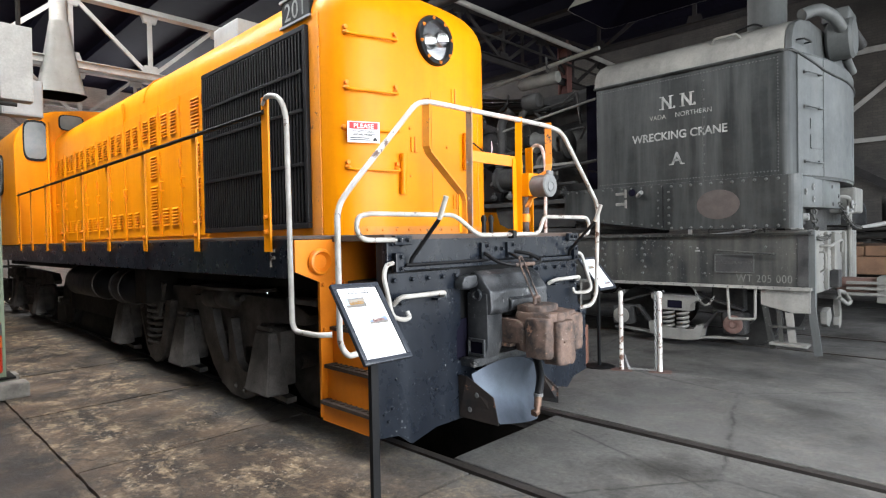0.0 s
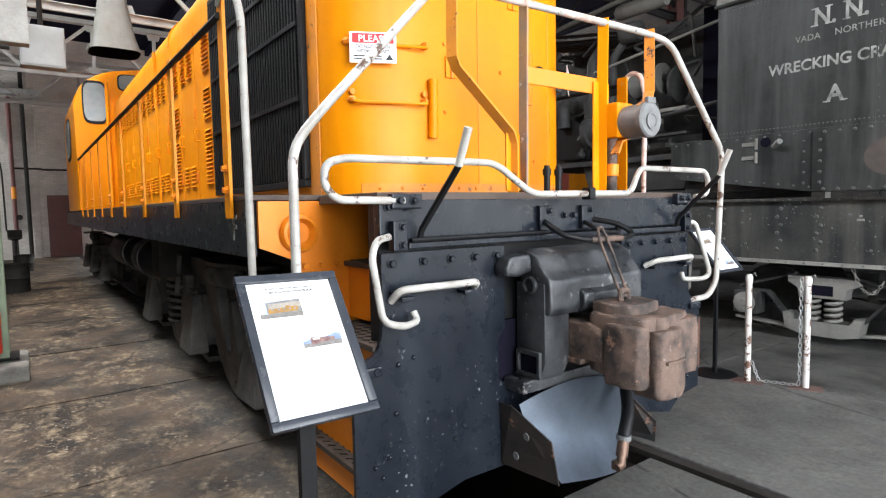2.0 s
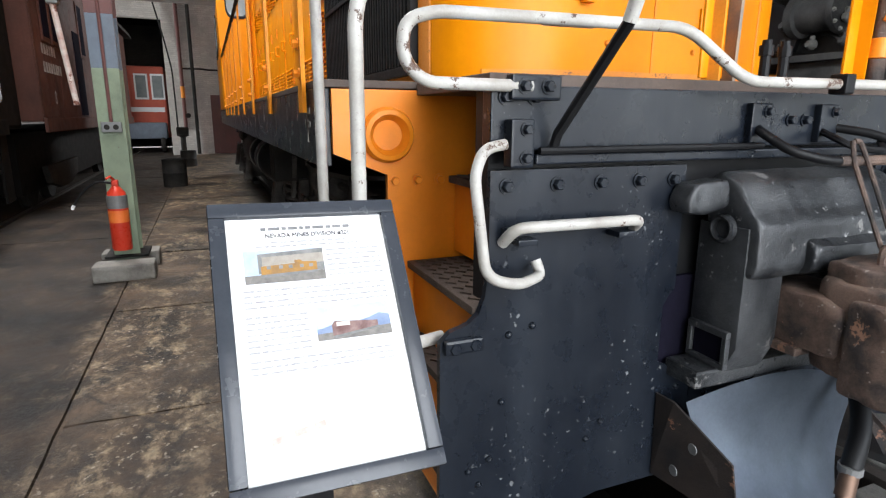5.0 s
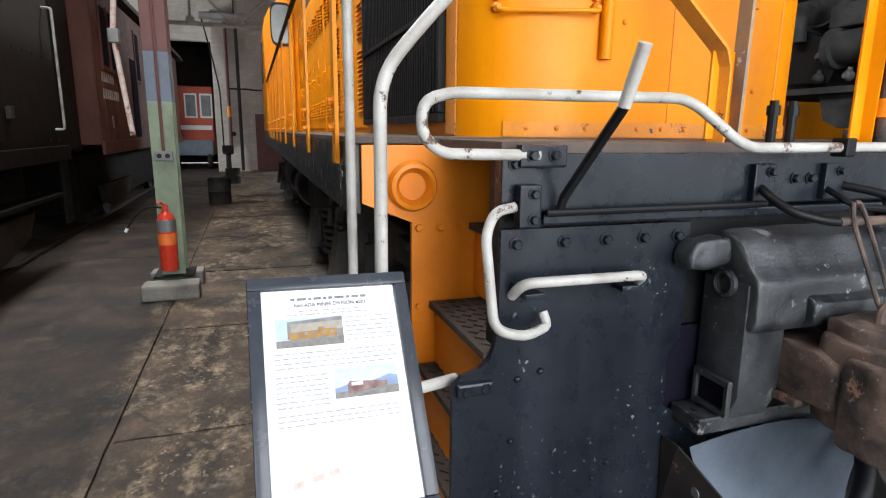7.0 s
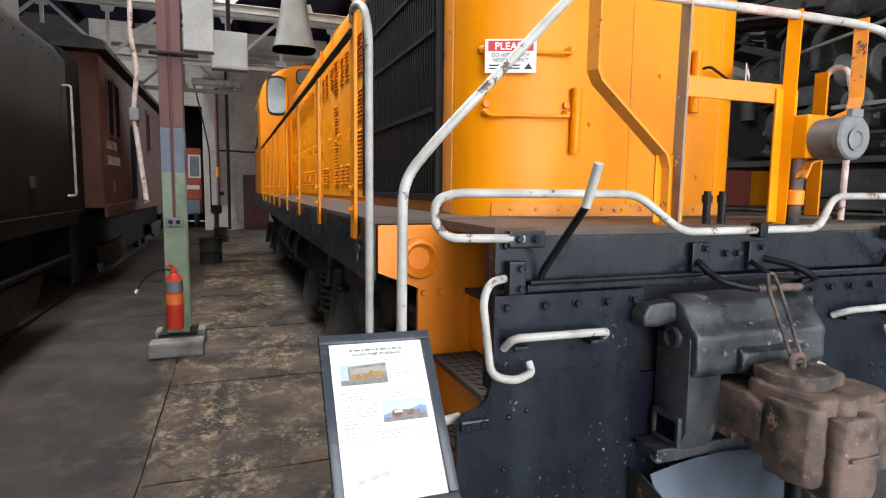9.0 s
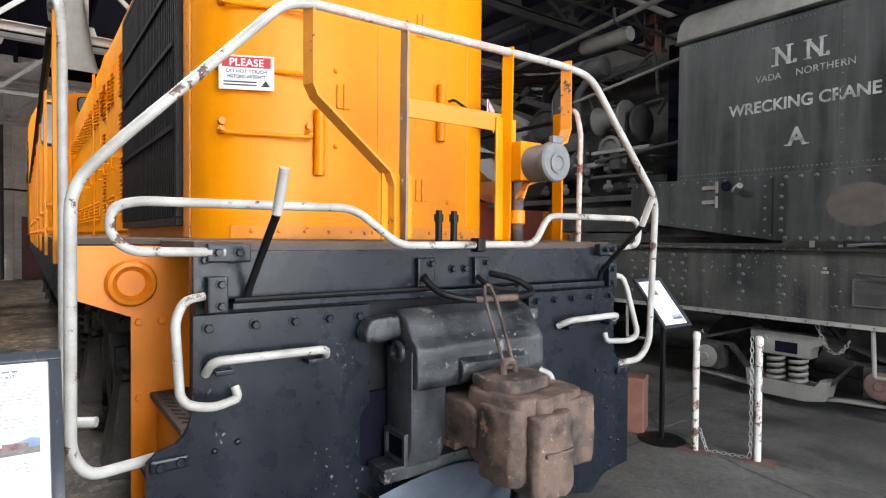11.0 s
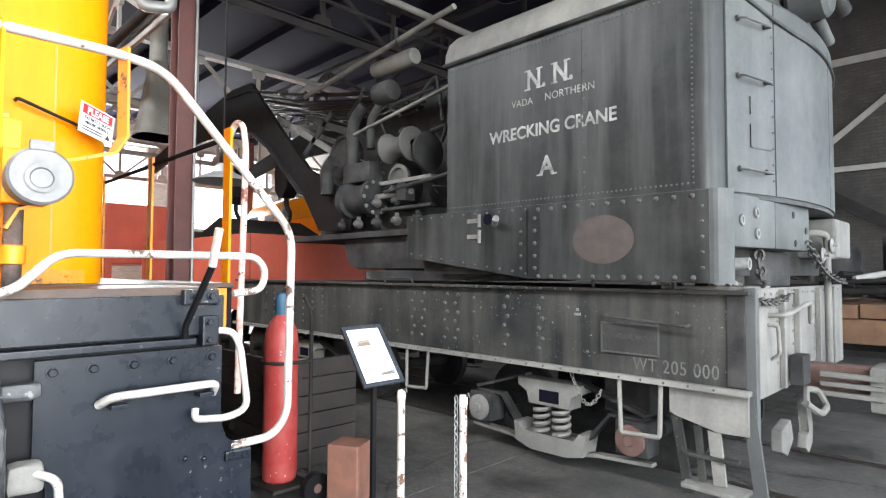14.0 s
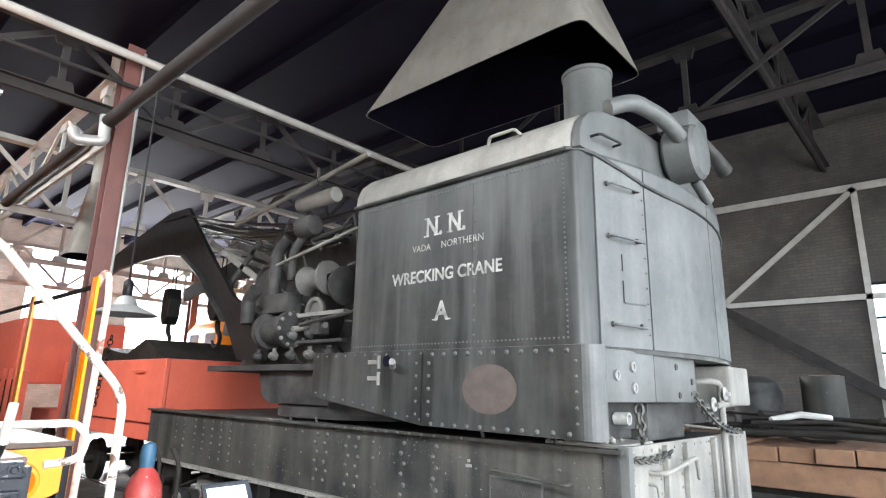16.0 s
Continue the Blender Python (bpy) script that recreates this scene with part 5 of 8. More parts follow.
part("clamp", L([(0.041, 0), (0.041, 0.028)], (-2.823, 4.005, 0.375), "-z", 14), ALU, hose)
bm = tube(bmesh.new(), [(-2.82, 4.0, 0.35), (-2.80, 3.955, 0.27)], 0.033, 12)
tube(bm, [(-2.805, 3.965, 0.30), (-2.785, 3.93, 0.235), (-2.79, 3.90, 0.225)], 0.026, 10)
box(bm, -2.83, -2.78, 3.90, 3.96, 0.205, 0.255, bevel=0.010)
part("glad_hand", bm, BRASS, hose, "tarnished brass hose end", smooth=True)

# ---- trucks, tanks under the frame ----


def wheelset(x, y, r, parent, mt):
    ax = part("wheelset", T([(x, y - 0.95, r), (x, y + 0.95, r)], 0.08, 12), mt, parent, smooth=True)
    for s in (-1, 1):
        part("wheel", L([(0.10, -0.06), (r * 0.55, -0.045), (r * 0.86, -0.06), (r, -0.065), (r, 0.05), (r + 0.03, 0.06), (r + 0.03, 0.08), (r * 0.86, 0.07), (r * 0.55, 0.03), (0.10, 0.06)], (x, y + s * 0.72, r), "y" if s < 0 else "-y", 30), mt, ax, smooth=True)


def flared(bm, x, y, s, z0, z1, wide, narrow, out):
    """A hood that spreads downwards, with a flat middle and two folded cheeks."""
    low = [(x - wide, y, z0), (x - wide * 0.62, y + s * out, z0 - 0.03), (x + wide * 0.62, y + s * out, z0 - 0.03), (x + wide, y, z0)]
    mid = [(x - narrow * 1.2, y, z0 + (z1 - z0) * 0.72), (x - narrow, y + s * out * 0.62, z0 + (z1 - z0) * 0.66), (x + narrow, y + s * out * 0.62, z0 + (z1 - z0) * 0.66), (x + narrow * 1.2, y, z0 + (z1 - z0) * 0.72)]
    top = [(x - narrow, y, z1), (x - narrow * 0.8, y + s * out * 0.45, z1), (x + narrow * 0.8, y + s * out * 0.45, z1), (x + narrow, y, z1)]
    rings = [[bm.verts.new(p) for p in r] for r in (low, mid, top)]
    for a, b in zip(rings, rings[1:]):
        for k in range(4):
            bm.faces.new((a[k], a[(k + 1) % 4], b[(k + 1) % 4], b[k]))
    bm.faces.new(rings[0][::-1])
    bm.faces.new(rings[-1])
    bmesh.ops.bevel(bm, geom=bm.edges[:], offset=0.012, segments=2, affect="EDGES")
    return bm


def loco_truck(x, q):
    """Three-axle cast truck: flared journal boxes, drop equaliser, coil springs. q is 1 or -1, which end faces forward."""
    axles = (2.05, 0.10, -2.15)
    for d in axles:
        wheelset(x + q * d, MID, 0.50, loco, TRUCKM)
    for s in (-1, 1):
        y = MID + s * 1.12

        def outline(pts_, y0, y1, bevel):
            return prism(bmesh.new(), [(x + q * p[0], p[1]) for p in pts_], "y", *sorted((y + s * y0, y + s * y1)), bevel=bevel)
        prof = [(-2.75, 0.98), (-2.6, 1.12), (-1.0, 1.16), (0.6, 1.18), (2.3, 1.14), (2.6, 1.02), (2.5, 0.92), (1.7, 0.90), (1.6, 0.62), (1.2, 0.58), (0.75, 0.92), (-0.3, 0.92), (-0.5, 0.62), (-1.6, 0.62), (-1.8, 0.90), (-2.7, 0.90)]
        fr = part("truck_frame", outline(prof, -0.10, 0.05, 0.02), TRUCKM, loco, "grimy cast truck side frame", smooth=True)
        # drop equaliser sweeping down beside the leading axle
        arm = [(0.30, 1.10), (0.42, 0.92), (0.58, 0.62), (0.76, 0.36), (0.98, 0.18), (1.22, 0.09), (1.50, 0.08), (1.70, 0.15), (1.76, 0.27), (1.68, 0.36), (1.46, 0.37), (1.36, 0.45), (1.30, 0.62), (1.26, 0.90), (1.16, 0.90), (1.17, 0.62), (1.20, 0.47), (1.16, 0.40), (1.06, 0.42), (0.94, 0.60), (0.82, 0.84), (0.76, 1.10)]
        eq = part("equaliser", outline(arm, 0.06, 0.15, 0.014), TRUCKM, fr, smooth=True)
        bm = Studs()
        for px, pz in ((1.32, 0.20), (1.52, 0.18), (1.60, 0.27)):
            rivet(bm, (x + q * px, y + s * 0.15, pz), "-y" if s < 0 else "y", 0.032)
        part("pin_heads", bm, TRUCKM, eq)
        dip = [(-0.42, 0.98), (-0.50, 0.70), (-0.62, 0.36), (-0.78, 0.20), (-1.0, 0.12), (-1.22, 0.18), (-1.36, 0.34), (-1.52, 0.70), (-1.60, 0.98), (-1.44, 0.98), (-1.36, 0.74), (-1.24, 0.44), (-1.1, 0.36), (-0.9, 0.36), (-0.78, 0.44), (-0.66, 0.74), (-0.58, 0.98)]
        part("equaliser", outline(dip, 0.06, 0.15, 0.012), TRUCKM, fr, smooth=True)
        cx = x - q * 1.0
        pts_ = [(cx + 0.115 * math.cos(k * 0.6), y + s * (0.12 + 0.10 * math.sin(k * 0.6)), 0.40 + k * 0.0078) for k in range(68)]
        part("coil_spring", tube(bmesh.new(), pts_, 0.024, 6), TRUCKM, fr, smooth=True)
        part("spring_cap", L([(0.16, 0), (0.16, 0.04), (0.10, 0.07), (0, 0.07)], (cx, y + s * 0.12, 0.92), "z", 18), TRUCKM, fr, smooth=True)
        part("swing_link", flat(bmesh.new(), [(x - q * 0.55, y + s * 0.18, 1.20), (x - q * 0.72, y + s * 0.19, 0.78)], 0.07, 0.04, (1, 0, 0)), TRUCKM, fr)
        for d in axles:
            jb = part("journal_box", B(x + q * d - 0.22, x + q * d + 0.22, *sorted((y + s * 0.0, y + s * 0.16)), 0.34, 0.86, bevel=0.03), TRUCKM, fr, smooth=True)
            part("lid", flared(bmesh.new(), x + q * d, y + s * 0.155, s, 0.30, 0.84, 0.36, 0.17, 0.16), TRUCKM, jb, "dusty flared journal box lid", smooth=True)
            part("lid_hinge", T([(x + q * d - 0.12, y + s * 0.20, 0.87), (x + q * d + 0.12, y + s * 0.20, 0.87)], 0.022, 8), TRUCKM, jb)
            part("tie_bar", flat(bmesh.new(), [(x + q * d - 0.30, y + s * 0.10, 0.26), (x + q * d + 0.30, y + s * 0.10, 0.22)], 0.10, 0.05, (0, 1, 0)), TRUCKM, jb)
        for e in (0.62, 0.98):
            part("brake_cylinder", L([(0.11, 0), (0.12, 0.02), (0.12, 0.26), (0.09, 0.30), (0.03, 0.30), (0.03, 0.42)], (x + q * e, y + s * 0.10, 1.06 + 0.05 * e), "x", 18), TRUCKM, fr, smooth=True)
        part("top_plate", prism(bmesh.new(), [(x + q * 0.35, y - s * 0.08), (x + q * 0.40, y + s * 0.22), (x + q * 1.05, y + s * 0.26), (x + q * 1.75, y + s * 0.14), (x + q * 1.8, y - s * 0.08)], "z", 1.195, 1.225), TRUCKM, fr, "dusty plate over the equaliser")
        part("sand_pipe", T([(x + q * 2.7, y, 1.35), (x + q * 2.72, y, 0.6), (x + q * 2.58, MID + s * 0.76, 0.12)], 0.022, 8, bend=0.1), TRUCKM, fr)
        part("step_bracket", B(min(x + q * 2.45, x + q * 2.95), max(x + q * 2.45, x + q * 2.95), *sorted((y + s * 0.02, y + s * 0.20)), 1.14, 1.19, bevel=0.01), TRUCKM, fr)


loco_truck(-7.1, 1)
loco_truck(-16.9, -1)
for s in (-1, 1):
    y = MID + s * 1.36
    for x0, x1 in ((-9.05, -8.25), (-11.4, -9.45)):
        r = 0.24
        tk = part("air_reservoir", L([(0, 0), (r * 0.5, 0.035), (r * 0.86, 0.10), (r, 0.2), (r, x1 - x0 - 0.2), (r * 0.86, x1 - x0 - 0.10), (r * 0.5, x1 - x0 - 0.035), (0, x1 - x0)], (x0, y, 1.12), "x", 26), DULL, loco, "black dished air reservoir", smooth=True)
        bm = bmesh.new()
        for x in (x0 + 0.22, x1 - 0.22):
            bm = L([(r + 0.001, -0.025), (r + 0.008, -0.025), (r + 0.008, 0.025), (r + 0.001, 0.025)], (x, y, 1.12), "x", 26)
            box(bm, x - 0.025, x + 0.025, y - 0.02, y + 0.02, 1.3, 1.44)
            part("strap", bm, TRUCKM, tk)
part("fuel_tank", B(-13.6, -10.2, MID - 1.0, MID + 1.0, 0.42, 1.24, bevel=0.08), GRIME, loco, smooth=True)
part("battery_box", B(-8.1, -7.7, MID - 1.5, MID - 1.1, 0.95, 1.40, bevel=0.02), GRIME, loco)
part("brake_rigging", flat(flat(bmesh.new(), [(-8.0, 2.7, 1.38), (-8.3, 2.7, 0.75)], 0.06, 0.03, (1, 0, 0)), [(-8.35, 2.72, 0.86), (-8.1, 2.72, 0.40)], 0.22, 0.05, (1, 0, 0)), GRIME, loco)

# ---- grey wrecking crane ----
crane = thing("wrecking_crane", "dusty grey-black steam wrecking crane on riveted underframe", "crane", (-5.5, 10.15, 0))
SY, CMID = 8.42, 10.15


def rear_x(y):
    """Bowed rear of the crane house."""
    return -1.64 - 0.34 * ((y - 10.25) / 1.80) ** 2


# house
plan = [(-4.72, SY + 0.02), (-4.70, SY)] + [(-2.06 + 0.10 * math.sin(radians(a)), SY + 0.10 * (1 - math.cos(radians(a)))) for a in (0, 25, 50, 75)]
plan += [(rear_x(y), y) for y in np.linspace(8.56, 11.94, 16)]
plan += [(-2.06, 12.06), (-4.72, 12.06)]
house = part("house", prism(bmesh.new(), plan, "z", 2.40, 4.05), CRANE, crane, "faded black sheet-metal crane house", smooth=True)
# their paler grey holds dust and painted door light
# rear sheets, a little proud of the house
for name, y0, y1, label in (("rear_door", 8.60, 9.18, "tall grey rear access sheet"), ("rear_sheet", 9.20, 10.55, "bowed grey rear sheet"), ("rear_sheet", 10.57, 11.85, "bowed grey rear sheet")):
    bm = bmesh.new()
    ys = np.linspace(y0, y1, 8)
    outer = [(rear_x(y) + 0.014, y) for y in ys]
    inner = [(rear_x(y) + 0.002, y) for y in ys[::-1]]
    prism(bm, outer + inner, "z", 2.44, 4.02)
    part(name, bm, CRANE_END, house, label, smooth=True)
bm = bmesh.new()
flat(bm, [(rear_x(8.86) + 0.017, 8.86, 2.80), (rear_x(8.86) + 0.017, 8.86, 2.98)], 0.014, 0.008, (0, 1, 0))
flat(bm, [(rear_x(8.86) + 0.017, 8.86, 3.06), (rear_x(8.86) + 0.017, 8.86, 3.20)], 0.014, 0.008, (0, 1, 0))
flat(bm, [(rear_x(8.87) + 0.017, 8.87, 2.80), (rear_x(9.12) + 0.017, 9.12, 2.80)], 0.012, 0.008, (0, 0, 1))
part("panel_strip", bm, CRANE, house)
for z in (2.62, 3.34, 3.79):
    rg = part("ladder_rung", pull(bmesh.new(), (rear_x(8.72) + 0.012, 8.72, z), (rear_x(9.05) + 0.012, 9.05, z - 0.01), (0.065, 0, -0.01), 0.010), CRANE_END, house, "bent grey grab rung")
    for y in (8.72, 9.05):
        part("rung_foot", L([(0.024, 0), (0.022, 0.018), (0, 0.022)], (rear_x(y) + 0.013, y, z), "x", 10), SOOT, rg)
part("rear_rung", pull(bmesh.new(), (-1.93, 8.60, 4.19), (-1.93, 9.02, 4.24), (0.09, 0, 0.0), 0.012), DULL, house)
# roof with rounded eaves
prof = [(SY - 0.012, 4.05), (SY, 4.18), (SY + 0.06, 4.31), (SY + 0.18, 4.42), (SY + 0.40, 4.52), (SY + 0.9, 4.62), (10.24, 4.68)]
prof = prof + [(20.48 - y, z) for y, z in prof[-2::-1]]
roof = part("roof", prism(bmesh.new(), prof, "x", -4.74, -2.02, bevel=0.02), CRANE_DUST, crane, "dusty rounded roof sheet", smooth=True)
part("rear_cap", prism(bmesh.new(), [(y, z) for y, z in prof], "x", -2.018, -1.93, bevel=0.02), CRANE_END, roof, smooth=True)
bm = tube(bmesh.new(), [(-4.74, SY - 0.02, 4.05), (-2.06, SY - 0.02, 4.05)], 0.022, 8)
tube(bm, [(-2.06, SY - 0.02, 4.05), (-1.97, SY + 0.06, 4.05)] + [(rear_x(y) + 0.02, y, 4.05 - 0.20 * min(1, (y - 8.5) / 0.8)) for y in np.linspace(8.6, 11.9, 12)], 0.018, 8)
part("eave_bead", bm, CRANE, roof)
part("roof_lug", T([(-2.95, SY + 0.10, 4.36), (-2.90, SY + 0.06, 4.42), (-2.62, SY + 0.06, 4.42), (-2.57, SY + 0.10, 4.36)], 0.016, 8, bend=0.03), CRANE_DUST, roof)
bm = Studs()
for x in np.arange(-4.66, -2.1, 0.042):
    rivet(bm, (x, SY, 3.97), "-y", 0.009)
    rivet(bm, (x, SY, 2.50), "-y", 0.009)
for z in np.arange(2.5, 4.0, 0.042):
    rivet(bm, (-2.10, SY, z), "-y", 0.009)
for z in np.arange(2.56, 3.9, 0.13):
    rivet(bm, (-3.03, SY, z), "-y", 0.011)
    rivet(bm, (rear_x(9.16) + 0.014, 9.15, z), "x", 0.010)
part("small_rivets", bm, RIVET, house)
part("seam_strip", B(-3.062, -3.05, SY - 0.005, SY + 0.004, 2.45, 3.98), CRANE, house)
# skirt
sk = [(-5.32, 2.45), (-5.32, 1.985), (-3.62, 1.765), (-1.98, 1.745), (-1.98, 2.445)]
skirt = part("skirt", prism(bmesh.new(), sk, "y", SY - 0.022, SY + 0.03, bevel=0.004), CRANE, crane, "faded black riveted skirt plate")
arc = [(math.sin(radians(q)), 1 - math.cos(radians(q))) for q in range(0, 92, 13)]
bm = prism(bmesh.new(), [(-1.98 + 0.13 * u, SY - 0.022 + 0.13 * v) for u, v in arc] + [(-1.995 + 0.12 * u, SY + 0.0 + 0.12 * v) for u, v in arc[::-1]], "z", 1.745, 2.445)
part("corner_plate", bm, CRANE_END, skirt)
part("joint_strip", B(-3.63, -3.615, SY - 0.030, SY - 0.0225, 1.80, 2.42), DULL, skirt)
bm = Studs()
for x in np.arange(-5.24, -3.6, 0.16):
    rivet(bm, (x, SY - 0.022, 2.41), "-y", 0.015)
    rivet(bm, (x, SY - 0.022, 2.03 - (x + 5.32) * 0.13), "-y", 0.015)
for x in np.arange(-3.5, -2.0, 0.14):
    rivet(bm, (x, SY - 0.022, 2.40), "-y", 0.021)
    rivet(bm, (x, SY - 0.022, 1.785), "-y", 0.021)
for z in np.arange(1.86, 2.40, 0.115):
    rivet(bm, (-3.54, SY - 0.022, z), "-y", 0.020)
    rivet(bm, (-3.70, SY - 0.022, z), "-y", 0.016)
    rivet(bm, (-2.03, SY - 0.022, z), "-y", 0.014)
part("skirt_rivets", bm, RIVET, skirt)
part("worn_medallion", prism(bmesh.new(), [(-2.85 + 0.285 * math.cos(a), 2.10 + 0.205 * math.sin(a)) for a in np.linspace(0, 2 * math.pi, 32, endpoint=False)], "y", SY - 0.0245, SY - 0.0222), MEDAL, skirt, "oval rusty brown patch of an old plate")
for z in (2.18, 2.34):
    bm = B(-4.38, -4.22, SY - 0.036, SY - 0.0225, z - 0.022, z + 0.022, bevel=0.004)
    tube(bm, [(-4.21, SY - 0.037, z - 0.065), (-4.21, SY - 0.037, z + 0.065)], 0.018, 8)
    part("hinge", bm, CRANE_DUST, skirt)
# black disc painted as the shade of a hole
part("hole", L([(0.058, 0), (0.058, 0.004), (0, 0.0045)], (-4.11, SY - 0.0225, 2.35), "-y", 16), NEAR_BLACK, skirt)
part("drain_cock", T([(-4.02, SY - 0.02, 2.29), (-3.95, SY - 0.10, 2.32), (-3.90, SY - 0.15, 2.335)], 0.032, 12), LETTER, skirt, "pale worn pipe stub", smooth=True)
# lettering
letters("N. N.", 0.27, (-3.39, SY - 0.002, 3.55), "-y", LETTER, house, 1.05, 0.006, wide=0.80)
letters("VADA", 0.095, (-3.70, SY - 0.002, 3.41), "-y", CRANE_DUST, house, 1.05, 0.0, wide=0.95, label="almost worn away lettering")
letters("NORTHERN", 0.098, (-3.18, SY - 0.002, 3.41), "-y", LETTER, house, 1.05, 0.0, wide=0.95)
letters("WRECKING CRANE", 0.165, (-3.41, SY - 0.002, 3.10), "-y", LETTER, house, 1.0, 0.0035, wide=0.95)
letters("A", 0.25, (-3.42, SY - 0.002, 2.72), "-y", LETTER, house, 1.0, 0.006, wide=0.95)
# slab serifs under the large letters
bm = bmesh.new()
for x in (-3.635, -3.50, -3.335, -3.20):
    box(bm, x - 0.035, x + 0.035, SY - 0.0034, SY - 0.001, 3.546, 3.56)
    box(bm, x - 0.035, x + 0.035, SY - 0.0034, SY - 0.001, 3.725, 3.738)
for x in (-3.50, -3.34):
    box(bm, x - 0.035, x + 0.035, SY - 0.0034, SY - 0.001, 2.717, 2.73)
tagged(part("serif_bars", bm, LETTER, house), kind="stuff")
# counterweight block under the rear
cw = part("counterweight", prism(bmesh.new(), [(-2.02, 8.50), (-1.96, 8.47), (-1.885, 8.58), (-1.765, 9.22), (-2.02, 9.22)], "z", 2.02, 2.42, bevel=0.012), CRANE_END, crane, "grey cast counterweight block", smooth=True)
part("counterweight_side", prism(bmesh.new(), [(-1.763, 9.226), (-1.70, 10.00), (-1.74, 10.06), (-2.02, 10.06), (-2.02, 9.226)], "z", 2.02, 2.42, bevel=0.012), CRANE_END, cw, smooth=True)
for y, z in ((8.72, 2.225), (8.93, 2.295), (8.94, 2.13)):
    part("plug", L([(0.045, 0), (0.042, 0.012), (0.024, 0.012), (0.022, 0.003), (0, 0.002)], (-1.885 + (y - 8.58) * 0.1875, y, z), "x", 14), ALU, cw)
for y, z in ((9.62, 2.32), (9.92, 2.20), (9.66, 2.08)):
    part("plug", L([(0.030, 0), (0.028, 0.008), (0.016, 0.008), (0, 0.002)], (-1.763 + (y - 9.226) * 0.081, y, z), "x", 12), SOOT, cw)
part("jack_pipe", L([(0.050, 0), (0.050, 0.12), (0.030, 0.12), (0.028, 0.07), (0, 0.07)], (-1.99, 8.93, 1.895), "x", 16), LETTER, crane, "pale worn pipe end", smooth=True)
part("rear_bracket", B(-2.3, -2.02, 8.72, 9.3, 1.72, 2.018, bevel=0.02), SOOT, crane)
part("slew_block", B(-2.25, -1.90, 9.36, 10.2, 1.70, 2.015, bevel=0.02), SOOT, crane)
part("swivel_bed", B(-5.2, -2.0, 8.55, 11.8, 1.80, 2.40), SOOT, crane)
# turntable ring and deck
part("turntable", L([(1.5, 0), (1.5, 0.12), (1.25, 0.12), (1.2, 0.2)], (-5.9, CMID, 1.72), "z", 40), SOOT, crane, smooth=True)
part("machinery_deck", B(-8.5, -5.33, 8.75, 11.6, 2.28, 2.36, bevel=0.008), SOOT, crane, "dark machinery deck plate")
part("bed_casting", prism(bmesh.new(), [(-7.2, 2.28), (-7.1, 1.95), (-6.9, 1.86), (-5.4, 1.86), (-5.3, 2.28)], "y", 8.85, 11.5, bevel=0.03), SOOT, crane, smooth=True)
# underframe
FY = 8.575
fr = part("side_girder", B(-9.9, -1.80, FY, FY + 0.03, 0.96, 1.66), FRAME_GREY, crane, "long riveted side girder with pale grime")
part("top_flange", B(-9.9, -1.76, FY - 0.06, FY + 0.12, 1.66, 1.69, bevel=0.004), FRAME_GREY, fr)
part("bottom_flange", prism(bmesh.new(), [(FY - 0.09, 0.935), (FY + 0.12, 0.935), (FY + 0.12, 0.965), (FY - 0.08, 0.975)], "x", -9.9, -1.76), CRANE_DUST, fr, "dust-covered bottom flange")
part("far_girder", B(-9.9, -1.80, 11.72, 11.75, 0.96, 1.66), FRAME_GREY, crane)
part("frame_deck", B(-9.9, -1.78, 8.70, 11.72, 1.60, 1.655), SOOT, crane, "dark frame deck")
part("rubble_tray", B(-2.45, -1.80, 8.62, 9.2, 1.69, 1.72, bevel=0.006), CRANE_DUST, crane)
bm = bmesh.new()
rr = random.Random(3)
for k in range(26):
    x, y, s = rr.uniform(-2.4, -1.85), rr.uniform(8.58, 8.9), rr.uniform(0.015, 0.04)
    m = pose(x, y, 1.725 + s * 0.6, rr.uniform(0, 90), rr.uniform(0, 90), rr.uniform(0, 90))
    r = bmesh.ops.create_icosphere(bm, subdivisions=1, radius=s, matrix=m)
tagged(part("rubble", bm, CRANE_DUST, crane), "pale broken rubble on the frame", kind="stuff")
bm = Studs()
for x in (-5.42, -5.25, -4.88, -4.72, -4.04, -3.62):
    for k in range(6):
        rivet(bm, (x + (0.04 if k % 2 else 0), FY, 1.10 + k * 0.095), "-y", 0.024)
for x in (-8.9, -8.65, -8.3, -8.05, -7.8, -7.55, -7.3):
    for k in range(6):
        rivet(bm, (x, FY, 1.10 + k * 0.095), "-y", 0.021)
for x in np.arange(-7.0, -5.6, 0.33):
    for z in (1.12, 1.35, 1.58):
        rivet(bm, (x, FY, z), "-y", 0.014)
for x, z in ((-4.45, 1.4), (-4.4, 1.15), (-4.45, 1.55), (-3.3, 1.5), (-3.1, 1.12), (-2.3, 1.5)):
    rivet(bm, (x, FY, z), "-y", 0.017)
for x in np.arange(-9.6, -1.9, 0.19):
    rivet(bm, (x, FY - 0.082, 0.956), "-y", 0.011)
part("girder_rivets", bm, RIVET, fr)
bm = Studs()
for x in np.arange(-5.0, -3.2, 0.16):
    rivet(bm, (x, FY - 0.06, 1.675), "-y", 0.018)
part("flange_rivets", bm, FRAME_GREY, fr)
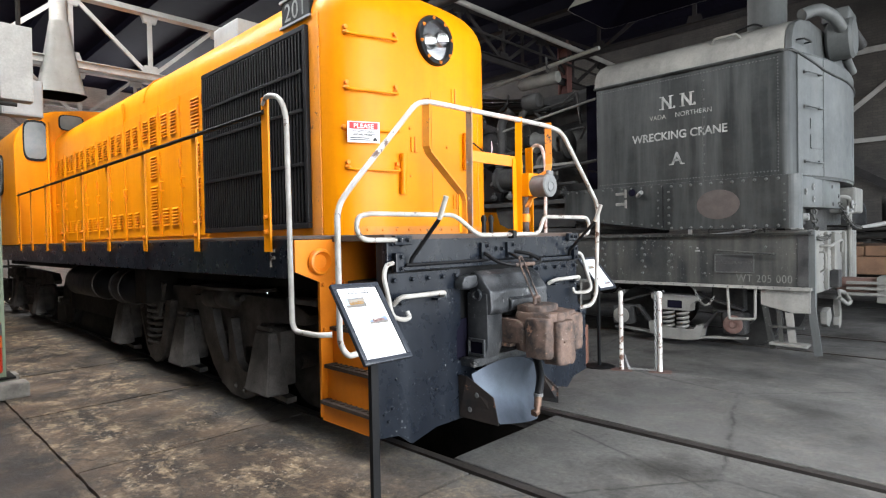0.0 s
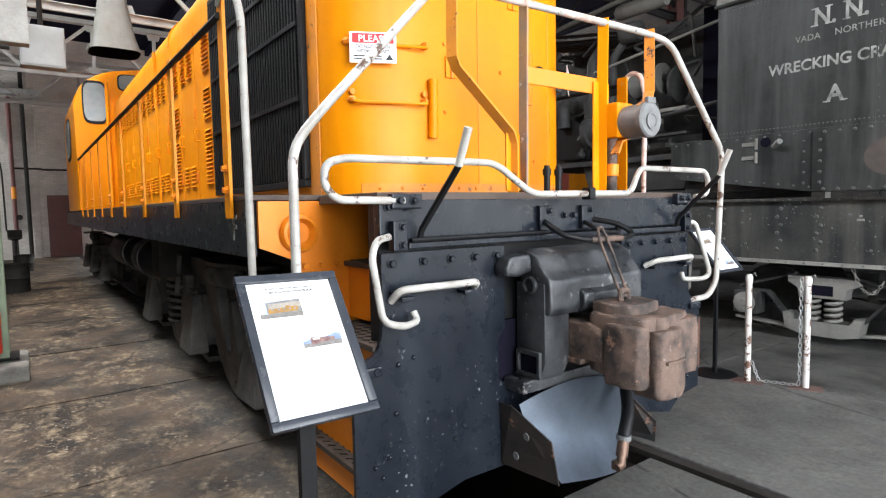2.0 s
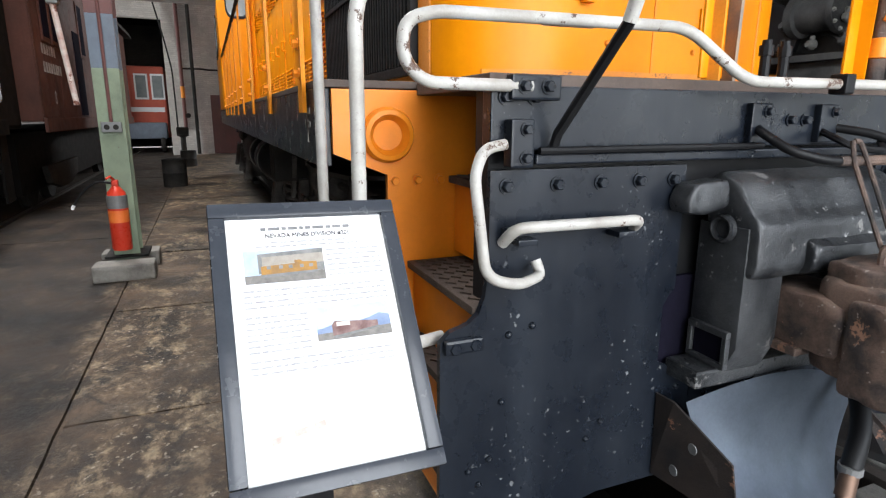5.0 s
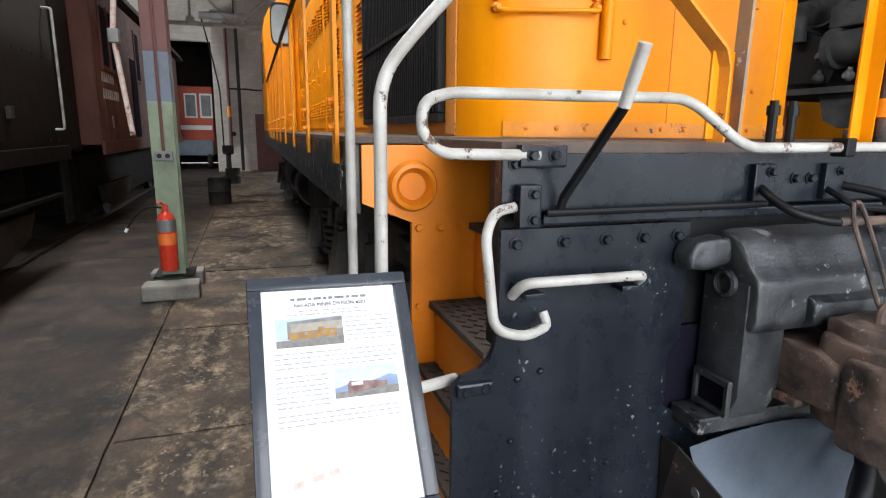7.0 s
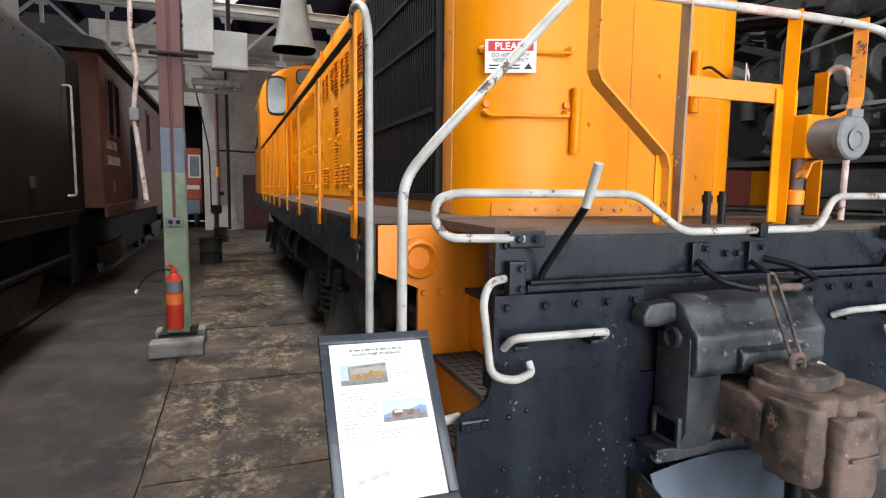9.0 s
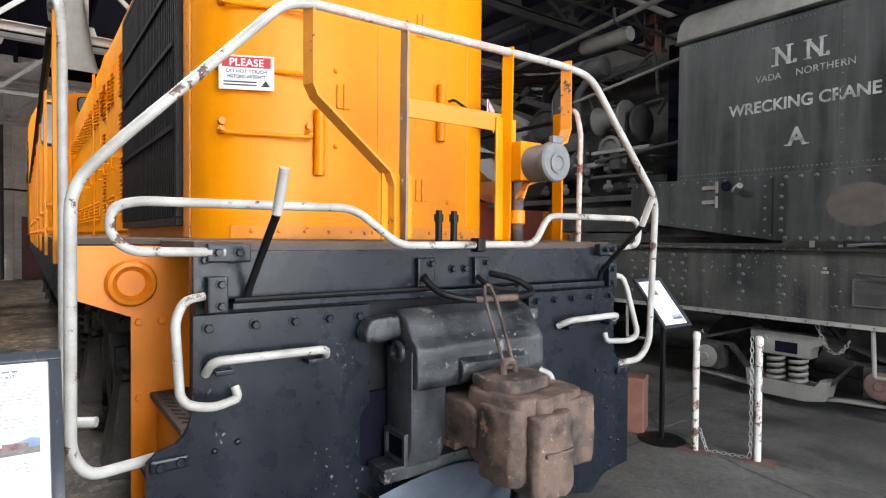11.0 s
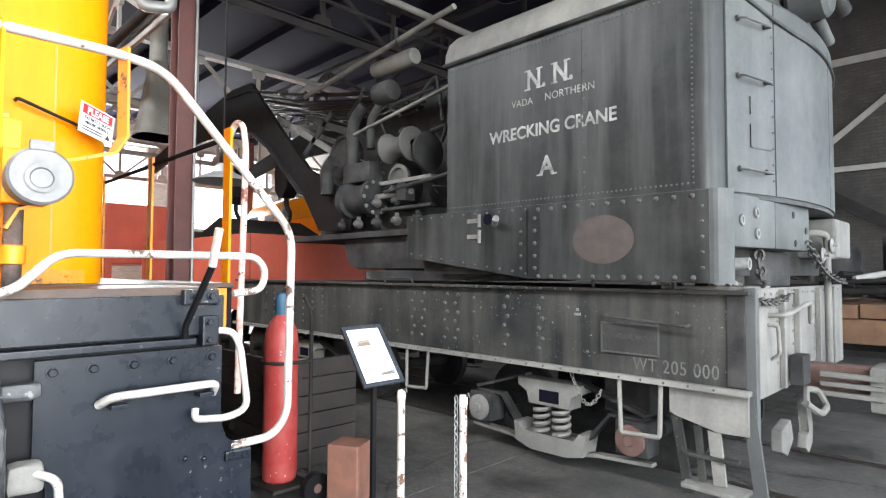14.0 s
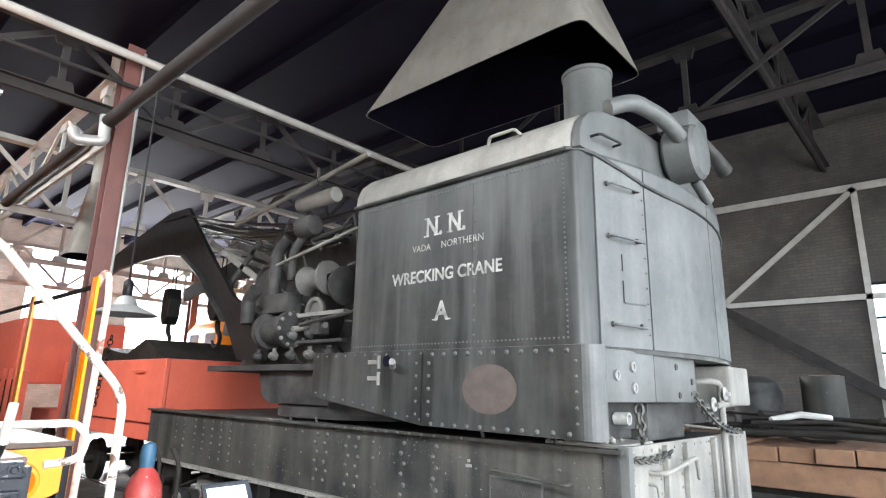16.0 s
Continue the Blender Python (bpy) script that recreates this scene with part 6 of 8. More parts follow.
# maker's plate, rail and markings
mp = part("maker_plate", B(-2.96, -2.44, FY - 0.016, FY - 0.002, 1.14, 1.40, bevel=0.005), SOOT, fr, "black cast maker's plate")
bm = bmesh.new()
for q in ((-2.96, -2.44, 1.385, 1.40), (-2.96, -2.44, 1.14, 1.155), (-2.96, -2.945, 1.16, 1.38), (-2.455, -2.44, 1.16, 1.38)):
    box(bm, q[0], q[1], FY - 0.021, FY - 0.0165, q[2], q[3])
part("plate_rim", bm, RIVET, mp)
letters("INDUSTRIAL WORKS", 0.062, (-2.70, FY - 0.0165, 1.265), "-y", FRAME_GREY, mp, 0.95, 0.0, wide=0.85)
part("grab_rail", pull(bmesh.new(), (-2.90, FY, 1.455), (-2.20, FY, 1.41), (0, -0.09, 0), 0.013, 0.03), FRAME_GREY, fr, smooth=True)
letters("WT 205 000", 0.15, (-2.33, FY - 0.002, 1.02), "-y", FADED_LETTER, fr, 1.12, 0.0, wide=0.80)
bm = bmesh.new()
box(bm, -3.215, -3.185, FY - 0.003, FY - 0.0005, 1.475, 1.50)
box(bm, -3.235, -3.165, FY - 0.003, FY - 0.0005, 1.435, 1.46)
part("stencil_marks", bm, LETTER, fr)
bm = bmesh.new()
tube(bm, rounded([(-3.02, FY - 0.03, 1.70), (-3.02, FY - 0.06, 1.765), (-2.30, FY - 0.06, 1.765), (-2.30, FY - 0.03, 1.70)], 0.03), 0.016, 8)
part("top_rail", bm, FRAME_GREY, fr)
part("top_rail", tube(bmesh.new(), rounded([(-5.9, FY - 0.02, 1.70), (-5.9, FY - 0.03, 1.75), (-5.4, FY - 0.03, 1.75), (-5.4, FY - 0.02, 1.70)], 0.03), 0.014, 8), FRAME_GREY, fr)
# end post and rear plate
part("corner_post", B(-1.93, -1.80, FY - 0.012, FY + 0.10, 0.98, 1.655, bevel=0.01), SOOT, crane)
EX = -1.765
end = part("end_plate", prism(bmesh.new(), [(8.62, 0.88), (8.62, 1.705), (11.68, 1.705), (11.68, 0.88)], "x", EX - 0.03, EX), CRANE_DUST, crane, "dusty riveted rear end plate")
part("end_angle", B(EX - 0.05, EX + 0.035, 8.575, 8.655, 0.62, 1.715, bevel=0.008), CRANE_END, end)
for y in (9.30, 9.75, 10.5, 11.1):
    part("rib", B(EX + 0.002, EX + 0.045, y - 0.03, y + 0.03, 0.90, 1.69, bevel=0.006), CRANE_DUST, end)
bm = Studs()
for z in np.arange(1.0, 1.68, 0.11):
    for y in (8.72, 9.22, 9.38, 9.68, 9.83, 10.42, 10.58):
        rivet(bm, (EX, y, z), "x", 0.014)
for y in np.arange(8.75, 11.6, 0.16):
    rivet(bm, (EX, y, 1.66), "x", 0.013)
part("end_rivets", bm, CRANE_DUST, end)
part("end_box", B(EX + 0.046, EX + 0.15, 9.36, 9.58, 0.92, 1.16, bevel=0.012), SOOT, end)
part("lever", T([(EX, 9.0, 1.5), (EX + 0.12, 9.02, 1.5), (EX + 0.14, 9.65, 1.58), (EX + 0.12, 9.75, 1.40)], 0.02, 8, bend=0.05), CRANE_DUST, end)
part("hand_grab", T([(EX, 8.98, 1.42), (EX + 0.07, 8.98, 1.42), (EX + 0.07, 9.02, 1.2), (EX, 9.05, 1.15)], 0.014, 8, bend=0.04), CRANE_DUST, end)
# foot casting at the corner
foot = part("corner_casting", prism(bmesh.new(), [(-2.36, 0.93), (-1.78, 0.93), (-1.78, 0.64), (-2.02, 0.63), (-2.30, 0.72), (-2.36, 0.72)], "y", FY - 0.03, FY + 0.12, bevel=0.012), CRANE_DUST, crane, "dusty cast corner bracket", smooth=True)
part("step_leg", flat(bmesh.new(), [(-2.32, FY, 0.72), (-2.22, FY, 0.13)], 0.07, 0.03, (1, 0, 0)), FRAME_GREY, foot)
part("step_leg", flat(bmesh.new(), [(-1.80, FY + 0.01, 0.95), (-1.70, FY + 0.01, 0.10)], 0.09, 0.03, (1, 0, 0)), CRANE_END, foot)
part("step_leg", flat(bmesh.new(), [(-2.03, FY, 0.64), (-1.99, FY, 0.24)], 0.09, 0.03, (1, 0, 0)), CRANE_DUST, foot)
part("step_leg", flat(bmesh.new(), [(-2.15, FY, 0.66), (-2.12, FY, 0.24)], 0.05, 0.03, (1, 0, 0)), FRAME_GREY, foot)
part("step_tread", B(-2.24, -1.80, FY - 0.12, FY + 0.10, 0.20, 0.235, bevel=0.006), CRANE_DUST, foot)
part("step_tread", B(-2.26, -1.86, FY - 0.04, FY + 0.04, 0.42, 0.45, bevel=0.006), FRAME_GREY, foot)
# stirrup loops
for x in (-2.62, -5.3):
    part("stirrup", T([(x - 0.16, FY - 0.04, 0.96), (x - 0.13, FY - 0.07, 0.50), (x + 0.20, FY - 0.07, 0.52), (x + 0.20, FY - 0.04, 0.96)], 0.019, 8, bend=0.03), CRANE_DUST, crane, "dusty stirrup loop", smooth=True)


def crane_truck(x):
    """Old arch-bar style truck with a coil spring group."""
    for d in (-0.85, 0.85):
        wheelset(x + d, CMID, 0.40, crane, SOOT)
    for s in (-1, 1):
        y = CMID + s * 1.36
        fr_ = part("truck_side", prism(bmesh.new(), [(x - 0.36, 0.78), (x + 0.36, 0.78), (x + 0.36, 0.70), (x + 0.24, 0.66), (x + 0.24, 0.54), (x - 0.24, 0.54), (x - 0.24, 0.66), (x - 0.36, 0.70)], "y", y - 0.10, y + 0.10, bevel=0.012), CRANE_DUST, crane, "dusty truck bolster end", smooth=True)
        # black sheet paints shade in the bolster opening
        part("bolster_window", B(x - 0.10, x + 0.12, *sorted((y + s * 0.101, y + s * 0.106)), 0.575, 0.69), NEAR_BLACK, fr_)
        for dx in (-0.11, 0.11):
            pts_ = [(x + dx + 0.075 * math.cos(k * 0.7), y + 0.075 * math.sin(k * 0.7) + s * 0.04, 0.24 + k * 0.0075) for k in range(40)]
            part("coil_spring", tube(bmesh.new(), pts_, 0.022, 6), CRANE_DUST, fr_, smooth=True)
        part("spring_plank", prism(bmesh.new(), [(x - 0.40, 0.34), (x - 0.33, 0.34), (x - 0.30, 0.26), (x + 0.30, 0.26), (x + 0.33, 0.34), (x + 0.42, 0.34), (x + 0.38, 0.14), (x + 0.2, 0.10), (x - 0.2, 0.10), (x - 0.38, 0.16)], "y", y - 0.12, y + 0.12, bevel=0.012), CRANE_DUST, fr_, smooth=True)
        for e in (-1, 1):
            part("arch_bar", flat(bmesh.new(), [(x + e * 0.95, y, 0.56), (x + e * 0.62, y, 0.56), (x + e * 0.30, y, 0.18)], 0.10, 0.03, (0, 1, 0)), SOOT, fr_)
            part("arch_bar", flat(bmesh.new(), [(x + e * 1.0, y, 0.20), (x + e * 0.5, y, 0.17), (x + e * 0.2, y, 0.12)], 0.09, 0.03, (0, 1, 0)), CRANE_DUST, fr_)
            part("arch_bar", flat(bmesh.new(), [(x + e * 0.95, y, 0.60), (x + e * 0.3, y, 0.80)], 0.10, 0.03, (0, 1, 0)), SOOT, fr_)
            jb = part("journal_box", B(x + e * 0.85 - 0.15, x + e * 0.85 + 0.15, y - 0.12, y + 0.12, 0.26, 0.56, bevel=0.03), SOOT, fr_, smooth=True)
            part("lid", L([(0.13, 0), (0.13, 0.03), (0.10, 0.045), (0.05, 0.045), (0.04, 0.06), (0, 0.06)], (x + e * 0.85, y + s * 0.12, 0.40), "-y" if s < 0 else "y", 20), OXIDE if e > 0 else CRANE_DUST, jb, "rusty round journal cover", smooth=True)
        part("brake_gear", B(x + 0.48, x + 0.92, *sorted((y - s * 0.3, y - s * 0.1)), 0.56, 0.92, bevel=0.02), SOOT, fr_)


crane_truck(-3.60)
crane_truck(-7.95)


def chain(bm, pts, r=0.02, wire=0.006):
    """Oval links along a line, each turned a quarter from the last."""
    pts = [Vector(p) for p in pts]
    for i, (a, b) in enumerate(zip(pts, pts[1:])):
        d = (b - a).normalized()
        side = d.orthogonal().normalized() if abs(d.z) < 0.9 else Vector((1, 0, 0))
        side = (side - d * side.dot(d)).normalized()
        if i % 2:
            side = d.cross(side)
        mid, half = (a + b) / 2, (b - a).length * 0.62
        ring = [mid + d * half * math.cos(t) + side * r * math.sin(t) for t in (2 * math.pi * k / 10 for k in range(10))]
        rings = []
        nrm = d.cross(side)
        for k in range(10):
            t = (ring[(k + 1) % 10] - ring[k - 1]).normalized()
            o = t.cross(nrm)
            rings.append([bm.verts.new(ring[k] + nrm * wire * math.cos(q) + o * wire * math.sin(q)) for q in (0, 1.571, 3.142, 4.712)])
        for k in range(10):
            p, q = rings[k], rings[(k + 1) % 10]
            for j in range(4):
                bm.faces.new((p[j], p[(j + 1) % 4], q[(j + 1) % 4], q[j]))
    return bm


def sag(a, b, drop, n):
    a, b = Vector(a), Vector(b)
    return [a.lerp(b, i / n) - Vector((0, 0, drop * 4 * (i / n) * (1 - i / n))) for i in range(n + 1)]


part("safety_chain", chain(bmesh.new(), sag((-3.25, FY - 0.03, 0.93), (-2.98, FY + 0.02, 0.80), 0.20, 16), 0.016, 0.005), CRANE_DUST, crane, "small hanging chain")
part("safety_chain", chain(bmesh.new(), sag((-1.84, 9.05, 2.0), (-1.78, 8.95, 1.72), 0.05, 6), 0.034, 0.013), FRAME_GREY, crane, "heavy dusty chain at the rear")
part("safety_chain", chain(bmesh.new(), sag((-1.74, 8.70, 1.62), (-1.70, 9.3, 1.64), 0.03, 11), 0.030, 0.011), FRAME_GREY, crane, "heavy dusty chain at the rear")
part("safety_chain", chain(bmesh.new(), sag((-1.70, 9.9, 2.1), (-1.60, 10.9, 1.75), 0.10, 20), 0.032, 0.012), FRAME_GREY, crane, "heavy dusty chain at the rear")
# rear coupler and air pipe
rc = part("rear_coupler", B(EX, EX + 0.55, 10.02, 10.26, 0.78, 1.02, bevel=0.03), OXIDE, crane, "rusty rear knuckle coupler", smooth=True)
part("head", prism(bmesh.new(), [(EX + 0.50, 9.90), (EX + 0.75, 9.86), (EX + 0.92, 9.95), (EX + 0.95, 10.10), (EX + 0.80, 10.15), (EX + 0.88, 10.38), (EX + 0.70, 10.42), (EX + 0.50, 10.30)], "z", 0.68, 1.05, bevel=0.025), CRANE_DUST, rc, smooth=True)
bm = bmesh.new()
for z in (0.80, 0.88, 0.96):
    box(bm, EX + 0.15, EX + 0.60, 9.86, 9.93, z - 0.02, z + 0.02, bevel=0.008)
part("guard_ribs", bm, CRANE_DUST, rc)
part("cut_lever", T([(EX + 0.72, 9.95, 0.70), (EX + 0.74, 9.95, 0.45), (EX + 0.78, 9.97, 0.25)], 0.028, 8), CRANE_DUST, rc)
part("lift_ring", T([(EX + 0.15, 9.40, 0.78), (EX + 0.22, 9.55, 0.68), (EX + 0.22, 9.78, 0.70), (EX + 0.14, 9.85, 0.82), (EX + 0.10, 9.62, 0.86), (EX + 0.15, 9.40, 0.78)], 0.028, 8, bend=0.06), CRANE_DUST, crane)
part("draw_hook", prism(bmesh.new(), [(9.58, 0.74), (9.70, 0.76), (9.80, 0.55), (9.78, 0.38), (9.66, 0.32), (9.56, 0.38), (9.60, 0.48), (9.67, 0.50)], "x", EX + 0.04, EX + 0.11, bevel=0.012), CRANE_DUST, crane)
part("brake_lug", prism(bmesh.new(), [(9.0, 0.62), (9.25, 0.66), (9.32, 0.50), (9.15, 0.40), (9.0, 0.46)], "x", EX, EX + 0.08, bevel=0.012), CRANE_DUST, crane)
part("air_pipe", T([(EX + 0.06, 10.72, 0.86), (EX + 0.06, 10.72, 2.20), (EX + 0.02, 10.55, 2.22), (EX - 0.2, 10.5, 2.2)], 0.032, 10, bend=0.06), CRANE_DUST, crane, "vertical pale pipe with valves", smooth=True)
vb = part("valve", T([(EX + 0.06, 10.3, 1.98), (EX + 0.06, 11.1, 2.0)], 0.03, 10), CRANE_DUST, crane, smooth=True)
for y, z in ((10.35, 2.0), (10.72, 2.10)):
    part("hand_wheel", L([(0.06, -0.01), (0.07, 0.0), (0.06, 0.012), (0.02, 0.012), (0.02, 0.05)], (EX + 0.10, y, z), "x", 14), LETTER, vb, smooth=True)
part("rear_tank", B(-2.1, -1.66, 10.9, 11.6, 1.98, 2.38, bevel=0.03), CRANE_DUST, crane)

# chimney, rear exhaust casing
st = part("chimney", L([(0.27, 0), (0.27, 0.95), (0.285, 0.96), (0.285, 1.0), (0.25, 1.0), (0.245, 0.5)], (-2.62, 9.95, 4.62), "z", 30), CRANE_END, crane, "short grey smoke stack", smooth=True)
part("stack_rail", T([(-3.0, 9.62, 4.64), (-2.98, 9.62, 4.82), (-2.70, 9.60, 4.86), (-2.60, 9.62, 4.80)], 0.016, 8, bend=0.05), DULL, st)
part("exhaust_elbow", T([(-1.95, 9.0, 4.62), (-1.80, 9.20, 4.72), (-1.72, 9.75, 4.74), (-1.68, 10.15, 4.62)], 0.08, 16, bend=0.25), CRANE_END, crane, "fat grey exhaust elbow", smooth=True)
dy = part("exhaust_drum", L([(0.0, -0.02), (0.26, 0.0), (0.30, 0.04), (0.30, 0.30), (0.26, 0.34), (0, 0.36)], (-1.90, 10.35, 4.55), "x", 26), CRANE_END, crane, "grey round exhaust casing", smooth=True)
part("drum_top", B(-1.95, -1.60, 10.15, 10.75, 4.78, 4.98, bevel=0.05), CRANE_END, dy, smooth=True)
part("drum_lug", T([(-1.75, 10.9, 4.95), (-1.70, 11.3, 4.82), (-1.68, 11.55, 4.72)], 0.06, 12, r2=0.10), SOOT, dy, smooth=True)
part("drum_foot", T([(-1.7, 10.5, 4.3), (-1.66, 10.75, 4.12)], 0.06, 10), CRANE_END, dy, smooth=True)

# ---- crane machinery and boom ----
# black block painting the shade behind the machinery
part("back_wall", B(-5.4, -4.75, 9.3, 11.8, 2.38, 4.4), NEAR_BLACK, crane)
part("boiler_front", L([(0.9, 0), (0.92, 0.3), (0.92, 1.4)], (-6.2, 10.4, 3.3), "x", 30), SOOT, crane, smooth=True)
hn = part("horn", L([(0.195, 0), (0.20, 0.02), (0.165, 0.07), (0.135, 0.16), (0.13, 0.28), (0.145, 0.36), (0.19, 0.43), (0.225, 0.46), (0.22, 0.49), (0.06, 0.49), (0.06, 0.30), (0.09, 0.20), (0.12, 0.10), (0.18, 0.005)], (-6.22, 8.86, 3.44), "x", 30), SPOOL, crane, "pale flared drum spool", smooth=True)
part("spool_web", L([(0.06, 0), (0.055, 0.1), (0, 0.1)], (-6.05, 8.86, 3.44), "x", 14), NEAR_BLACK, hn)
part("spool_back", L([(0.24, 0), (0.25, 0.05), (0.2, 0.06)], (-5.62, 8.98, 3.34), "x", 24), SOOT, crane, smooth=True)
part("vent_ring", L([(0.19, 0), (0.20, 0.05), (0.15, 0.06), (0.14, 0.02), (0, 0.02)], (-6.02, 8.90, 3.02), "-y", 24), SPOOL, crane, "round grey vent ring", smooth=True)
cy = part("engine_cylinder", L([(0, 0), (0.24, 0.01), (0.25, 0.05), (0.25, 0.08), (0.20, 0.10), (0.20, 0.5), (0.25, 0.52), (0.25, 0.62)], (-6.45, 8.85, 2.82), "-x", 26), SOOT, crane, "dark steam engine cylinder", smooth=True)
bm = Studs()
for k in range(10):
    a = k * math.pi / 5
    hexbolt(bm, (-6.46, 8.85 + 0.21 * math.cos(a), 2.82 + 0.21 * math.sin(a)), "x", 0.02)
part("cover_nuts", bm, CRANE_DUST, cy)
part("piston_rod", T([(-6.45, 8.85, 2.82), (-5.75, 8.85, 2.84)], 0.04, 12), CRANE_DUST, cy, smooth=True)
part("crosshead", B(-5.95, -5.78, 8.76, 8.94, 2.72, 2.95, bevel=0.02), SOOT, cy)
part("guide_bar", B(-6.3, -5.35, 8.80, 8.90, 2.96, 3.01, bevel=0.006), CRANE_DUST, cy)
part("guide_bar", B(-6.3, -5.35, 8.80, 8.90, 2.62, 2.66, bevel=0.006), SOOT, cy)
part("valve_chest", B(-7.1, -6.5, 8.75, 9.0, 3.05, 3.32, bevel=0.03), SOOT, crane, smooth=True)
part("gear_wheel", L([(0.10, -0.04), (0.30, -0.03), (0.33, -0.06), (0.36, -0.06), (0.36, 0.06), (0.33, 0.06), (0.30, 0.03), (0.10, 0.04)], (-7.45, 9.05, 3.50), "-y", 32), SOOT, crane, "dark dusty gear wheel", smooth=True)
part("steam_pipe", T([(-7.0, 8.85, 3.20), (-7.0, 8.85, 3.95), (-6.8, 8.9, 4.15)], 0.085, 14, bend=0.12), SOOT, crane, smooth=True)
part("steam_pipe", T([(-7.55, 8.80, 2.95), (-7.58, 8.80, 3.32), (-7.40, 8.80, 3.44)], 0.10, 14, bend=0.12), SOOT, crane, smooth=True)
part("steam_pipe", T([(-6.6, 8.86, 3.5), (-6.62, 8.86, 3.9), (-6.4, 8.9, 4.15), (-6.1, 8.9, 4.2)], 0.06, 12, bend=0.12), SOOT, crane, smooth=True)
part("control_rod", T([(-7.0, 8.82, 3.74), (-4.75, 8.75, 4.02)], 0.022, 8), CRANE_DUST, crane)
part("control_rod", T([(-6.2, 8.78, 2.86), (-4.75, 8.75, 2.98)], 0.028, 8), SOOT, crane)
part("lubricator", L([(0.06, 0), (0.14, 0.05), (0.15, 0.3), (0.13, 0.36), (0.06, 0.38)], (-6.45, 8.82, 4.20), "x", 18), SOOT, crane, "dark oil drum with bright rim", smooth=True)
part("muffler", L([(0.05, 0), (0.05, 0.05), (0.10, 0.06), (0.11, 0.12), (0.11, 0.80), (0.10, 0.86), (0.04, 0.87)], (-6.55, 8.84, 4.55), "x", 20), CRANE_DUST, crane, "pale dusty silencer cylinder", smooth=True)
part("roof_rail", T([(-8.2, 8.80, 4.55), (-4.70, 8.52, 4.75)], 0.034, 10), CRANE_DUST, crane, "pale pipe along the roof line", smooth=True)
part("rail_hanger", T([(-5.78, 8.60, 4.86), (-5.75, 8.58, 4.66), (-5.70, 8.60, 4.62)], 0.02, 8), SOOT, crane)
bm = bmesh.new()
for k in range(16):
    x, z = rr.uniform(-7.3, -5.1), rr.uniform(2.5, 4.2)
    tube(bm, rounded([(x, 8.98, z), (x + rr.uniform(-0.3, 0.5), 8.9, z + rr.uniform(-0.1, 0.2)), (x + rr.uniform(0.1, 0.7), 8.98, z + rr.uniform(-0.4, 0.4))], 0.08), rr.uniform(0.012, 0.03), 7)
tagged(part("pipework", bm, SOOT, crane), "tangle of small sooty pipes", kind="stuff")
for k in range(9):
    x, z = -7.2 + (k % 5) * 0.40, 2.48 + (k // 5) * 0.26
    part("valve_body", lathe(L([(0.05, 0), (0.065, 0.03), (0.05, 0.09), (0.03, 0.12)], (x, 8.86, z), "-y", 10), [(0.03, 0), (0.03, 0.16)], (x, 8.82, z - 0.06), "z", 8), SPOOL if k % 2 else SOOT, crane)
part("frame_cheek", prism(bmesh.new(), [(-8.3, 2.36), (-5.6, 2.36), (-5.9, 2.6), (-7.0, 2.72), (-7.3, 3.4), (-7.8, 3.7), (-8.3, 3.2), (-8.0, 2.7)], "y", 9.15, 9.22, bevel=0.01), SOOT, crane)
part("drum_shaft", L([(0.45, 0), (0.45, 1.6)], (-6.9, 9.3, 3.1), "y", 26), SOOT, crane, smooth=True)
# boom: two plated legs, lattice between, curved head
BOOM = [(-7.1, 2.42), (-7.9, 2.45), (-8.35, 3.02), (-9.4, 3.92), (-10.1, 4.32), (-10.9, 4.46), (-12.2, 4.50), (-13.4, 4.48), (-15.2, 4.20), (-15.2, 4.55), (-13.5, 4.86), (-12.2, 5.10), (-10.95, 5.30), (-10.2, 5.26), (-9.75, 4.82), (-9.0, 4.12), (-8.2, 3.42), (-7.3, 3.0), (-7.0, 2.7)]
boom = part("boom", prism(bmesh.new(), BOOM, "y", 8.88, 8.95), DULL, crane, "black curved plate boom with lattice webs")
part("far_plate", prism(bmesh.new(), BOOM, "y", 11.2, 11.27), DULL, boom)
part("winch_casing", B(-8.2, -5.45, 9.7, 11.4, 2.38, 4.5, bevel=0.1), SOOT, crane, "dark winch casing behind the machinery")
for z0, z1, x0, x1 in ((3.05, 3.93, -8.35, -9.4), (3.93, 4.33, -9.4, -10.1)):
    part("boom_flange", flat(bmesh.new(), [(x0, 8.87, z0), (x1, 8.87, z1)], 0.16, 0.02, (0, 1, 0)), SOOT, boom)
for k in range(5):
    f, g_ = k / 5, (k + 1) / 5
    a = (-7.4 - 2.6 * f, 8.99, 3.02 + 2.05 * f)
    b = (-7.4 - 2.6 * g_, 10.95, 3.02 + 2.05 * g_)
    part("lattice_bar", flat(bmesh.new(), [a, b] if k % 2 else [(a[0], 10.95, a[2]), (b[0], 8.99, b[2])], 0.09, 0.015, (0, 0, 1)), CRANE_DUST, boom)
for a, b in (((-7.1, 9.1, 3.3), (-9.6, 9.1, 4.55)), ((-6.9, 9.1, 3.7), (-8.6, 9.1, 4.35)), ((-7.9, 9.1, 4.3), (-8.9, 9.1, 3.6))):
    part("strut", flat(bmesh.new(), [a, b], 0.10, 0.03, (0, 0, 1)), CRANE_DUST if a[2] < 3.5 else SOOT, boom)
bm = bmesh.new()
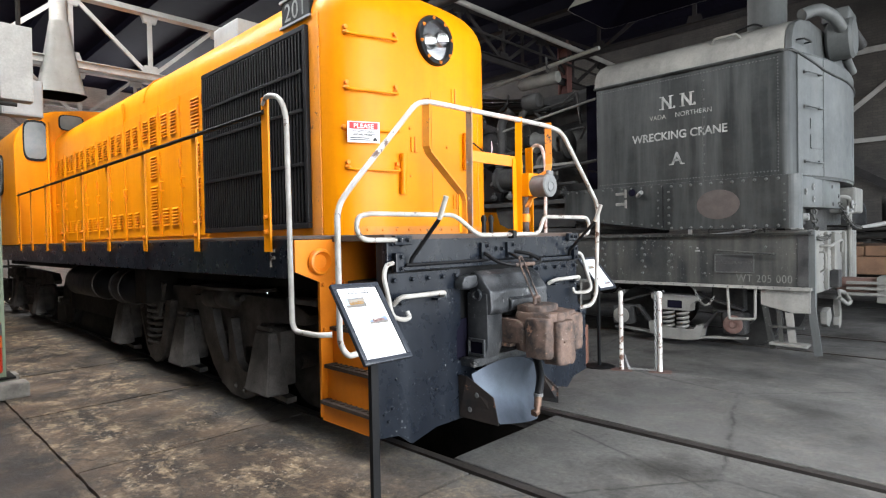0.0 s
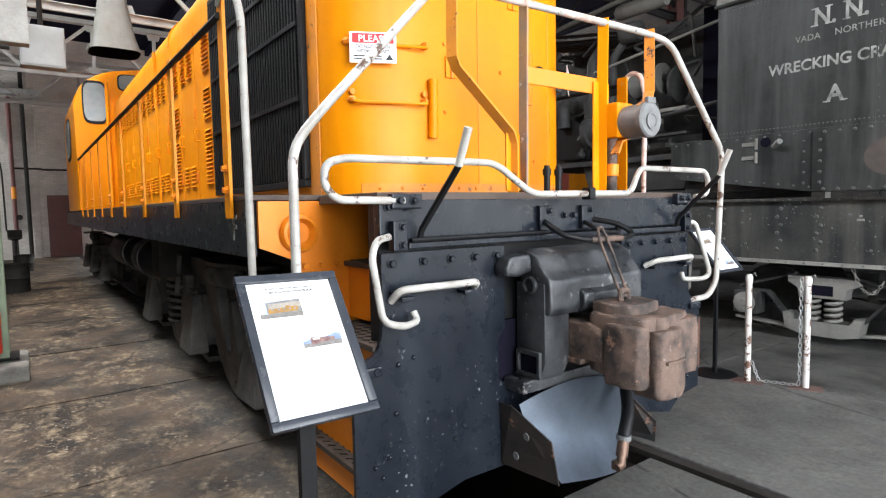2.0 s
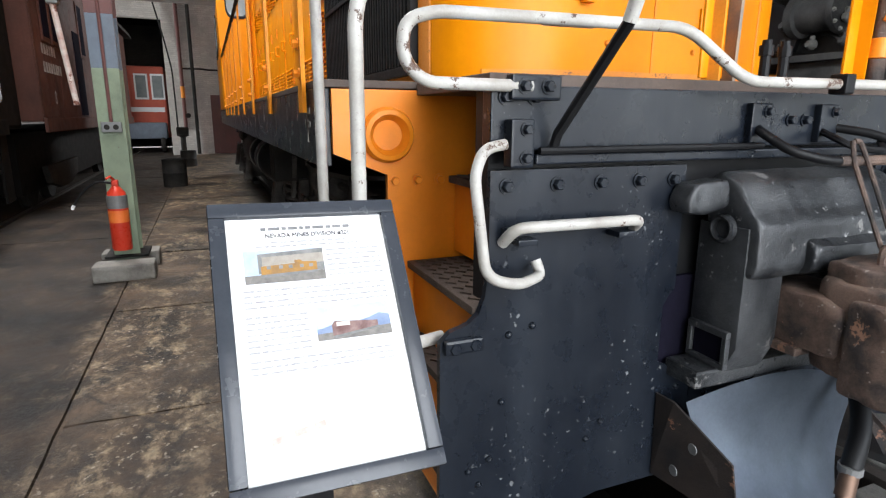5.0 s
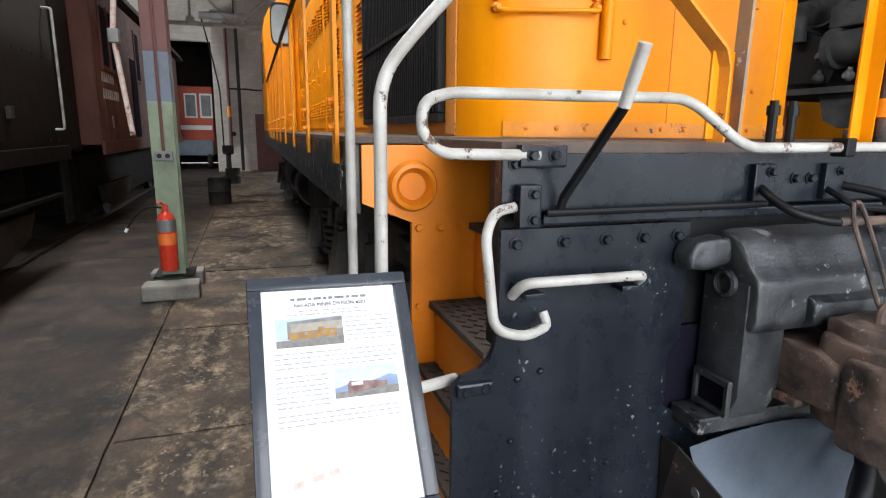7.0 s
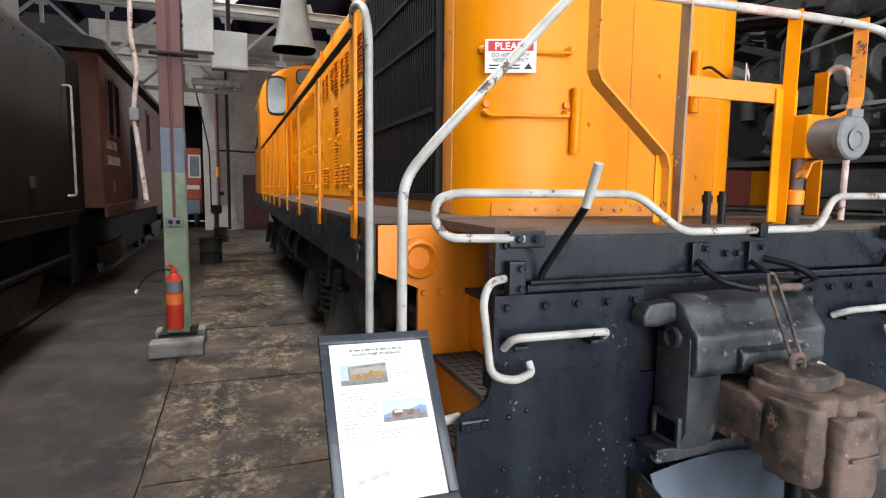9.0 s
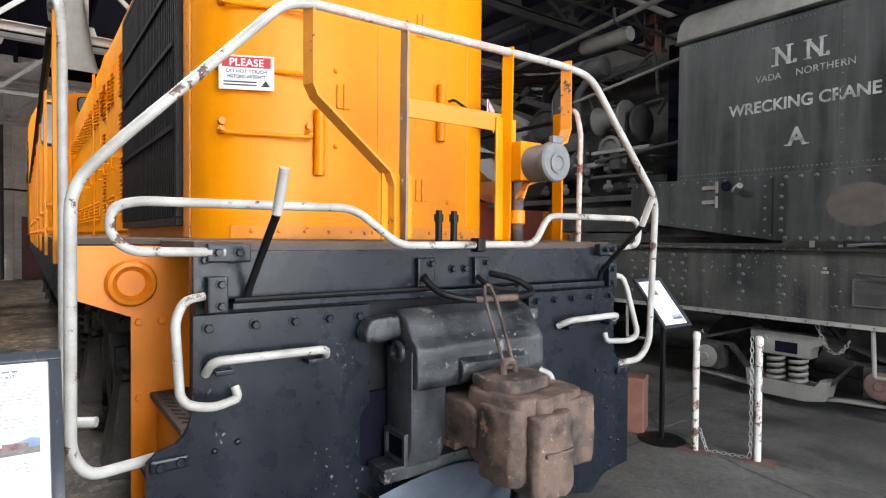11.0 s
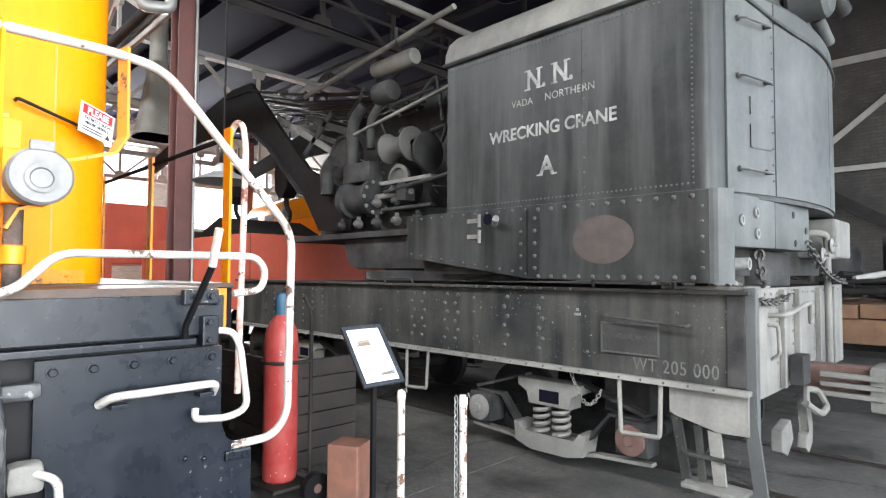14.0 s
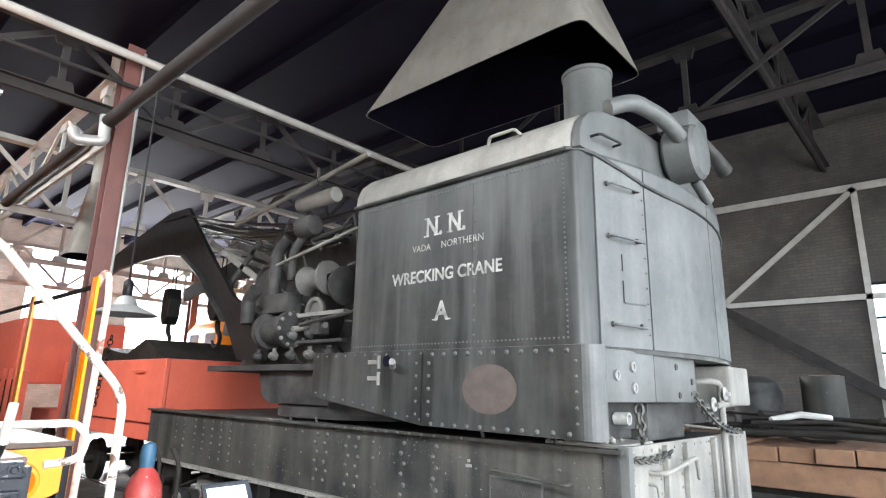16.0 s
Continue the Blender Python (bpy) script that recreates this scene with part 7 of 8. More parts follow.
for k in range(26):
    y = 8.86 + 0.075 * k
    z = rr.uniform(-0.22, 0.24)
    tube(bm, [(-6.4, y * 0.6 + 3.6, 4.22 + z * 0.4), (-7.4, y * 0.85 + 1.4, 4.36 + z * 0.7), (-8.6, y, 4.60 + z - 0.05), (-10.2, y, 5.0 + z * 0.8), (-11.2, y, 5.12 + z * 0.3)], 0.019, 6)
tagged(part("wire_ropes", bm, DULL, boom), "many slack black wire ropes", kind="stuff")
for x, z, d in ((-11.0, 3.15, 0.26), (-13.3, 3.2, 0.18)):
    hb = part("hook_block", prism(bmesh.new(), [(x - d, z + 0.75), (x - d * 0.7, z + 1.0), (x + d * 0.7, z + 1.0), (x + d, z + 0.75), (x + d * 0.9, z + 0.35), (x + d * 0.3, z + 0.18), (x - d * 0.3, z + 0.18), (x - d * 0.9, z + 0.35)], "y", 9.95, 10.25, bevel=0.03), DULL, crane, "black hook block")
    part("hook", T([(x, 10.1, z + 0.2), (x, 10.1, z), (x + 0.16, 10.1, z - 0.12), (x + 0.14, 10.1, z - 0.30), (x - 0.04, 10.1, z - 0.36), (x - 0.17, 10.1, z - 0.22)], 0.055, 10, bend=0.12, r2=0.03), GRIME, hb, smooth=True)
    part("fall_ropes", tube(T([(x - 0.1, 10.1, z + 0.95), (x - 0.05, 10.1, 4.7)], 0.014, 6), [(x + 0.1, 10.1, z + 0.95), (x + 0.1, 10.1, 4.7)], 0.014, 6), DULL, hb)

# ---- notices and stands ----


def on_panel(corner, right, down):
    """The pose of a flat panel: its top left corner, along its top, down its side; local z faces the reader."""
    o, r, d = Vector(corner), Vector(right).normalized(), Vector(down)
    d = (d - r * d.dot(r)).normalized()
    n = r.cross(-d)
    m = Matrix((r, -d, n)).transposed().to_4x4()
    m.translation = o
    return m


def on(bm, m):
    bmesh.ops.transform(bm, matrix=m, verts=bm.verts)
    return bm


def info_stand(name, label, m, w, h, post, build):
    ob = thing(name, label, "stand", (post[0], post[1], 0))
    fw = 0.030
    bm = bmesh.new()
    for q in ((-fw, w + fw, -fw, 0.0), (-fw, w + fw, h, h + fw), (-fw, 0.0, 0.0005, h - 0.0005), (w, w + fw, 0.0005, h - 0.0005)):
        box(bm, q[0], q[1], -q[3], -q[2], -0.012, 0.014, bevel=0.005)
    part("picture_frame", on(bm, m), FRAMING, ob, "black moulded picture frame", smooth=True)
    part("backboard", on(B(-fw * 0.6, w + fw * 0.6, -h - fw * 0.6, fw * 0.6, -0.02, -0.0125), m), DULL, ob)
    sheet_ = part("printed_sheet", on(B(0.0, w, -h, 0.0, -0.010, 0.002), m), PAPER, ob, "white printed sheet")
    build(m, sheet_)
    top = m @ Vector((w * 0.5, -h * 0.62, -0.02))
    part("post", flat(bmesh.new(), [top, (post[0], post[1], top.z - 0.16), (post[0], post[1], 0.012)], 0.052 if w > 0.295 else 0.034, 0.03, (0, 1, 0)), DULL, ob, "black flat steel post")
    part("foot_disc", L([(0.20, 0), (0.20, 0.008), (0.18, 0.014), (0.03, 0.016), (0, 0.016)], (post[0], post[1], 0.002), "z", 32), DULL, ob, "flat round steel foot", smooth=True)
    return ob


def text_bars(m, sheet_, lines, rr2, mat):
    """Rows of short bars in place of small print."""
    bm = bmesh.new()
    for x0, x1, y, hgt in lines:
        x = x0
        while x < x1 - 0.004:
            n = min(rr2.uniform(0.006, 0.022), x1 - x)
            box(bm, x, x + n, -y - hgt, -y, 0.0021, 0.0027)
            x += n + 0.004
    tagged(part("print", on(bm, m), mat, sheet_), "rows of small grey print", kind="stuff")


def photo(m, sheet_, x, y, w, h, kind):
    """A small colour print: a train before a shed, a red engine before hills, or a sun-bleached one."""
    o = part("photograph", on(B(x, x + w, -y - h, -y, 0.0021, 0.0027), m), FADED_PRINT if kind == "bleached" else PHOTO_SKY, sheet_, "small printed colour photograph")

    def patch(name, mat, poly, layer):
        z = 0.0028 + 0.0005 * layer
        part(name, on(prism(bmesh.new(), [(x + w * a, -y - h * b) for a, b in poly], "z", z, z + 0.0003), m), mat, o)
    if kind == "bleached":
        for a, b, c in ((0.1, 0.45, 0.16), (0.4, 0.3, 0.2), (0.66, 0.2, 0.16)):
            patch("photo_train", BLEACHED, [(a, b + 0.3), (a + c, b + 0.2), (a + c, b), (a, b + 0.08)], 0)
        return
    patch("photo_ground", PHOTO_GROUND, [(0, 1), (1, 1), (1, 0.70), (0, 0.76)], 0)
    if kind == "shed":
        patch("photo_shed", DARK_PRINT, [(0.17, 0.72), (1, 0.70), (1, 0.02), (0.17, 0.12)], 1)
        patch("photo_shed_wall", PHOTO_WALL, [(0.22, 0.50), (1, 0.46), (1, 0.16), (0.22, 0.22)], 2)
        patch("photo_train", PHOTO_BUFF, [(0.20, 0.76), (0.90, 0.70), (0.90, 0.44), (0.72, 0.42), (0.70, 0.36), (0.62, 0.36), (0.62, 0.46), (0.20, 0.50)], 3)
        for a in (0.27, 0.42, 0.54, 0.68, 0.8):
            patch("photo_window", DARK_PRINT, [(a, 0.60), (a + 0.05, 0.60), (a + 0.05, 0.50), (a, 0.50)], 4)
        patch("photo_wheels", DARK_PRINT, [(0.20, 0.84), (0.90, 0.77), (0.90, 0.70), (0.20, 0.76)], 4)
    else:
        patch("photo_hills", PHOTO_HILL, [(0, 0.80), (1, 0.72), (1, 0.42), (0.86, 0.34), (0.70, 0.46), (0.5, 0.54), (0.2, 0.56), (0.08, 0.64), (0, 0.66)], 1)
        patch("photo_train", PHOTO_RED, [(0.20, 0.95), (0.45, 0.86), (0.82, 0.74), (0.82, 0.56), (0.60, 0.52), (0.24, 0.46), (0.20, 0.56)], 2)
        patch("photo_cab", FADED_PRINT, [(0.26, 0.62), (0.44, 0.62), (0.44, 0.50), (0.26, 0.50)], 3)
        patch("photo_wheels", DARK_PRINT, [(0.20, 0.98), (0.84, 0.78), (0.84, 0.72), (0.20, 0.90)], 3)


def main_print(m, s):
    w = 0.300
    letters("NEVADA MINES DIVISION #201", 0.0128, m @ Matrix.Translation((w / 2, -0.041, 0.0025)), None, INK, s, 1.0, 0.0, wide=0.92)
    r2 = random.Random(8)
    text_bars(m, s, [(0.062, 0.238, 0.019, 0.0062)], r2, MID_INK)
    small = [(0.078, 0.22, 0.049, 0.0035), (0.05, 0.245, 0.057, 0.0035)]
    small += [(0.178, 0.285, 0.070 + k * 0.0105, 0.0035) for k in range(6)]
    small += [(0.020, 0.285, 0.144 + k * 0.0105, 0.0035) for k in range(4)]
    small += [(0.020, 0.128, 0.194 + k * 0.0105, 0.0035) for k in range(7)]
    small += [(0.020, 0.275, 0.274 + k * 0.0105, 0.0035) for k in range(3)]
    text_bars(m, s, small, r2, PALE_INK)
    text_bars(m, s, [(0.020, 0.28, 0.318 + k * 0.0105, 0.003) for k in range(2)], r2, FAINT_INK)
    photo(m, s, 0.026, 0.066, 0.146, 0.066, "shed")
    photo(m, s, 0.140, 0.188, 0.140, 0.064, "hills")
    photo(m, s, 0.030, 0.378, 0.125, 0.052, "bleached")


def small_print(m, s):
    photo(m, s, 0.04, 0.10, 0.12, 0.05, "shed")
    photo(m, s, 0.145, 0.36, 0.12, 0.05, "hills")
    r2 = random.Random(2)
    text_bars(m, s, [(0.05, 0.25, 0.03 + k * 0.014, 0.004) for k in range(3)] + [(0.03, 0.26, 0.18 + k * 0.014, 0.003) for k in range(9)], r2, PALE_INK)


m1 = on_panel((-2.785, 1.940, 1.414), (-0.010, 0.335, -0.008), (0.302, 0.022, -0.405))
info_stand("information_stand", "black-framed printed notice on slim black stand", m1, 0.300, 0.472, (-2.60, 2.06), main_print)
m2 = on_panel((-3.94, 6.57, 1.378), (0.045, 0.325, 0.010), (0.33, -0.05, -0.385))
info_stand("information_stand", "small white notice in black frame on round-footed stand", m2, 0.278, 0.460, (-3.76, 6.70), small_print)


def safety_sign(m, w, h):
    sg = new("notice_sign")
    sg.location = m.translation
    tagged(sg, "white notice sign with red heading on orange paint", "sign", "notice signs")
    pl = part("sign_plate", on(B(0, w, -h, 0, -0.004, 0.0, bevel=0.0), m), PAPER, sg)
    part("heading", on(B(w * 0.06, w * 0.94, -h * 0.36, -h * 0.05, 0.0005, 0.0018), m), SIGN_RED, pl, "red heading panel")
    letters("PLEASE", h * 0.30, m @ Matrix.Translation((w / 2, -h * 0.315, 0.003)), None, PAPER, pl, 1.05, 0.001)
    letters("DO NOT TOUCH", h * 0.145, m @ Matrix.Translation((w / 2, -h * 0.52, 0.0022)), None, INK, pl, 1.0, 0.0)
    letters("HISTORIC ARTIFACT", h * 0.135, m @ Matrix.Translation((w / 2, -h * 0.67, 0.0022)), None, INK, pl, 0.95, 0.0, wide=0.9)
    bm = bmesh.new()
    for k in range(2):
        box(bm, w * 0.08, w * 0.68, -h * (0.80 + k * 0.09), -h * (0.76 + k * 0.09), 0.0005, 0.0018)
    prism(bm, [(w * 0.76, -h * 0.90), (w * 0.93, -h * 0.90), (w * 0.85, -h * 0.72)], "z", 0.0005, 0.0018)
    part("small_print", on(bm, m), INK, pl)
    return sg


safety_sign(on_panel((nose_x(3.06) + 0.07, 3.055, 2.757), (nose_x(3.36) - nose_x(3.06), 0.30, 0), (0, 0, -1)), 0.292, 0.188)
safety_sign(on_panel((-3.97, 4.84, 2.745), (-0.61, 0.79, -0.12), (0.0, 0.0, -1)), 0.26, 0.17)

# white posts with chain


def post(x, y):
    ob = thing("barrier_post", "peeling white steel post on rusty foot plate", "post", (x, y, 0), "white chain posts")
    part("pipe", L([(0.027, 0.008), (0.027, 0.93), (0.031, 0.94), (0.031, 0.98), (0.024, 1.0), (0, 1.005)], (x, y, 0), "z", 14), PEEL, ob, smooth=True)
    part("foot_plate", on(B(-0.13, 0.13, -0.09, 0.09, 0.001, 0.010), pose(x, y, 0, 0, 0, 20)), OXIDE, ob, "rusty foot plate")
    part("chain_hook", T([(x + 0.02, y, 0.985), (x + 0.05, y, 1.02), (x + 0.06, y, 0.99)], 0.005, 6), ALU, ob)
    return ob


PEEL = surface("peeling_white_paint", (0.66, 0.65, 0.62), (0.42, 0.37, 0.33), 0.55, stain=0.7, scale=6, grain=0.15, bump=0.15, chips=(0.13, 0.065, 0.045), chip_at=0.525)
post(-3.45, 6.70)
post(-3.03, 6.88)
ch = thing("chain", "thin pale steel chain lying slack between the posts", "chain", (-3.24, 6.80, 0))
pth = [(-3.075, 6.86, 0.99 - 0.042 * k) for k in range(23)] + [(-3.085 - 0.030 * k, 6.855 - 0.013 * k, 0.018 + 0.01 * (k % 2)) for k in range(9)] + [(-3.36 - 0.012 * k, 6.73 - 0.003 * k, 0.02 + 0.035 * k) for k in range(6)]
part("links", chain(bmesh.new(), pth, 0.013, 0.004), GALV, ch)

# timber block, gas cylinder on its hand truck, bin of dark planks
tb = thing("timber_block", "upright reddish-brown timber block on the floor", "block", (-4.05, 6.72, 0))
part("block", on(B(-0.13, 0.13, -0.12, 0.12, 0.0, 0.50, bevel=0.012), pose(-4.10, 6.74, 0, 0, 0, 25)), STUMP, tb)
gx, gy = -4.60, 6.42
gc = thing("gas_cylinder", "scuffed red gas cylinder with blue cap strapped to a hand truck", "cylinder", (gx, gy, 0))
part("bottle", L([(0.11, 0.16), (0.13, 0.18), (0.135, 0.24), (0.135, 1.26), (0.125, 1.34), (0.09, 1.42), (0.055, 1.46), (0.05, 1.48)], (gx, gy, 0), "z", 26), BOTTLE, gc, smooth=True)
part("cap", L([(0.052, 1.47), (0.056, 1.50), (0.056, 1.59), (0.045, 1.64), (0, 1.66)], (gx, gy, 0), "z", 18), BLUE, gc, "blue valve cap", smooth=True)
ht = thing("hand_truck", "dark steel cylinder hand truck with two wheels", "hand truck", (gx - 0.05, gy + 0.1, 0))
for s in (-1, 1):
    part("handle", T([(gx - 0.17 * s, gy + 0.17, 0.14), (gx - 0.17 * s, gy + 0.17, 1.50), (gx - 0.17 * s, gy + 0.10, 1.62)], 0.017, 8, bend=0.08), GRIME, ht)
    wh = part("wheel", L([(0.03, -0.03), (0.09, -0.025), (0.12, -0.03), (0.12, 0.03), (0.09, 0.025), (0.03, 0.03)], (gx + 0.26 * s, gy + 0.17, 0.122), "x", 22), DULL, ht, smooth=True)
    part("hub", L([(0.035, -0.035), (0.035, 0.035)], (gx + 0.26 * s, gy + 0.17, 0.122), "x", 12), OXIDE, wh)
part("toe_plate", B(gx - 0.2, gx + 0.2, gy - 0.16, gy + 0.17, 0.128, 0.155, bevel=0.004), GRIME, ht)
part("axle", T([(gx - 0.27, gy + 0.17, 0.122), (gx + 0.27, gy + 0.17, 0.122)], 0.014, 8), GRIME, ht)
part("strap", T([(gx - 0.17, gy + 0.17, 1.10), (gx - 0.15, gy - 0.10, 1.10), (gx, gy - 0.155, 1.10), (gx + 0.15, gy - 0.10, 1.10), (gx + 0.17, gy + 0.17, 1.10)], 0.013, 8, bend=0.06), GRIME, ht)
bn = thing("plank_bin", "bin of stacked dark planks", "bin", (-5.6, 6.95, 0))
for k in range(6):
    part("plank", B(-6.35, -5.05, 6.70 + 0.004 * (k % 3), 6.76 + 0.004 * (k % 2), 0.02 + k * 0.165, 0.175 + k * 0.165, bevel=0.008), DARKWOOD, bn)
    part("plank", B(-5.11 + 0.003 * (k % 2), -5.05 + 0.003 * (k % 3), 6.77, 7.5, 0.02 + k * 0.165, 0.175 + k * 0.165, bevel=0.008), DARKWOOD, bn)
part("floor_board", B(-6.3, -5.12, 6.78, 7.48, 0.01, 0.05), DARKWOOD, bn)
cl = thing("scrap_pile", "pile of dark pipes and parts beside the column", "scrap", (-6.9, 6.6, 0))
for k in range(9):
    a = random.Random(k)
    x, y = -7.6 + 0.28 * k * 0.6, 6.45 + a.uniform(-0.15, 0.25)
    part("pipe", T([(x - 0.6, y, 0.05 + 0.1 * (k % 4)), (x + 0.6, y + a.uniform(-0.1, 0.1), 0.05 + 0.1 * (k % 4) + a.uniform(0, 0.05))], 0.045, 10), GRIME, cl, smooth=True)
part("tin", L([(0.12, 0), (0.12, 0.3), (0.125, 0.31), (0.10, 0.31)], (-6.6, 6.3, 0.0), "z", 20), GALV, cl, smooth=True)

# ---- by the south aisle ----
ex = thing("fire_extinguisher", "red fire extinguisher with orange label hung on the column", "extinguisher", (COLUMN_X + 0.25, 0.86, 0.42))
ux, uy = COLUMN_X + 0.265, 1.03
part("cylinder", L([(0.0, 0.27), (0.085, 0.275), (0.092, 0.30), (0.092, 0.80), (0.08, 0.86), (0.045, 0.90), (0.03, 0.92), (0, 0.925)], (ux, uy, 0), "z", 24), EXT, ex, smooth=True)
part("label_band", L([(0.0935, 0.56), (0.0935, 0.68)], (ux, uy, 0), "z", 24), LABELM, ex, "orange paper label")
part("steel_band", L([(0.0938, 0.70), (0.0938, 0.83)], (ux, uy, 0), "z", 24), ALU, ex)
part("valve", B(ux - 0.03, ux + 0.03, uy - 0.03, uy + 0.03, 0.92, 0.98, bevel=0.01), EXT, ex)
part("handle", T([(ux, uy, 0.97), (ux + 0.06, uy - 0.03, 1.02), (ux + 0.10, uy - 0.06, 1.0)], 0.012, 8), EXT, ex)
part("hose", T([(ux, uy - 0.03, 0.95), (ux - 0.02, uy - 0.16, 0.97), (ux - 0.03, uy - 0.30, 0.87), (ux - 0.03, uy - 0.38, 0.74)], 0.011, 8, bend=0.1), DULL, ex)
part("nozzle", T([(ux - 0.03, uy - 0.38, 0.74), (ux - 0.03, uy - 0.40, 0.70)], 0.016, 8), PAPER, ex)
part("hanger", B(COLUMN_X + 0.146, ux - 0.085, uy - 0.02, uy + 0.02, 0.70, 0.84), GRIME, ex)
so = thing("socket_outlet", "grey twin socket outlet on the column", "socket", (COLUMN_X + 0.16, 0.93, 1.49))
part("plate", B(COLUMN_X + 0.146, COLUMN_X + 0.20, 0.96, 1.14, 1.44, 1.54, bevel=0.01), ALU, so)
for y in (1.01, 1.09):
    part("socket", L([(0.026, 0), (0.026, 0.006), (0, 0.006)], (COLUMN_X + 0.2, y, 1.49), "x", 12), GRIME, so)
part("conduit", T([(COLUMN_X + 0.165, 1.05, 1.54), (COLUMN_X + 0.165, 1.05, 5.6)], 0.016, 8), MAROON, so)
sb = thing("switch_box", "dull galvanised sheet-metal switch box hung from a pipe", "box", (-10.0, 1.68, 3.55))
part("case", B(-10.12, -9.90, 1.44, 1.93, 3.55, 4.07, bevel=0.01), GALV, sb)
part("cover", B(-9.898, -9.885, 1.46, 1.91, 3.57, 4.05, bevel=0.005), GALV, sb)
part("hanger_pipe", T([(-10.0, 1.68, 4.06), (-10.0, 1.68, 5.3), (-9.4, 1.2, 5.5), (COLUMN_X - 0.14, 0.98, 5.5)], 0.03, 8, bend=0.15), GRIME, sb)
sb2 = thing("switch_box", "grey upright switch box on the column", "box", (COLUMN_X + 0.1, 1.2, 3.3))
part("case", B(COLUMN_X - 0.02, COLUMN_X + 0.16, 1.20, 1.52, 3.42, 4.3, bevel=0.01), TRUSS, sb2)
part("lever_arm", T([(COLUMN_X + 0.17, 0.85, 3.36), (COLUMN_X + 0.17, 1.35, 3.36)], 0.025, 8), GRIME, sb2)
hp = thing("hose_pipe", "worn air line hanging beside the column", "pipe", (COLUMN_X, 0.7, 1.8))
part("line", T([(COLUMN_X + 0.05, 0.70, 5.5), (COLUMN_X + 0.05, 0.66, 3.5), (COLUMN_X + 0.08, 0.72, 3.2), (COLUMN_X + 0.05, 0.66, 2.7), (COLUMN_X + 0.06, 0.76, 1.7)], 0.028, 10, bend=0.12), REDDISH, hp, smooth=True)
part("coupling", B(COLUMN_X, COLUMN_X + 0.1, 0.62, 0.72, 2.62, 2.76, bevel=0.015), ALU, hp)

for x, y, r, h in ((-16.3, 1.15, 0.26, 0.62), (-22.0, 1.3, 0.24, 0.5)):
    b = thing("scrap_drum", "dark open steel drum on the floor", "drum", (x, y, 0), "drums in the aisle")
    part("shell", L([(r * 0.98, 0.001), (r, 0.03), (r, h * 0.5), (r * 1.03, h * 0.52), (r, h * 0.55), (r, h), (r * 1.03, h + 0.01), (r * 0.94, h + 0.01), (r * 0.94, 0.05), (0, 0.05)], (x, y, 0), "z", 24), GRIME, b, smooth=True)
vs = thing("bench_vice", "old steel vice on a pedestal by the pilaster", "vice", (-24.5, 1.1, 0))
part("pedestal", L([(0.28, 0), (0.26, 0.05), (0.10, 0.10), (0.09, 0.85), (0.2, 0.9), (0.2, 0.95)], (-24.5, 1.1, 0), "z", 18), GRIME, vs, smooth=True)
part("jaws", B(-24.65, -24.35, 0.9, 1.3, 0.95, 1.2, bevel=0.03), GRIME, vs)

# dark tender and red caboose on the south track
td = thing("steam_tender", "matt black riveted locomotive tender", "tender", (-4.5, -1.85, 0))
TY = -0.40
part("tank", prism(bmesh.new(), [(-3.3, 1.55), (TY, 1.55), (TY, 3.55), (TY - 0.12, 3.72), (-3.18, 3.72), (-3.3, 3.55)], "x", -10.25, 2.2), TENDER, td, smooth=True)
part("coal_board", B(-9.6, -1.5, TY - 0.35, TY - 0.30, 3.722, 4.5, bevel=0.01), DARKWOOD, td)
part("frame_sill", B(-10.4, 2.2, TY - 0.12, TY + 0.05, 1.36, 1.545, bevel=0.008), TENDER, td)
part("grab_rail", pull(bmesh.new(), (-10.05, TY, 1.75), (-10.05, TY, 3.2), (0, 0.10, 0), 0.016), LETTER, td, "worn pale grab rail")
part("step_hanger", flat(bmesh.new(), [(-10.2, TY, 1.36), (-10.2, TY, 0.55)], 0.30, 0.03, (1, 0, 0)), TENDER, td)
part("tank_rivets", rivets([(x, TY, z) for x in np.arange(-10.1, -4, 0.30) for z in (1.62, 2.6, 3.5)], "y", 0.012), TENDER, td)
part("bracket", B(-8.6, -8.5, TY, TY + 0.05, 1.85, 1.98, bevel=0.01), GRIME, td)
for x in (-9.2, -7.4, -3.5, -1.7):
    wheelset(x, -1.85, 0.42, td, GRIME)
for x in (-8.3, -2.6):
    part("truck_frame", prism(bmesh.new(), [(x - 1.5, 0.75), (x + 1.5, 0.75), (x + 1.2, 0.45), (x + 0.4, 0.30), (x - 0.4, 0.30), (x - 1.2, 0.45)], "y", -0.75, -0.65, bevel=0.02), GRIME, td)
# added block: blackens the space under the tender and stops light from beyond
part("underframe", B(-10.2, 2.0, -2.9, -0.86, 0.34, 1.355, bevel=0.02), TENDER, td, "black filler block under the tender, standing in for shade")
part("foot_board", B(-9.9, 1.8, -0.62, -0.36, 0.92, 0.97, bevel=0.008), TENDER, td, "black running board")
part("bellows", B(-12.1, -11.0, -2.9, -0.62, 1.4, 3.9, bevel=0.06), TENDER, td)
cb = thing("caboose", "dark oxide-red wooden caboose with white lettering", "caboose", (-18.0, -1.85, 0))
CBY = -0.40
part("body", B(-24.0, -12.35, -3.3, CBY, 1.50, 4.15, bevel=0.02), CABOOSE, cb)
part("roof", prism(bmesh.new(), [(-3.5, 4.10), (CBY + 0.2, 4.10), (CBY + 0.15, 4.25), (-1.85, 4.6), (-3.45, 4.25)], "x", -24.4, -12.0), GRIME, cb)
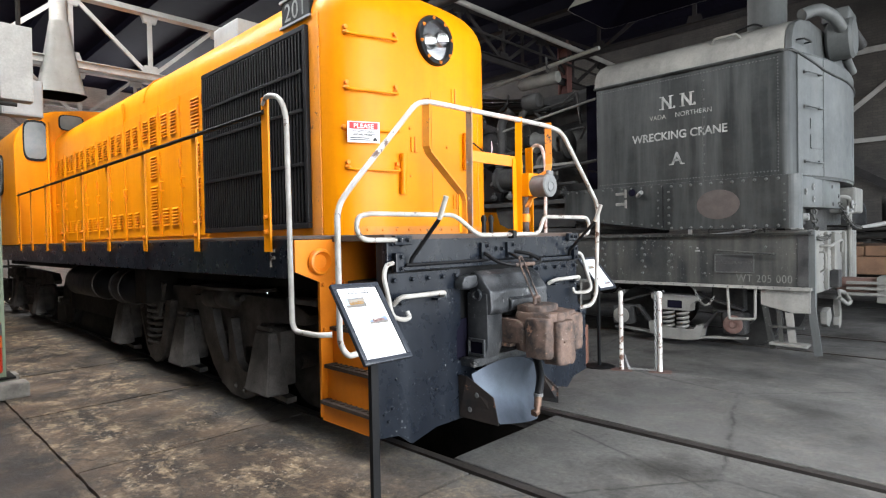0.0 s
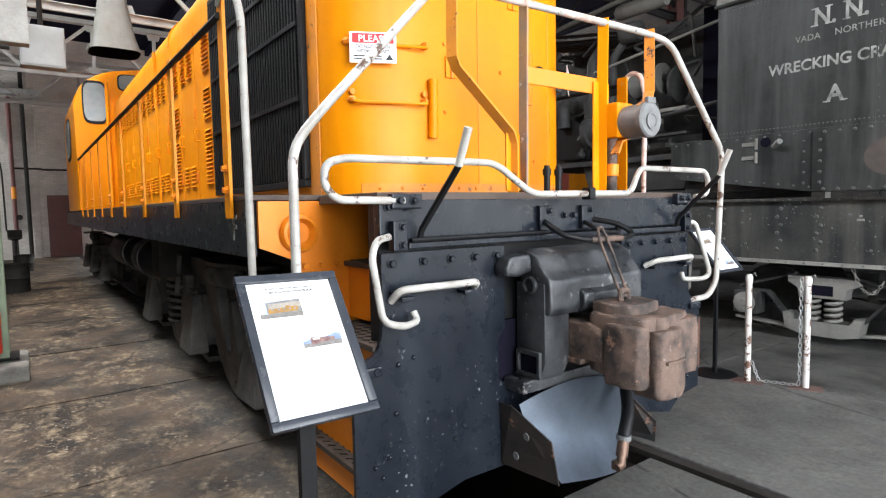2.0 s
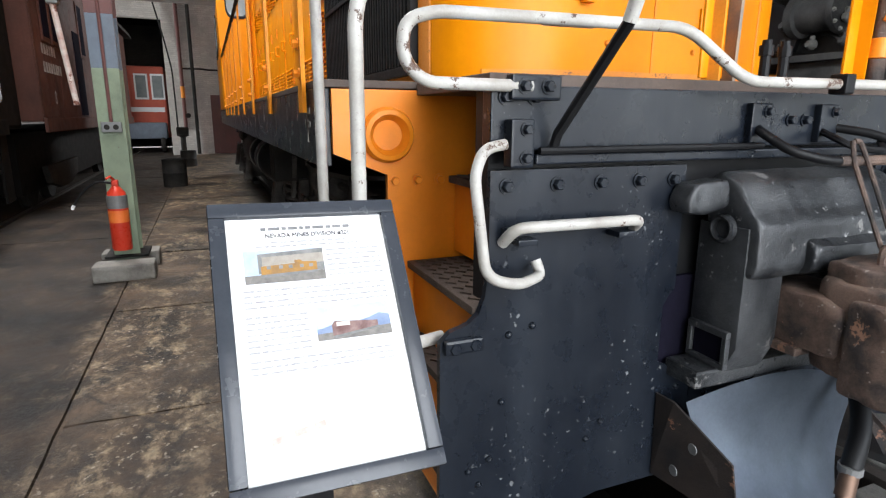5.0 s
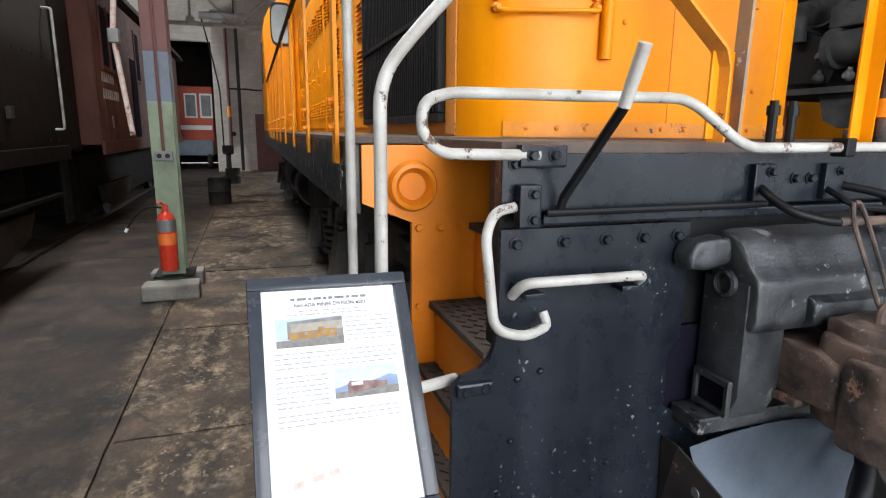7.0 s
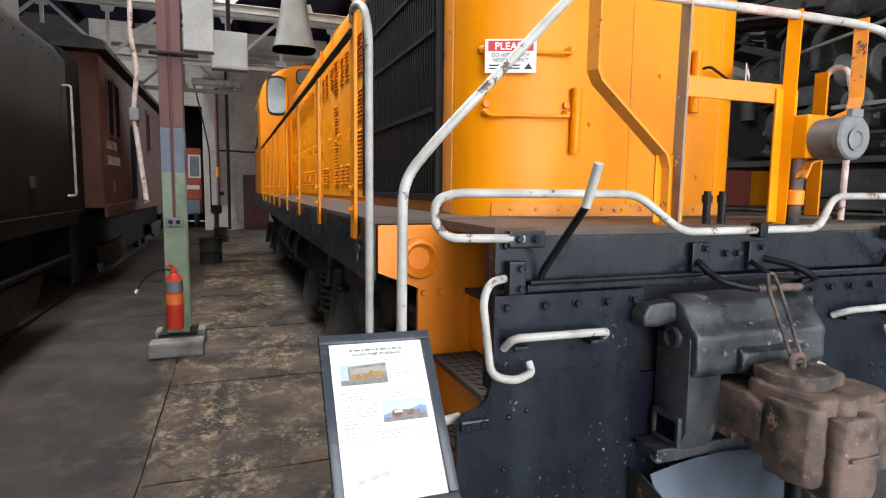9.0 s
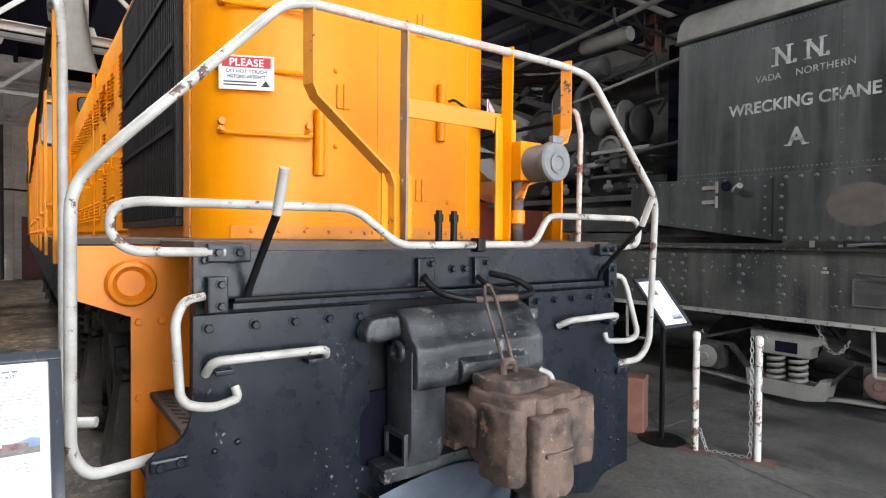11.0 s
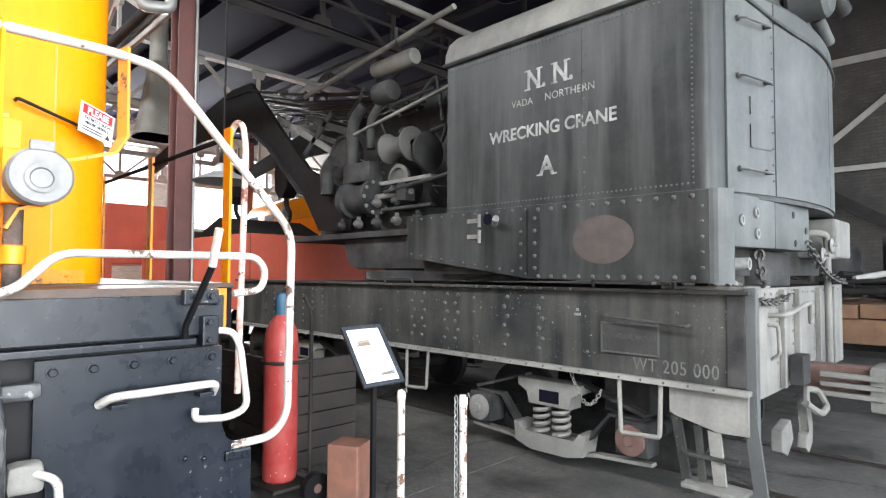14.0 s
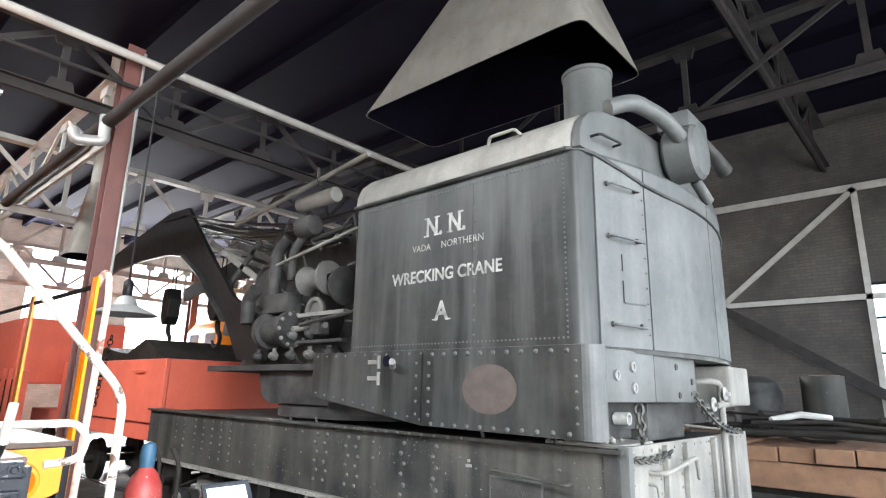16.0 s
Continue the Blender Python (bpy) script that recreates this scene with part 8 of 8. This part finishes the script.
part("side_sill", B(-24.0, -12.35, CBY + 0.002, CBY + 0.05, 1.34, 1.56, bevel=0.008), CABOOSE, cb)
for k in range(22):
    x = -12.6 - k * 0.5
    part("side_board", B(x - 0.245, x + 0.245, CBY + 0.001, CBY + 0.014, 1.57, 4.08, bevel=0.004), CABOOSE, cb)
for x in (-13.1, -13.75, -16.2, -18.2):
    w = part("side_window", B(x - 0.26, x + 0.26, CBY + 0.015, CBY + 0.04, 2.75, 3.85, bevel=0.008), CABOOSE, cb)
    part("pane", B(x - 0.2, x + 0.2, CBY + 0.041, CBY + 0.046, 2.82, 3.78), NEAR_BLACK, w)
# added block that stands in for the dark beneath the caboose
part("underframe", B(-23.8, -12.5, -2.9, -0.86, 0.34, 1.335, bevel=0.02), TENDER, cb, "dark filler block under the caboose, standing in for shade")
# black sheet paints the shade of an open doorway
part("door_gap", B(-16.0, -15.35, CBY + 0.015, CBY + 0.03, 1.6, 3.2), NEAR_BLACK, cb)
for z, n in ((2.55, 6), (2.27, 8)):
    for k in range(n):
        part("white_letter_bar", B(-12.75 - k * 0.16 - 0.11, -12.75 - k * 0.16, CBY + 0.0145, CBY + 0.017, z, z + 0.16), LETTER, cb, "faded white lettering")
letters("8", 0.30, (-13.3, CBY + 0.017, 1.78), "y", LETTER, cb)
for x in (-13.9, -15.3, -21.0, -22.4):
    wheelset(x, -1.85, 0.42, cb, GRIME)
for x in (-14.6, -21.7):
    part("truck_frame", prism(bmesh.new(), [(x - 1.3, 0.75), (x + 1.3, 0.75), (x + 1.1, 0.45), (x + 0.4, 0.30), (x - 0.4, 0.30), (x - 1.1, 0.45)], "y", -0.75, -0.65, bevel=0.02), GRIME, cb)

# red vehicle in the dark bay
rb = thing("red_railcar", "red and pale railcar cab standing in the dark bay", "railcar", (-32.0, -0.6, 0))
part("body", B(-34.0, -30.6, -2.2, 0.35, 0.6, 3.7, bevel=0.12), RED, rb, smooth=True)
for y in (-1.6, -0.6, 0.05):
    wf = part("window_frame", B(-30.6, -30.57, y - 0.27, y + 0.27, 2.28, 3.37, bevel=0.02), PAPER, rb, "white window surround")
    part("pane", B(-30.569, -30.56, y - 0.2, y + 0.2, 2.36, 3.29), WIN, wf)
part("waist_band", B(-30.598, -30.56, -2.1, 0.25, 1.75, 1.95, bevel=0.01), PAPER, rb, "white waist band")
part("bonnet", B(-30.598, -29.9, -1.9, 0.3, 0.6, 1.3, bevel=0.1), BLUEGREY, rb, smooth=True)
for y in (-1.4, 0.0):
    part("wheel", L([(0.2, 0), (0.38, 0.02), (0.4, 0.1), (0.38, 0.2)], (-30.2, y, 0.4), "y", 20), GRIME, rb, smooth=True)

# ---- beyond the crane ----
bc = thing("boom_car", "faded red steel-sided boom tender car", "wagon", (-13.5, 10.2, 0))
part("side", B(-15.4, -9.98, 8.75, 8.82, 1.42, 2.50, bevel=0.01), RED, bc)
part("side", B(-15.4, -9.98, 11.6, 11.67, 1.42, 2.50, bevel=0.01), RED, bc)
part("end_board", B(-15.4, -15.33, 8.83, 11.59, 1.42, 2.50, bevel=0.01), RED, bc)
part("end_board", B(-10.05, -9.98, 8.83, 11.59, 1.42, 2.50, bevel=0.01), RED, bc)
part("floor_frame", B(-17.6, -9.98, 8.8, 11.6, 1.12, 1.42, bevel=0.02), RED, bc)
for x in (-15.0, -13.0, -11.2):
    part("grab_iron", pull(bmesh.new(), (x, 8.75, 2.3), (x + 0.45, 8.75, 2.3), (0, -0.07, 0), 0.014), RED, bc)
part("load", prism(bmesh.new(), [(-15.2, 2.3), (-14.4, 2.85), (-13.0, 2.62), (-12.2, 2.95), (-11.2, 2.55), (-10.4, 2.3)], "y", 9.2, 11.2, bevel=0.05), GRIME, bc, "dark heap of tackle in the car")
for x in (-16.2, -14.6, -12.0, -10.6):
    wheelset(x, 10.15, 0.42, bc, GRIME)
bm = chain(bmesh.new(), sag((-12.6, 8.72, 3.0), (-13.0, 8.70, 1.6), 0.02, 16), 0.05, 0.012)
part("chain", bm, GRIME, bc)
rt = thing("red_wagon", "faded orange-red flat wagon with open side frames", "wagon", (-17.5, 8.6, 0))
part("upper_body", B(-24.0, -17.2, 8.2, 10.6, 2.0, 3.62, bevel=0.04), RED, rt)
part("sole_bar", B(-24.0, -15.6, 8.0, 8.15, 1.15, 2.30, bevel=0.02), RED, rt)
for k in range(8):
    part("side_post", B(-15.9 - k * 0.55, -15.8 - k * 0.55, 7.92, 8.0, 1.2, 2.35, bevel=0.006), RED, rt)
for k in range(7):
    # black sheets paint shade between the side posts
    part("side_gap", B(-16.3 - k * 0.55, -15.98 - k * 0.55, 7.985, 7.996, 1.35, 2.1), NEAR_BLACK, rt)
for x in (-17.5, -20.0):
    wheelset(x, 9.2, 0.42, rt, GRIME)
so2 = thing("yellow_switcher", "small orange-yellow diesel locomotive with rounded cab", "locomotive", (-16.5, 14.2, 0))
bm = bmesh.new()
prism(bm, [(12.95, 1.5), (12.95, 3.65), (13.15, 3.95), (13.6, 4.15), (14.3, 4.22), (15.0, 4.15), (15.4, 3.95), (15.6, 3.65), (15.6, 1.5)], "x", -18.6, -16.3, bevel=0.06)
c2 = part("cab", bm, YELLOW, so2, smooth=True)
part("hood", B(-16.29, -11.5, 13.25, 15.3, 1.5, 3.45, bevel=0.15), YELLOW, so2, smooth=True)
part("sill", B(-18.9, -11.2, 12.9, 15.6, 1.2, 1.495, bevel=0.02), YELLOW, so2)
for x in (-18.05, -17.0):
    part("side_window", B(x - 0.3, x + 0.3, 12.93, 12.955, 2.95, 3.6, bevel=0.008), WIN, so2)
for y in (13.1, 15.45):
    part("end_window", B(-16.295, -16.28, y - 0.12, y + 0.12, 3.5, 3.85), WIN, so2)
for k in range(5):
    bm = bmesh.new()
    for j in range(9):
        louvre(bm, -15.6 + k * 0.85, 13.25, 2.35 + j * 0.08, 0.5, 0.05)
    part("louvres", bm, YELLOW, so2)
part("side_rail", pull(bmesh.new(), (-16.0, 13.25, 2.0), (-11.8, 13.25, 2.0), (0, -0.1, 0), 0.02), YELLOW, so2)
part("exhaust", L([(0.09, 0), (0.09, 0.35), (0.11, 0.36)], (-14.0, 14.2, 3.44), "z", 14), GRIME, so2)
for x in (-17.3, -15.0, -12.8):
    wheelset(x, 14.25, 0.45, so2, GRIME)

# enamel lamp hanging behind the boom
pl_ = thing("pendant_lamp", "pale dusty enamel pendant lamp with a wide shade", "lamp", (-6.52, 6.77, 2.8))
part("shade", L([(0.05, 0.20), (0.09, 0.17), (0.12, 0.10), (0.30, 0.02), (0.33, 0.0), (0.32, -0.005), (0.11, 0.09), (0.08, 0.15), (0.0, 0.17)], (-6.52, 6.77, 2.8), "z", 28), GALV, pl_, "wide dusty enamel shade", smooth=True)
part("neck", L([(0.035, 0), (0.05, 0.02), (0.05, 0.16), (0.02, 0.2)], (-6.52, 6.77, 2.8 + 0.19), "z", 14), DULL, pl_, smooth=True)
part("flex", T([(-6.52, 6.77, 2.8 + 0.36), (-6.52, 6.77, 5.5)], 0.012, 6), DULL, pl_, "black hanging flex")

# smoke jacks under the roof


def smoke_jack(x, y, z0, z1, lx, ly, sx, sy, label, square=0.55, lean=0.0):
    """A sheet-metal hood: a long rounded mouth drawn in to a flue."""
    ob = thing("smoke_jack", label, "smoke hood", (x, y, z0), "smoke jacks")
    bm = bmesh.new()
    rings = []
    for i in range(7):
        f = i / 6
        e = f ** (0.75 if square > 0.5 else 1.0)
        ring = []
        for k in range(28):
            a = 2 * math.pi * k / 28
            c, s = math.cos(a), math.sin(a)
            px = math.copysign(abs(c) ** square, c) * (lx + (sx - lx) * e)
            py = math.copysign(abs(s) ** square, s) * (ly + (sy - ly) * e)
            ring.append(bm.verts.new((x + px + lean * e, y + py, z0 + (z1 - z0) * f)))
        rings.append(ring)
    for a, b in zip(rings, rings[1:]):
        for k in range(28):
            bm.faces.new((a[k], a[(k + 1) % 28], b[(k + 1) % 28], b[k]))
    r = bmesh.ops.solidify(bm, geom=bm.faces[:], thickness=0.012)
    part("hood", bm, JACK, ob, smooth=True)
    bm = bmesh.new()
    rings = []
    for i in range(7):
        f = i / 6
        e = f ** (0.75 if square > 0.5 else 1.0)
        ring = []
        for k in range(28):
            a = 2 * math.pi * k / 28
            c, s = math.cos(a), math.sin(a)
            px = math.copysign(abs(c) ** square, c) * (lx + (sx - lx) * e - 0.014)
            py = math.copysign(abs(s) ** square, s) * (ly + (sy - ly) * e - 0.014)
            ring.append(bm.verts.new((x + px + lean * e, y + py, z0 - 0.002 + (z1 - z0) * f)))
        rings.append(ring)
    for a, b in zip(rings, rings[1:]):
        for k in range(28):
            bm.faces.new((a[k], a[(k + 1) % 28], b[(k + 1) % 28], b[k]))
    bmesh.ops.solidify(bm, geom=bm.faces[:], thickness=0.006)
    part("lining", bm, NEAR_BLACK, ob, "soot-black lining", smooth=True)
    part("flue", L([(min(sx, sy) * 0.98, 0), (min(sx, sy) * 0.98, ROOF - z1 + 0.02)], (x + lean, y, z1 - 0.02), "z", 24), JACK, ob, smooth=True)
    bm = bmesh.new()
    for k in range(12):
        f = k / 11
        rivet(bm, (x - lx * 0.5 + lx * f, y - ly - 0.004, z0 + 0.04), "-y", 0.014)
    part("hood_rivets", bm, JACK, ob)
    return ob


JACK = surface("dusty_tin_hood", (0.34, 0.325, 0.295), (0.20, 0.19, 0.175), 0.75, metal=0.0, stain=0.7, scale=2.5, grain=0.15, bump=0.1, streak=0.4, speck=(0.12, 0.10, 0.08))
smoke_jack(-4.06, 10.05, 5.9, 7.9, 1.76, 0.77, 0.42, 0.42, "pale sheet-metal smoke hood above the crane stack", 0.12, 0.70)
smoke_jack(-13.6, 2.95, 4.72, 6.2, 0.44, 0.44, 0.16, 0.16, "pale bell-shaped smoke hood above the cab")
smoke_jack(-11.9, 7.85, 4.35, 5.8, 0.40, 0.40, 0.16, 0.16, "pale bell-shaped smoke hood under the truss")
smoke_jack(-11.5, -1.9, 4.75, 6.5, 0.45, 0.45, 0.2, 0.2, "pale bell-shaped smoke hood above the track")

# pipes at the north column
np_ = thing("pipe_run", "dark overhead pipe run with grey valve elbow at the column", "pipe", (COLUMN_X + 0.3, 7.0, 5.2))
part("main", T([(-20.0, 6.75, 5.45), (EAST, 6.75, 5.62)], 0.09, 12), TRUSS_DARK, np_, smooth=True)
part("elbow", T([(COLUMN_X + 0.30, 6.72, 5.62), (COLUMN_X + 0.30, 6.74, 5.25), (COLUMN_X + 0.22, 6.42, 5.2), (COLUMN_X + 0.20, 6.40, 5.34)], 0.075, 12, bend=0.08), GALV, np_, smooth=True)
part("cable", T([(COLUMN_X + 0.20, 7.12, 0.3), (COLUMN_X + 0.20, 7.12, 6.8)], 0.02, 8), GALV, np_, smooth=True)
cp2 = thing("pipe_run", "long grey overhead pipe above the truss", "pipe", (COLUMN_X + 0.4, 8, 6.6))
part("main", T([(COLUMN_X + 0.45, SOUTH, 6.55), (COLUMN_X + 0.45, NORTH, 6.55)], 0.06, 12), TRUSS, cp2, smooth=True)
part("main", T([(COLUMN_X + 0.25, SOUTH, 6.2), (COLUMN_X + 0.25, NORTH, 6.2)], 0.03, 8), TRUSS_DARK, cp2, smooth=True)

# north wall bracing, wagon of scrap
wb = thing("wall_bracing", "grey angle-iron bracing on the sooty brick wall", "brace", (-2.0, NORTH - 0.1, 3))
WY = NORTH - 0.12
for a, b, w in (((-14.0, 6.62), (EAST, 6.62), 0.16), ((-14.0, 4.18), (EAST, 4.18), 0.12), ((-4.05, 4.2), (-1.1, 6.6), 0.12), ((-7.4, 4.2), (-4.05, 6.6), 0.12), ((-1.12, 0.2), (-1.12, 6.6), 0.12), ((-7.5, 0.2), (-7.5, 6.6), 0.12)):
    part("bar", flat(bmesh.new(), [(a[0], WY, a[1]), (b[0], WY, b[1])], w, 0.05, (0, 0, 1) if a[1] == b[1] else (1, 0, 0)), TRUSS, wb)
part("bar", flat(bmesh.new(), [(-5.4, WY - 0.2, 5.0), (-0.2, WY - 0.2, 1.55)], 0.20, 0.08, (1, 0, 0)), TRUSS_DARK, wb, "dark timber strut")
fw_ = thing("flat_wagon", "flat wagon with worn brown timber deck", "wagon", (-3.0, 16.0, 0))
for k in range(26):
    x = -9.8 + k * 0.46
    part("deck_timber", B(x, x + 0.44, 13.95 + 0.05 * (k % 3), 17.2, 1.18 + 0.012 * (k % 4), 1.38 + 0.012 * (k % 4), bevel=0.012), WOOD, fw_)
part("side_beam", B(-10.0, 2.3, 14.05, 14.25, 0.82, 1.175, bevel=0.015), WOOD, fw_)
part("frame", B(-10.0, 2.3, 14.3, 17.0, 0.7, 1.17, bevel=0.02), GRIME, fw_)
for x in (-8.4, -6.8, -1.2, 0.4):
    wheelset(x, 16.15, 0.42, fw_, GRIME)
sc = thing("scrap_heap", "heap of dark scrap pipes and bars on the wagon", "scrap", (-3.0, 15.2, 1.4))
r4 = random.Random(21)
for k in range(46):
    x, y, z = r4.uniform(-5.0, 1.6), r4.uniform(14.1, 16.6), 1.46 + r4.uniform(0, 0.34)
    dx, dy = r4.uniform(-1.2, 1.2), r4.uniform(-0.5, 0.5)
    part("scrap_bar", T([(x - dx, y - dy, z), (x, y, z + r4.uniform(-0.02, 0.06)), (x + dx, y + dy, z + r4.uniform(-0.05, 0.05))], r4.uniform(0.018, 0.05), 8), GRIME if k % 3 else TRUSS, sc)
dr = thing("steel_drum", "dull grey steel drum with rusty lid standing on the wagon", "drum", (-1.6, 15.6, 1.4), "drums on the wagon")
part("shell", L([(0.30, 0), (0.31, 0.02), (0.31, 0.95), (0.315, 0.97), (0.29, 0.97), (0.29, 0.8)], (-1.60, 15.7, 1.44), "z", 26), FRAME_GREY, dr, smooth=True)
part("lid", B(-1.75, -1.35, 15.5, 15.9, 2.412, 2.425, bevel=0.004), WOOD, dr)
dr = thing("steel_drum", "dark domed tank standing on the wagon", "tank", (-2.6, 15.5, 1.4), "drums on the wagon")
part("shell", L([(0.38, 0), (0.38, 0.7), (0.34, 0.85), (0.2, 0.95), (0, 0.98)], (-2.55, 15.6, 1.44), "z", 26), SOOT, dr, smooth=True)

# ---- floor: pits, rails, concrete slabs ----
part_floor = setting("floor", B(WEST - WALL - 7, EAST + WALL, SOUTH - WALL, NORTH + WALL, -1.3, -1.15), GRIME, "oily concrete engine-house floor with sunk rails", "floor")
RAILS = ((-2.62, -1.06), (3.12, 4.68), (9.4, 10.9), (15.4, 16.9))
for a, b in RAILS:
    for y in (a, b):
        r = thing("rail", "worn steel rail sunk in the concrete floor", "rail", (-10, y, 0), "rails in the floor")
        bm = bmesh.new()
        prism(bm, [(y - 0.036, 0.006), (y + 0.036, 0.006), (y + 0.036, -0.03), (y + 0.01, -0.045), (y + 0.01, -0.13), (y + 0.07, -0.15), (y - 0.07, -0.15), (y - 0.01, -0.13), (y - 0.01, -0.045), (y - 0.036, -0.03)], "x", WEST - 6, EAST + WALL)
        part("rail_head", bm, RAIL, r)
# pit under the locomotive
bm = bmesh.new()
box(bm, -22.0, -3.06, 3.17, 3.30, -1.15, -0.16)
box(bm, -22.0, -3.06, 4.50, 4.63, -1.15, -0.16)
setting("pit_wall", bm, GRIME, "black oily inspection pit walls", "pit")
rnd = random.Random(5)
STRIPS = [(-9.0, -5.4, -30), (-5.4, -2.70, -30), (-2.56, -1.12, -30), (-0.98, 1.075, -30), (1.085, 3.045, -30), (3.195, 4.605, -3.06), (4.755, 6.95, -30), (6.96, 9.325, -30), (9.475, 10.825, -30), (10.975, 13.2, -30), (13.21, 15.33, -30), (15.47, 16.83, -30), (16.97, 19.6, -30)]
slab_w = {}
for y0, y1, xlo in STRIPS:
    x = EAST + WALL
    narrow = y1 - y0 < 1.6
    if abs(y0 - 1.085) < 0.01:
        edges = [EAST + WALL, 2.0, -0.6, -2.75, -4.92, -6.88, -9.1, -11.6, -13.9, -16.5, -19.5, -22.5, -26, -30]
    else:
        edges = [x]
        while edges[-1] > xlo + 0.5:
            edges.append(max(xlo, edges[-1] - rnd.uniform(2.0, 3.4) * (1.5 if narrow else 1) * (1 if y1 < 3.1 else 3.2)))
        edges[-1] = xlo
    for x1, x0 in zip(edges, edges[1:]):
        bm = bmesh.new()
        dz = rnd.uniform(-0.004, 0.004)
        if 0.9 < y1 < 3.1:
            # worn slabs with broken edges
            if y0 > 1:
                dz += 0.010
            n = 14
            ring = [(x0 + 0.01 + (x1 - x0 - 0.02) * k / n, y0 + 0.006 + rnd.uniform(0, 0.012)) for k in range(n + 1)]
            ring += [(x1 - 0.006 - rnd.uniform(0, 0.012), y0 + (y1 - y0) * k / n) for k in range(1, n)]
            ring += [(x1 - 0.01 - (x1 - x0 - 0.02) * k / n, y1 - 0.004 - rnd.uniform(0, 0.008)) for k in range(n + 1)]
            ring += [(x0 + 0.006 + rnd.uniform(0, 0.012), y1 - (y1 - y0) * k / n) for k in range(1, n)]
            prism(bm, ring, "z", -0.03, dz)
        else:
            box(bm, x0 + 0.006, x1 - 0.006, y0 + 0.004, y1 - 0.004, -0.14, dz)
        es = [e for e in bm.edges if all(v.co.z > dz - 0.01 for v in e.verts)]
        bmesh.ops.bevel(bm, geom=es, offset=0.006, segments=1, affect="EDGES")
        part("slab", bm, FLOORM, part_floor)
bedding = bmesh.new()
box(bedding, -30, EAST + WALL, -0.99, 3.05, -0.14, -0.022)
setting("floor_bedding", bedding, FLOORM, "worn concrete bed under broken slabs", "floor")
gaps = bmesh.new()
for y0, y1, xlo in STRIPS:
    box(gaps, xlo, EAST + WALL, y0 - 0.02, y1 + 0.02, -0.2, -0.142)
tagged(part("slab_bed", gaps, GRIME, part_floor), kind="stuff")
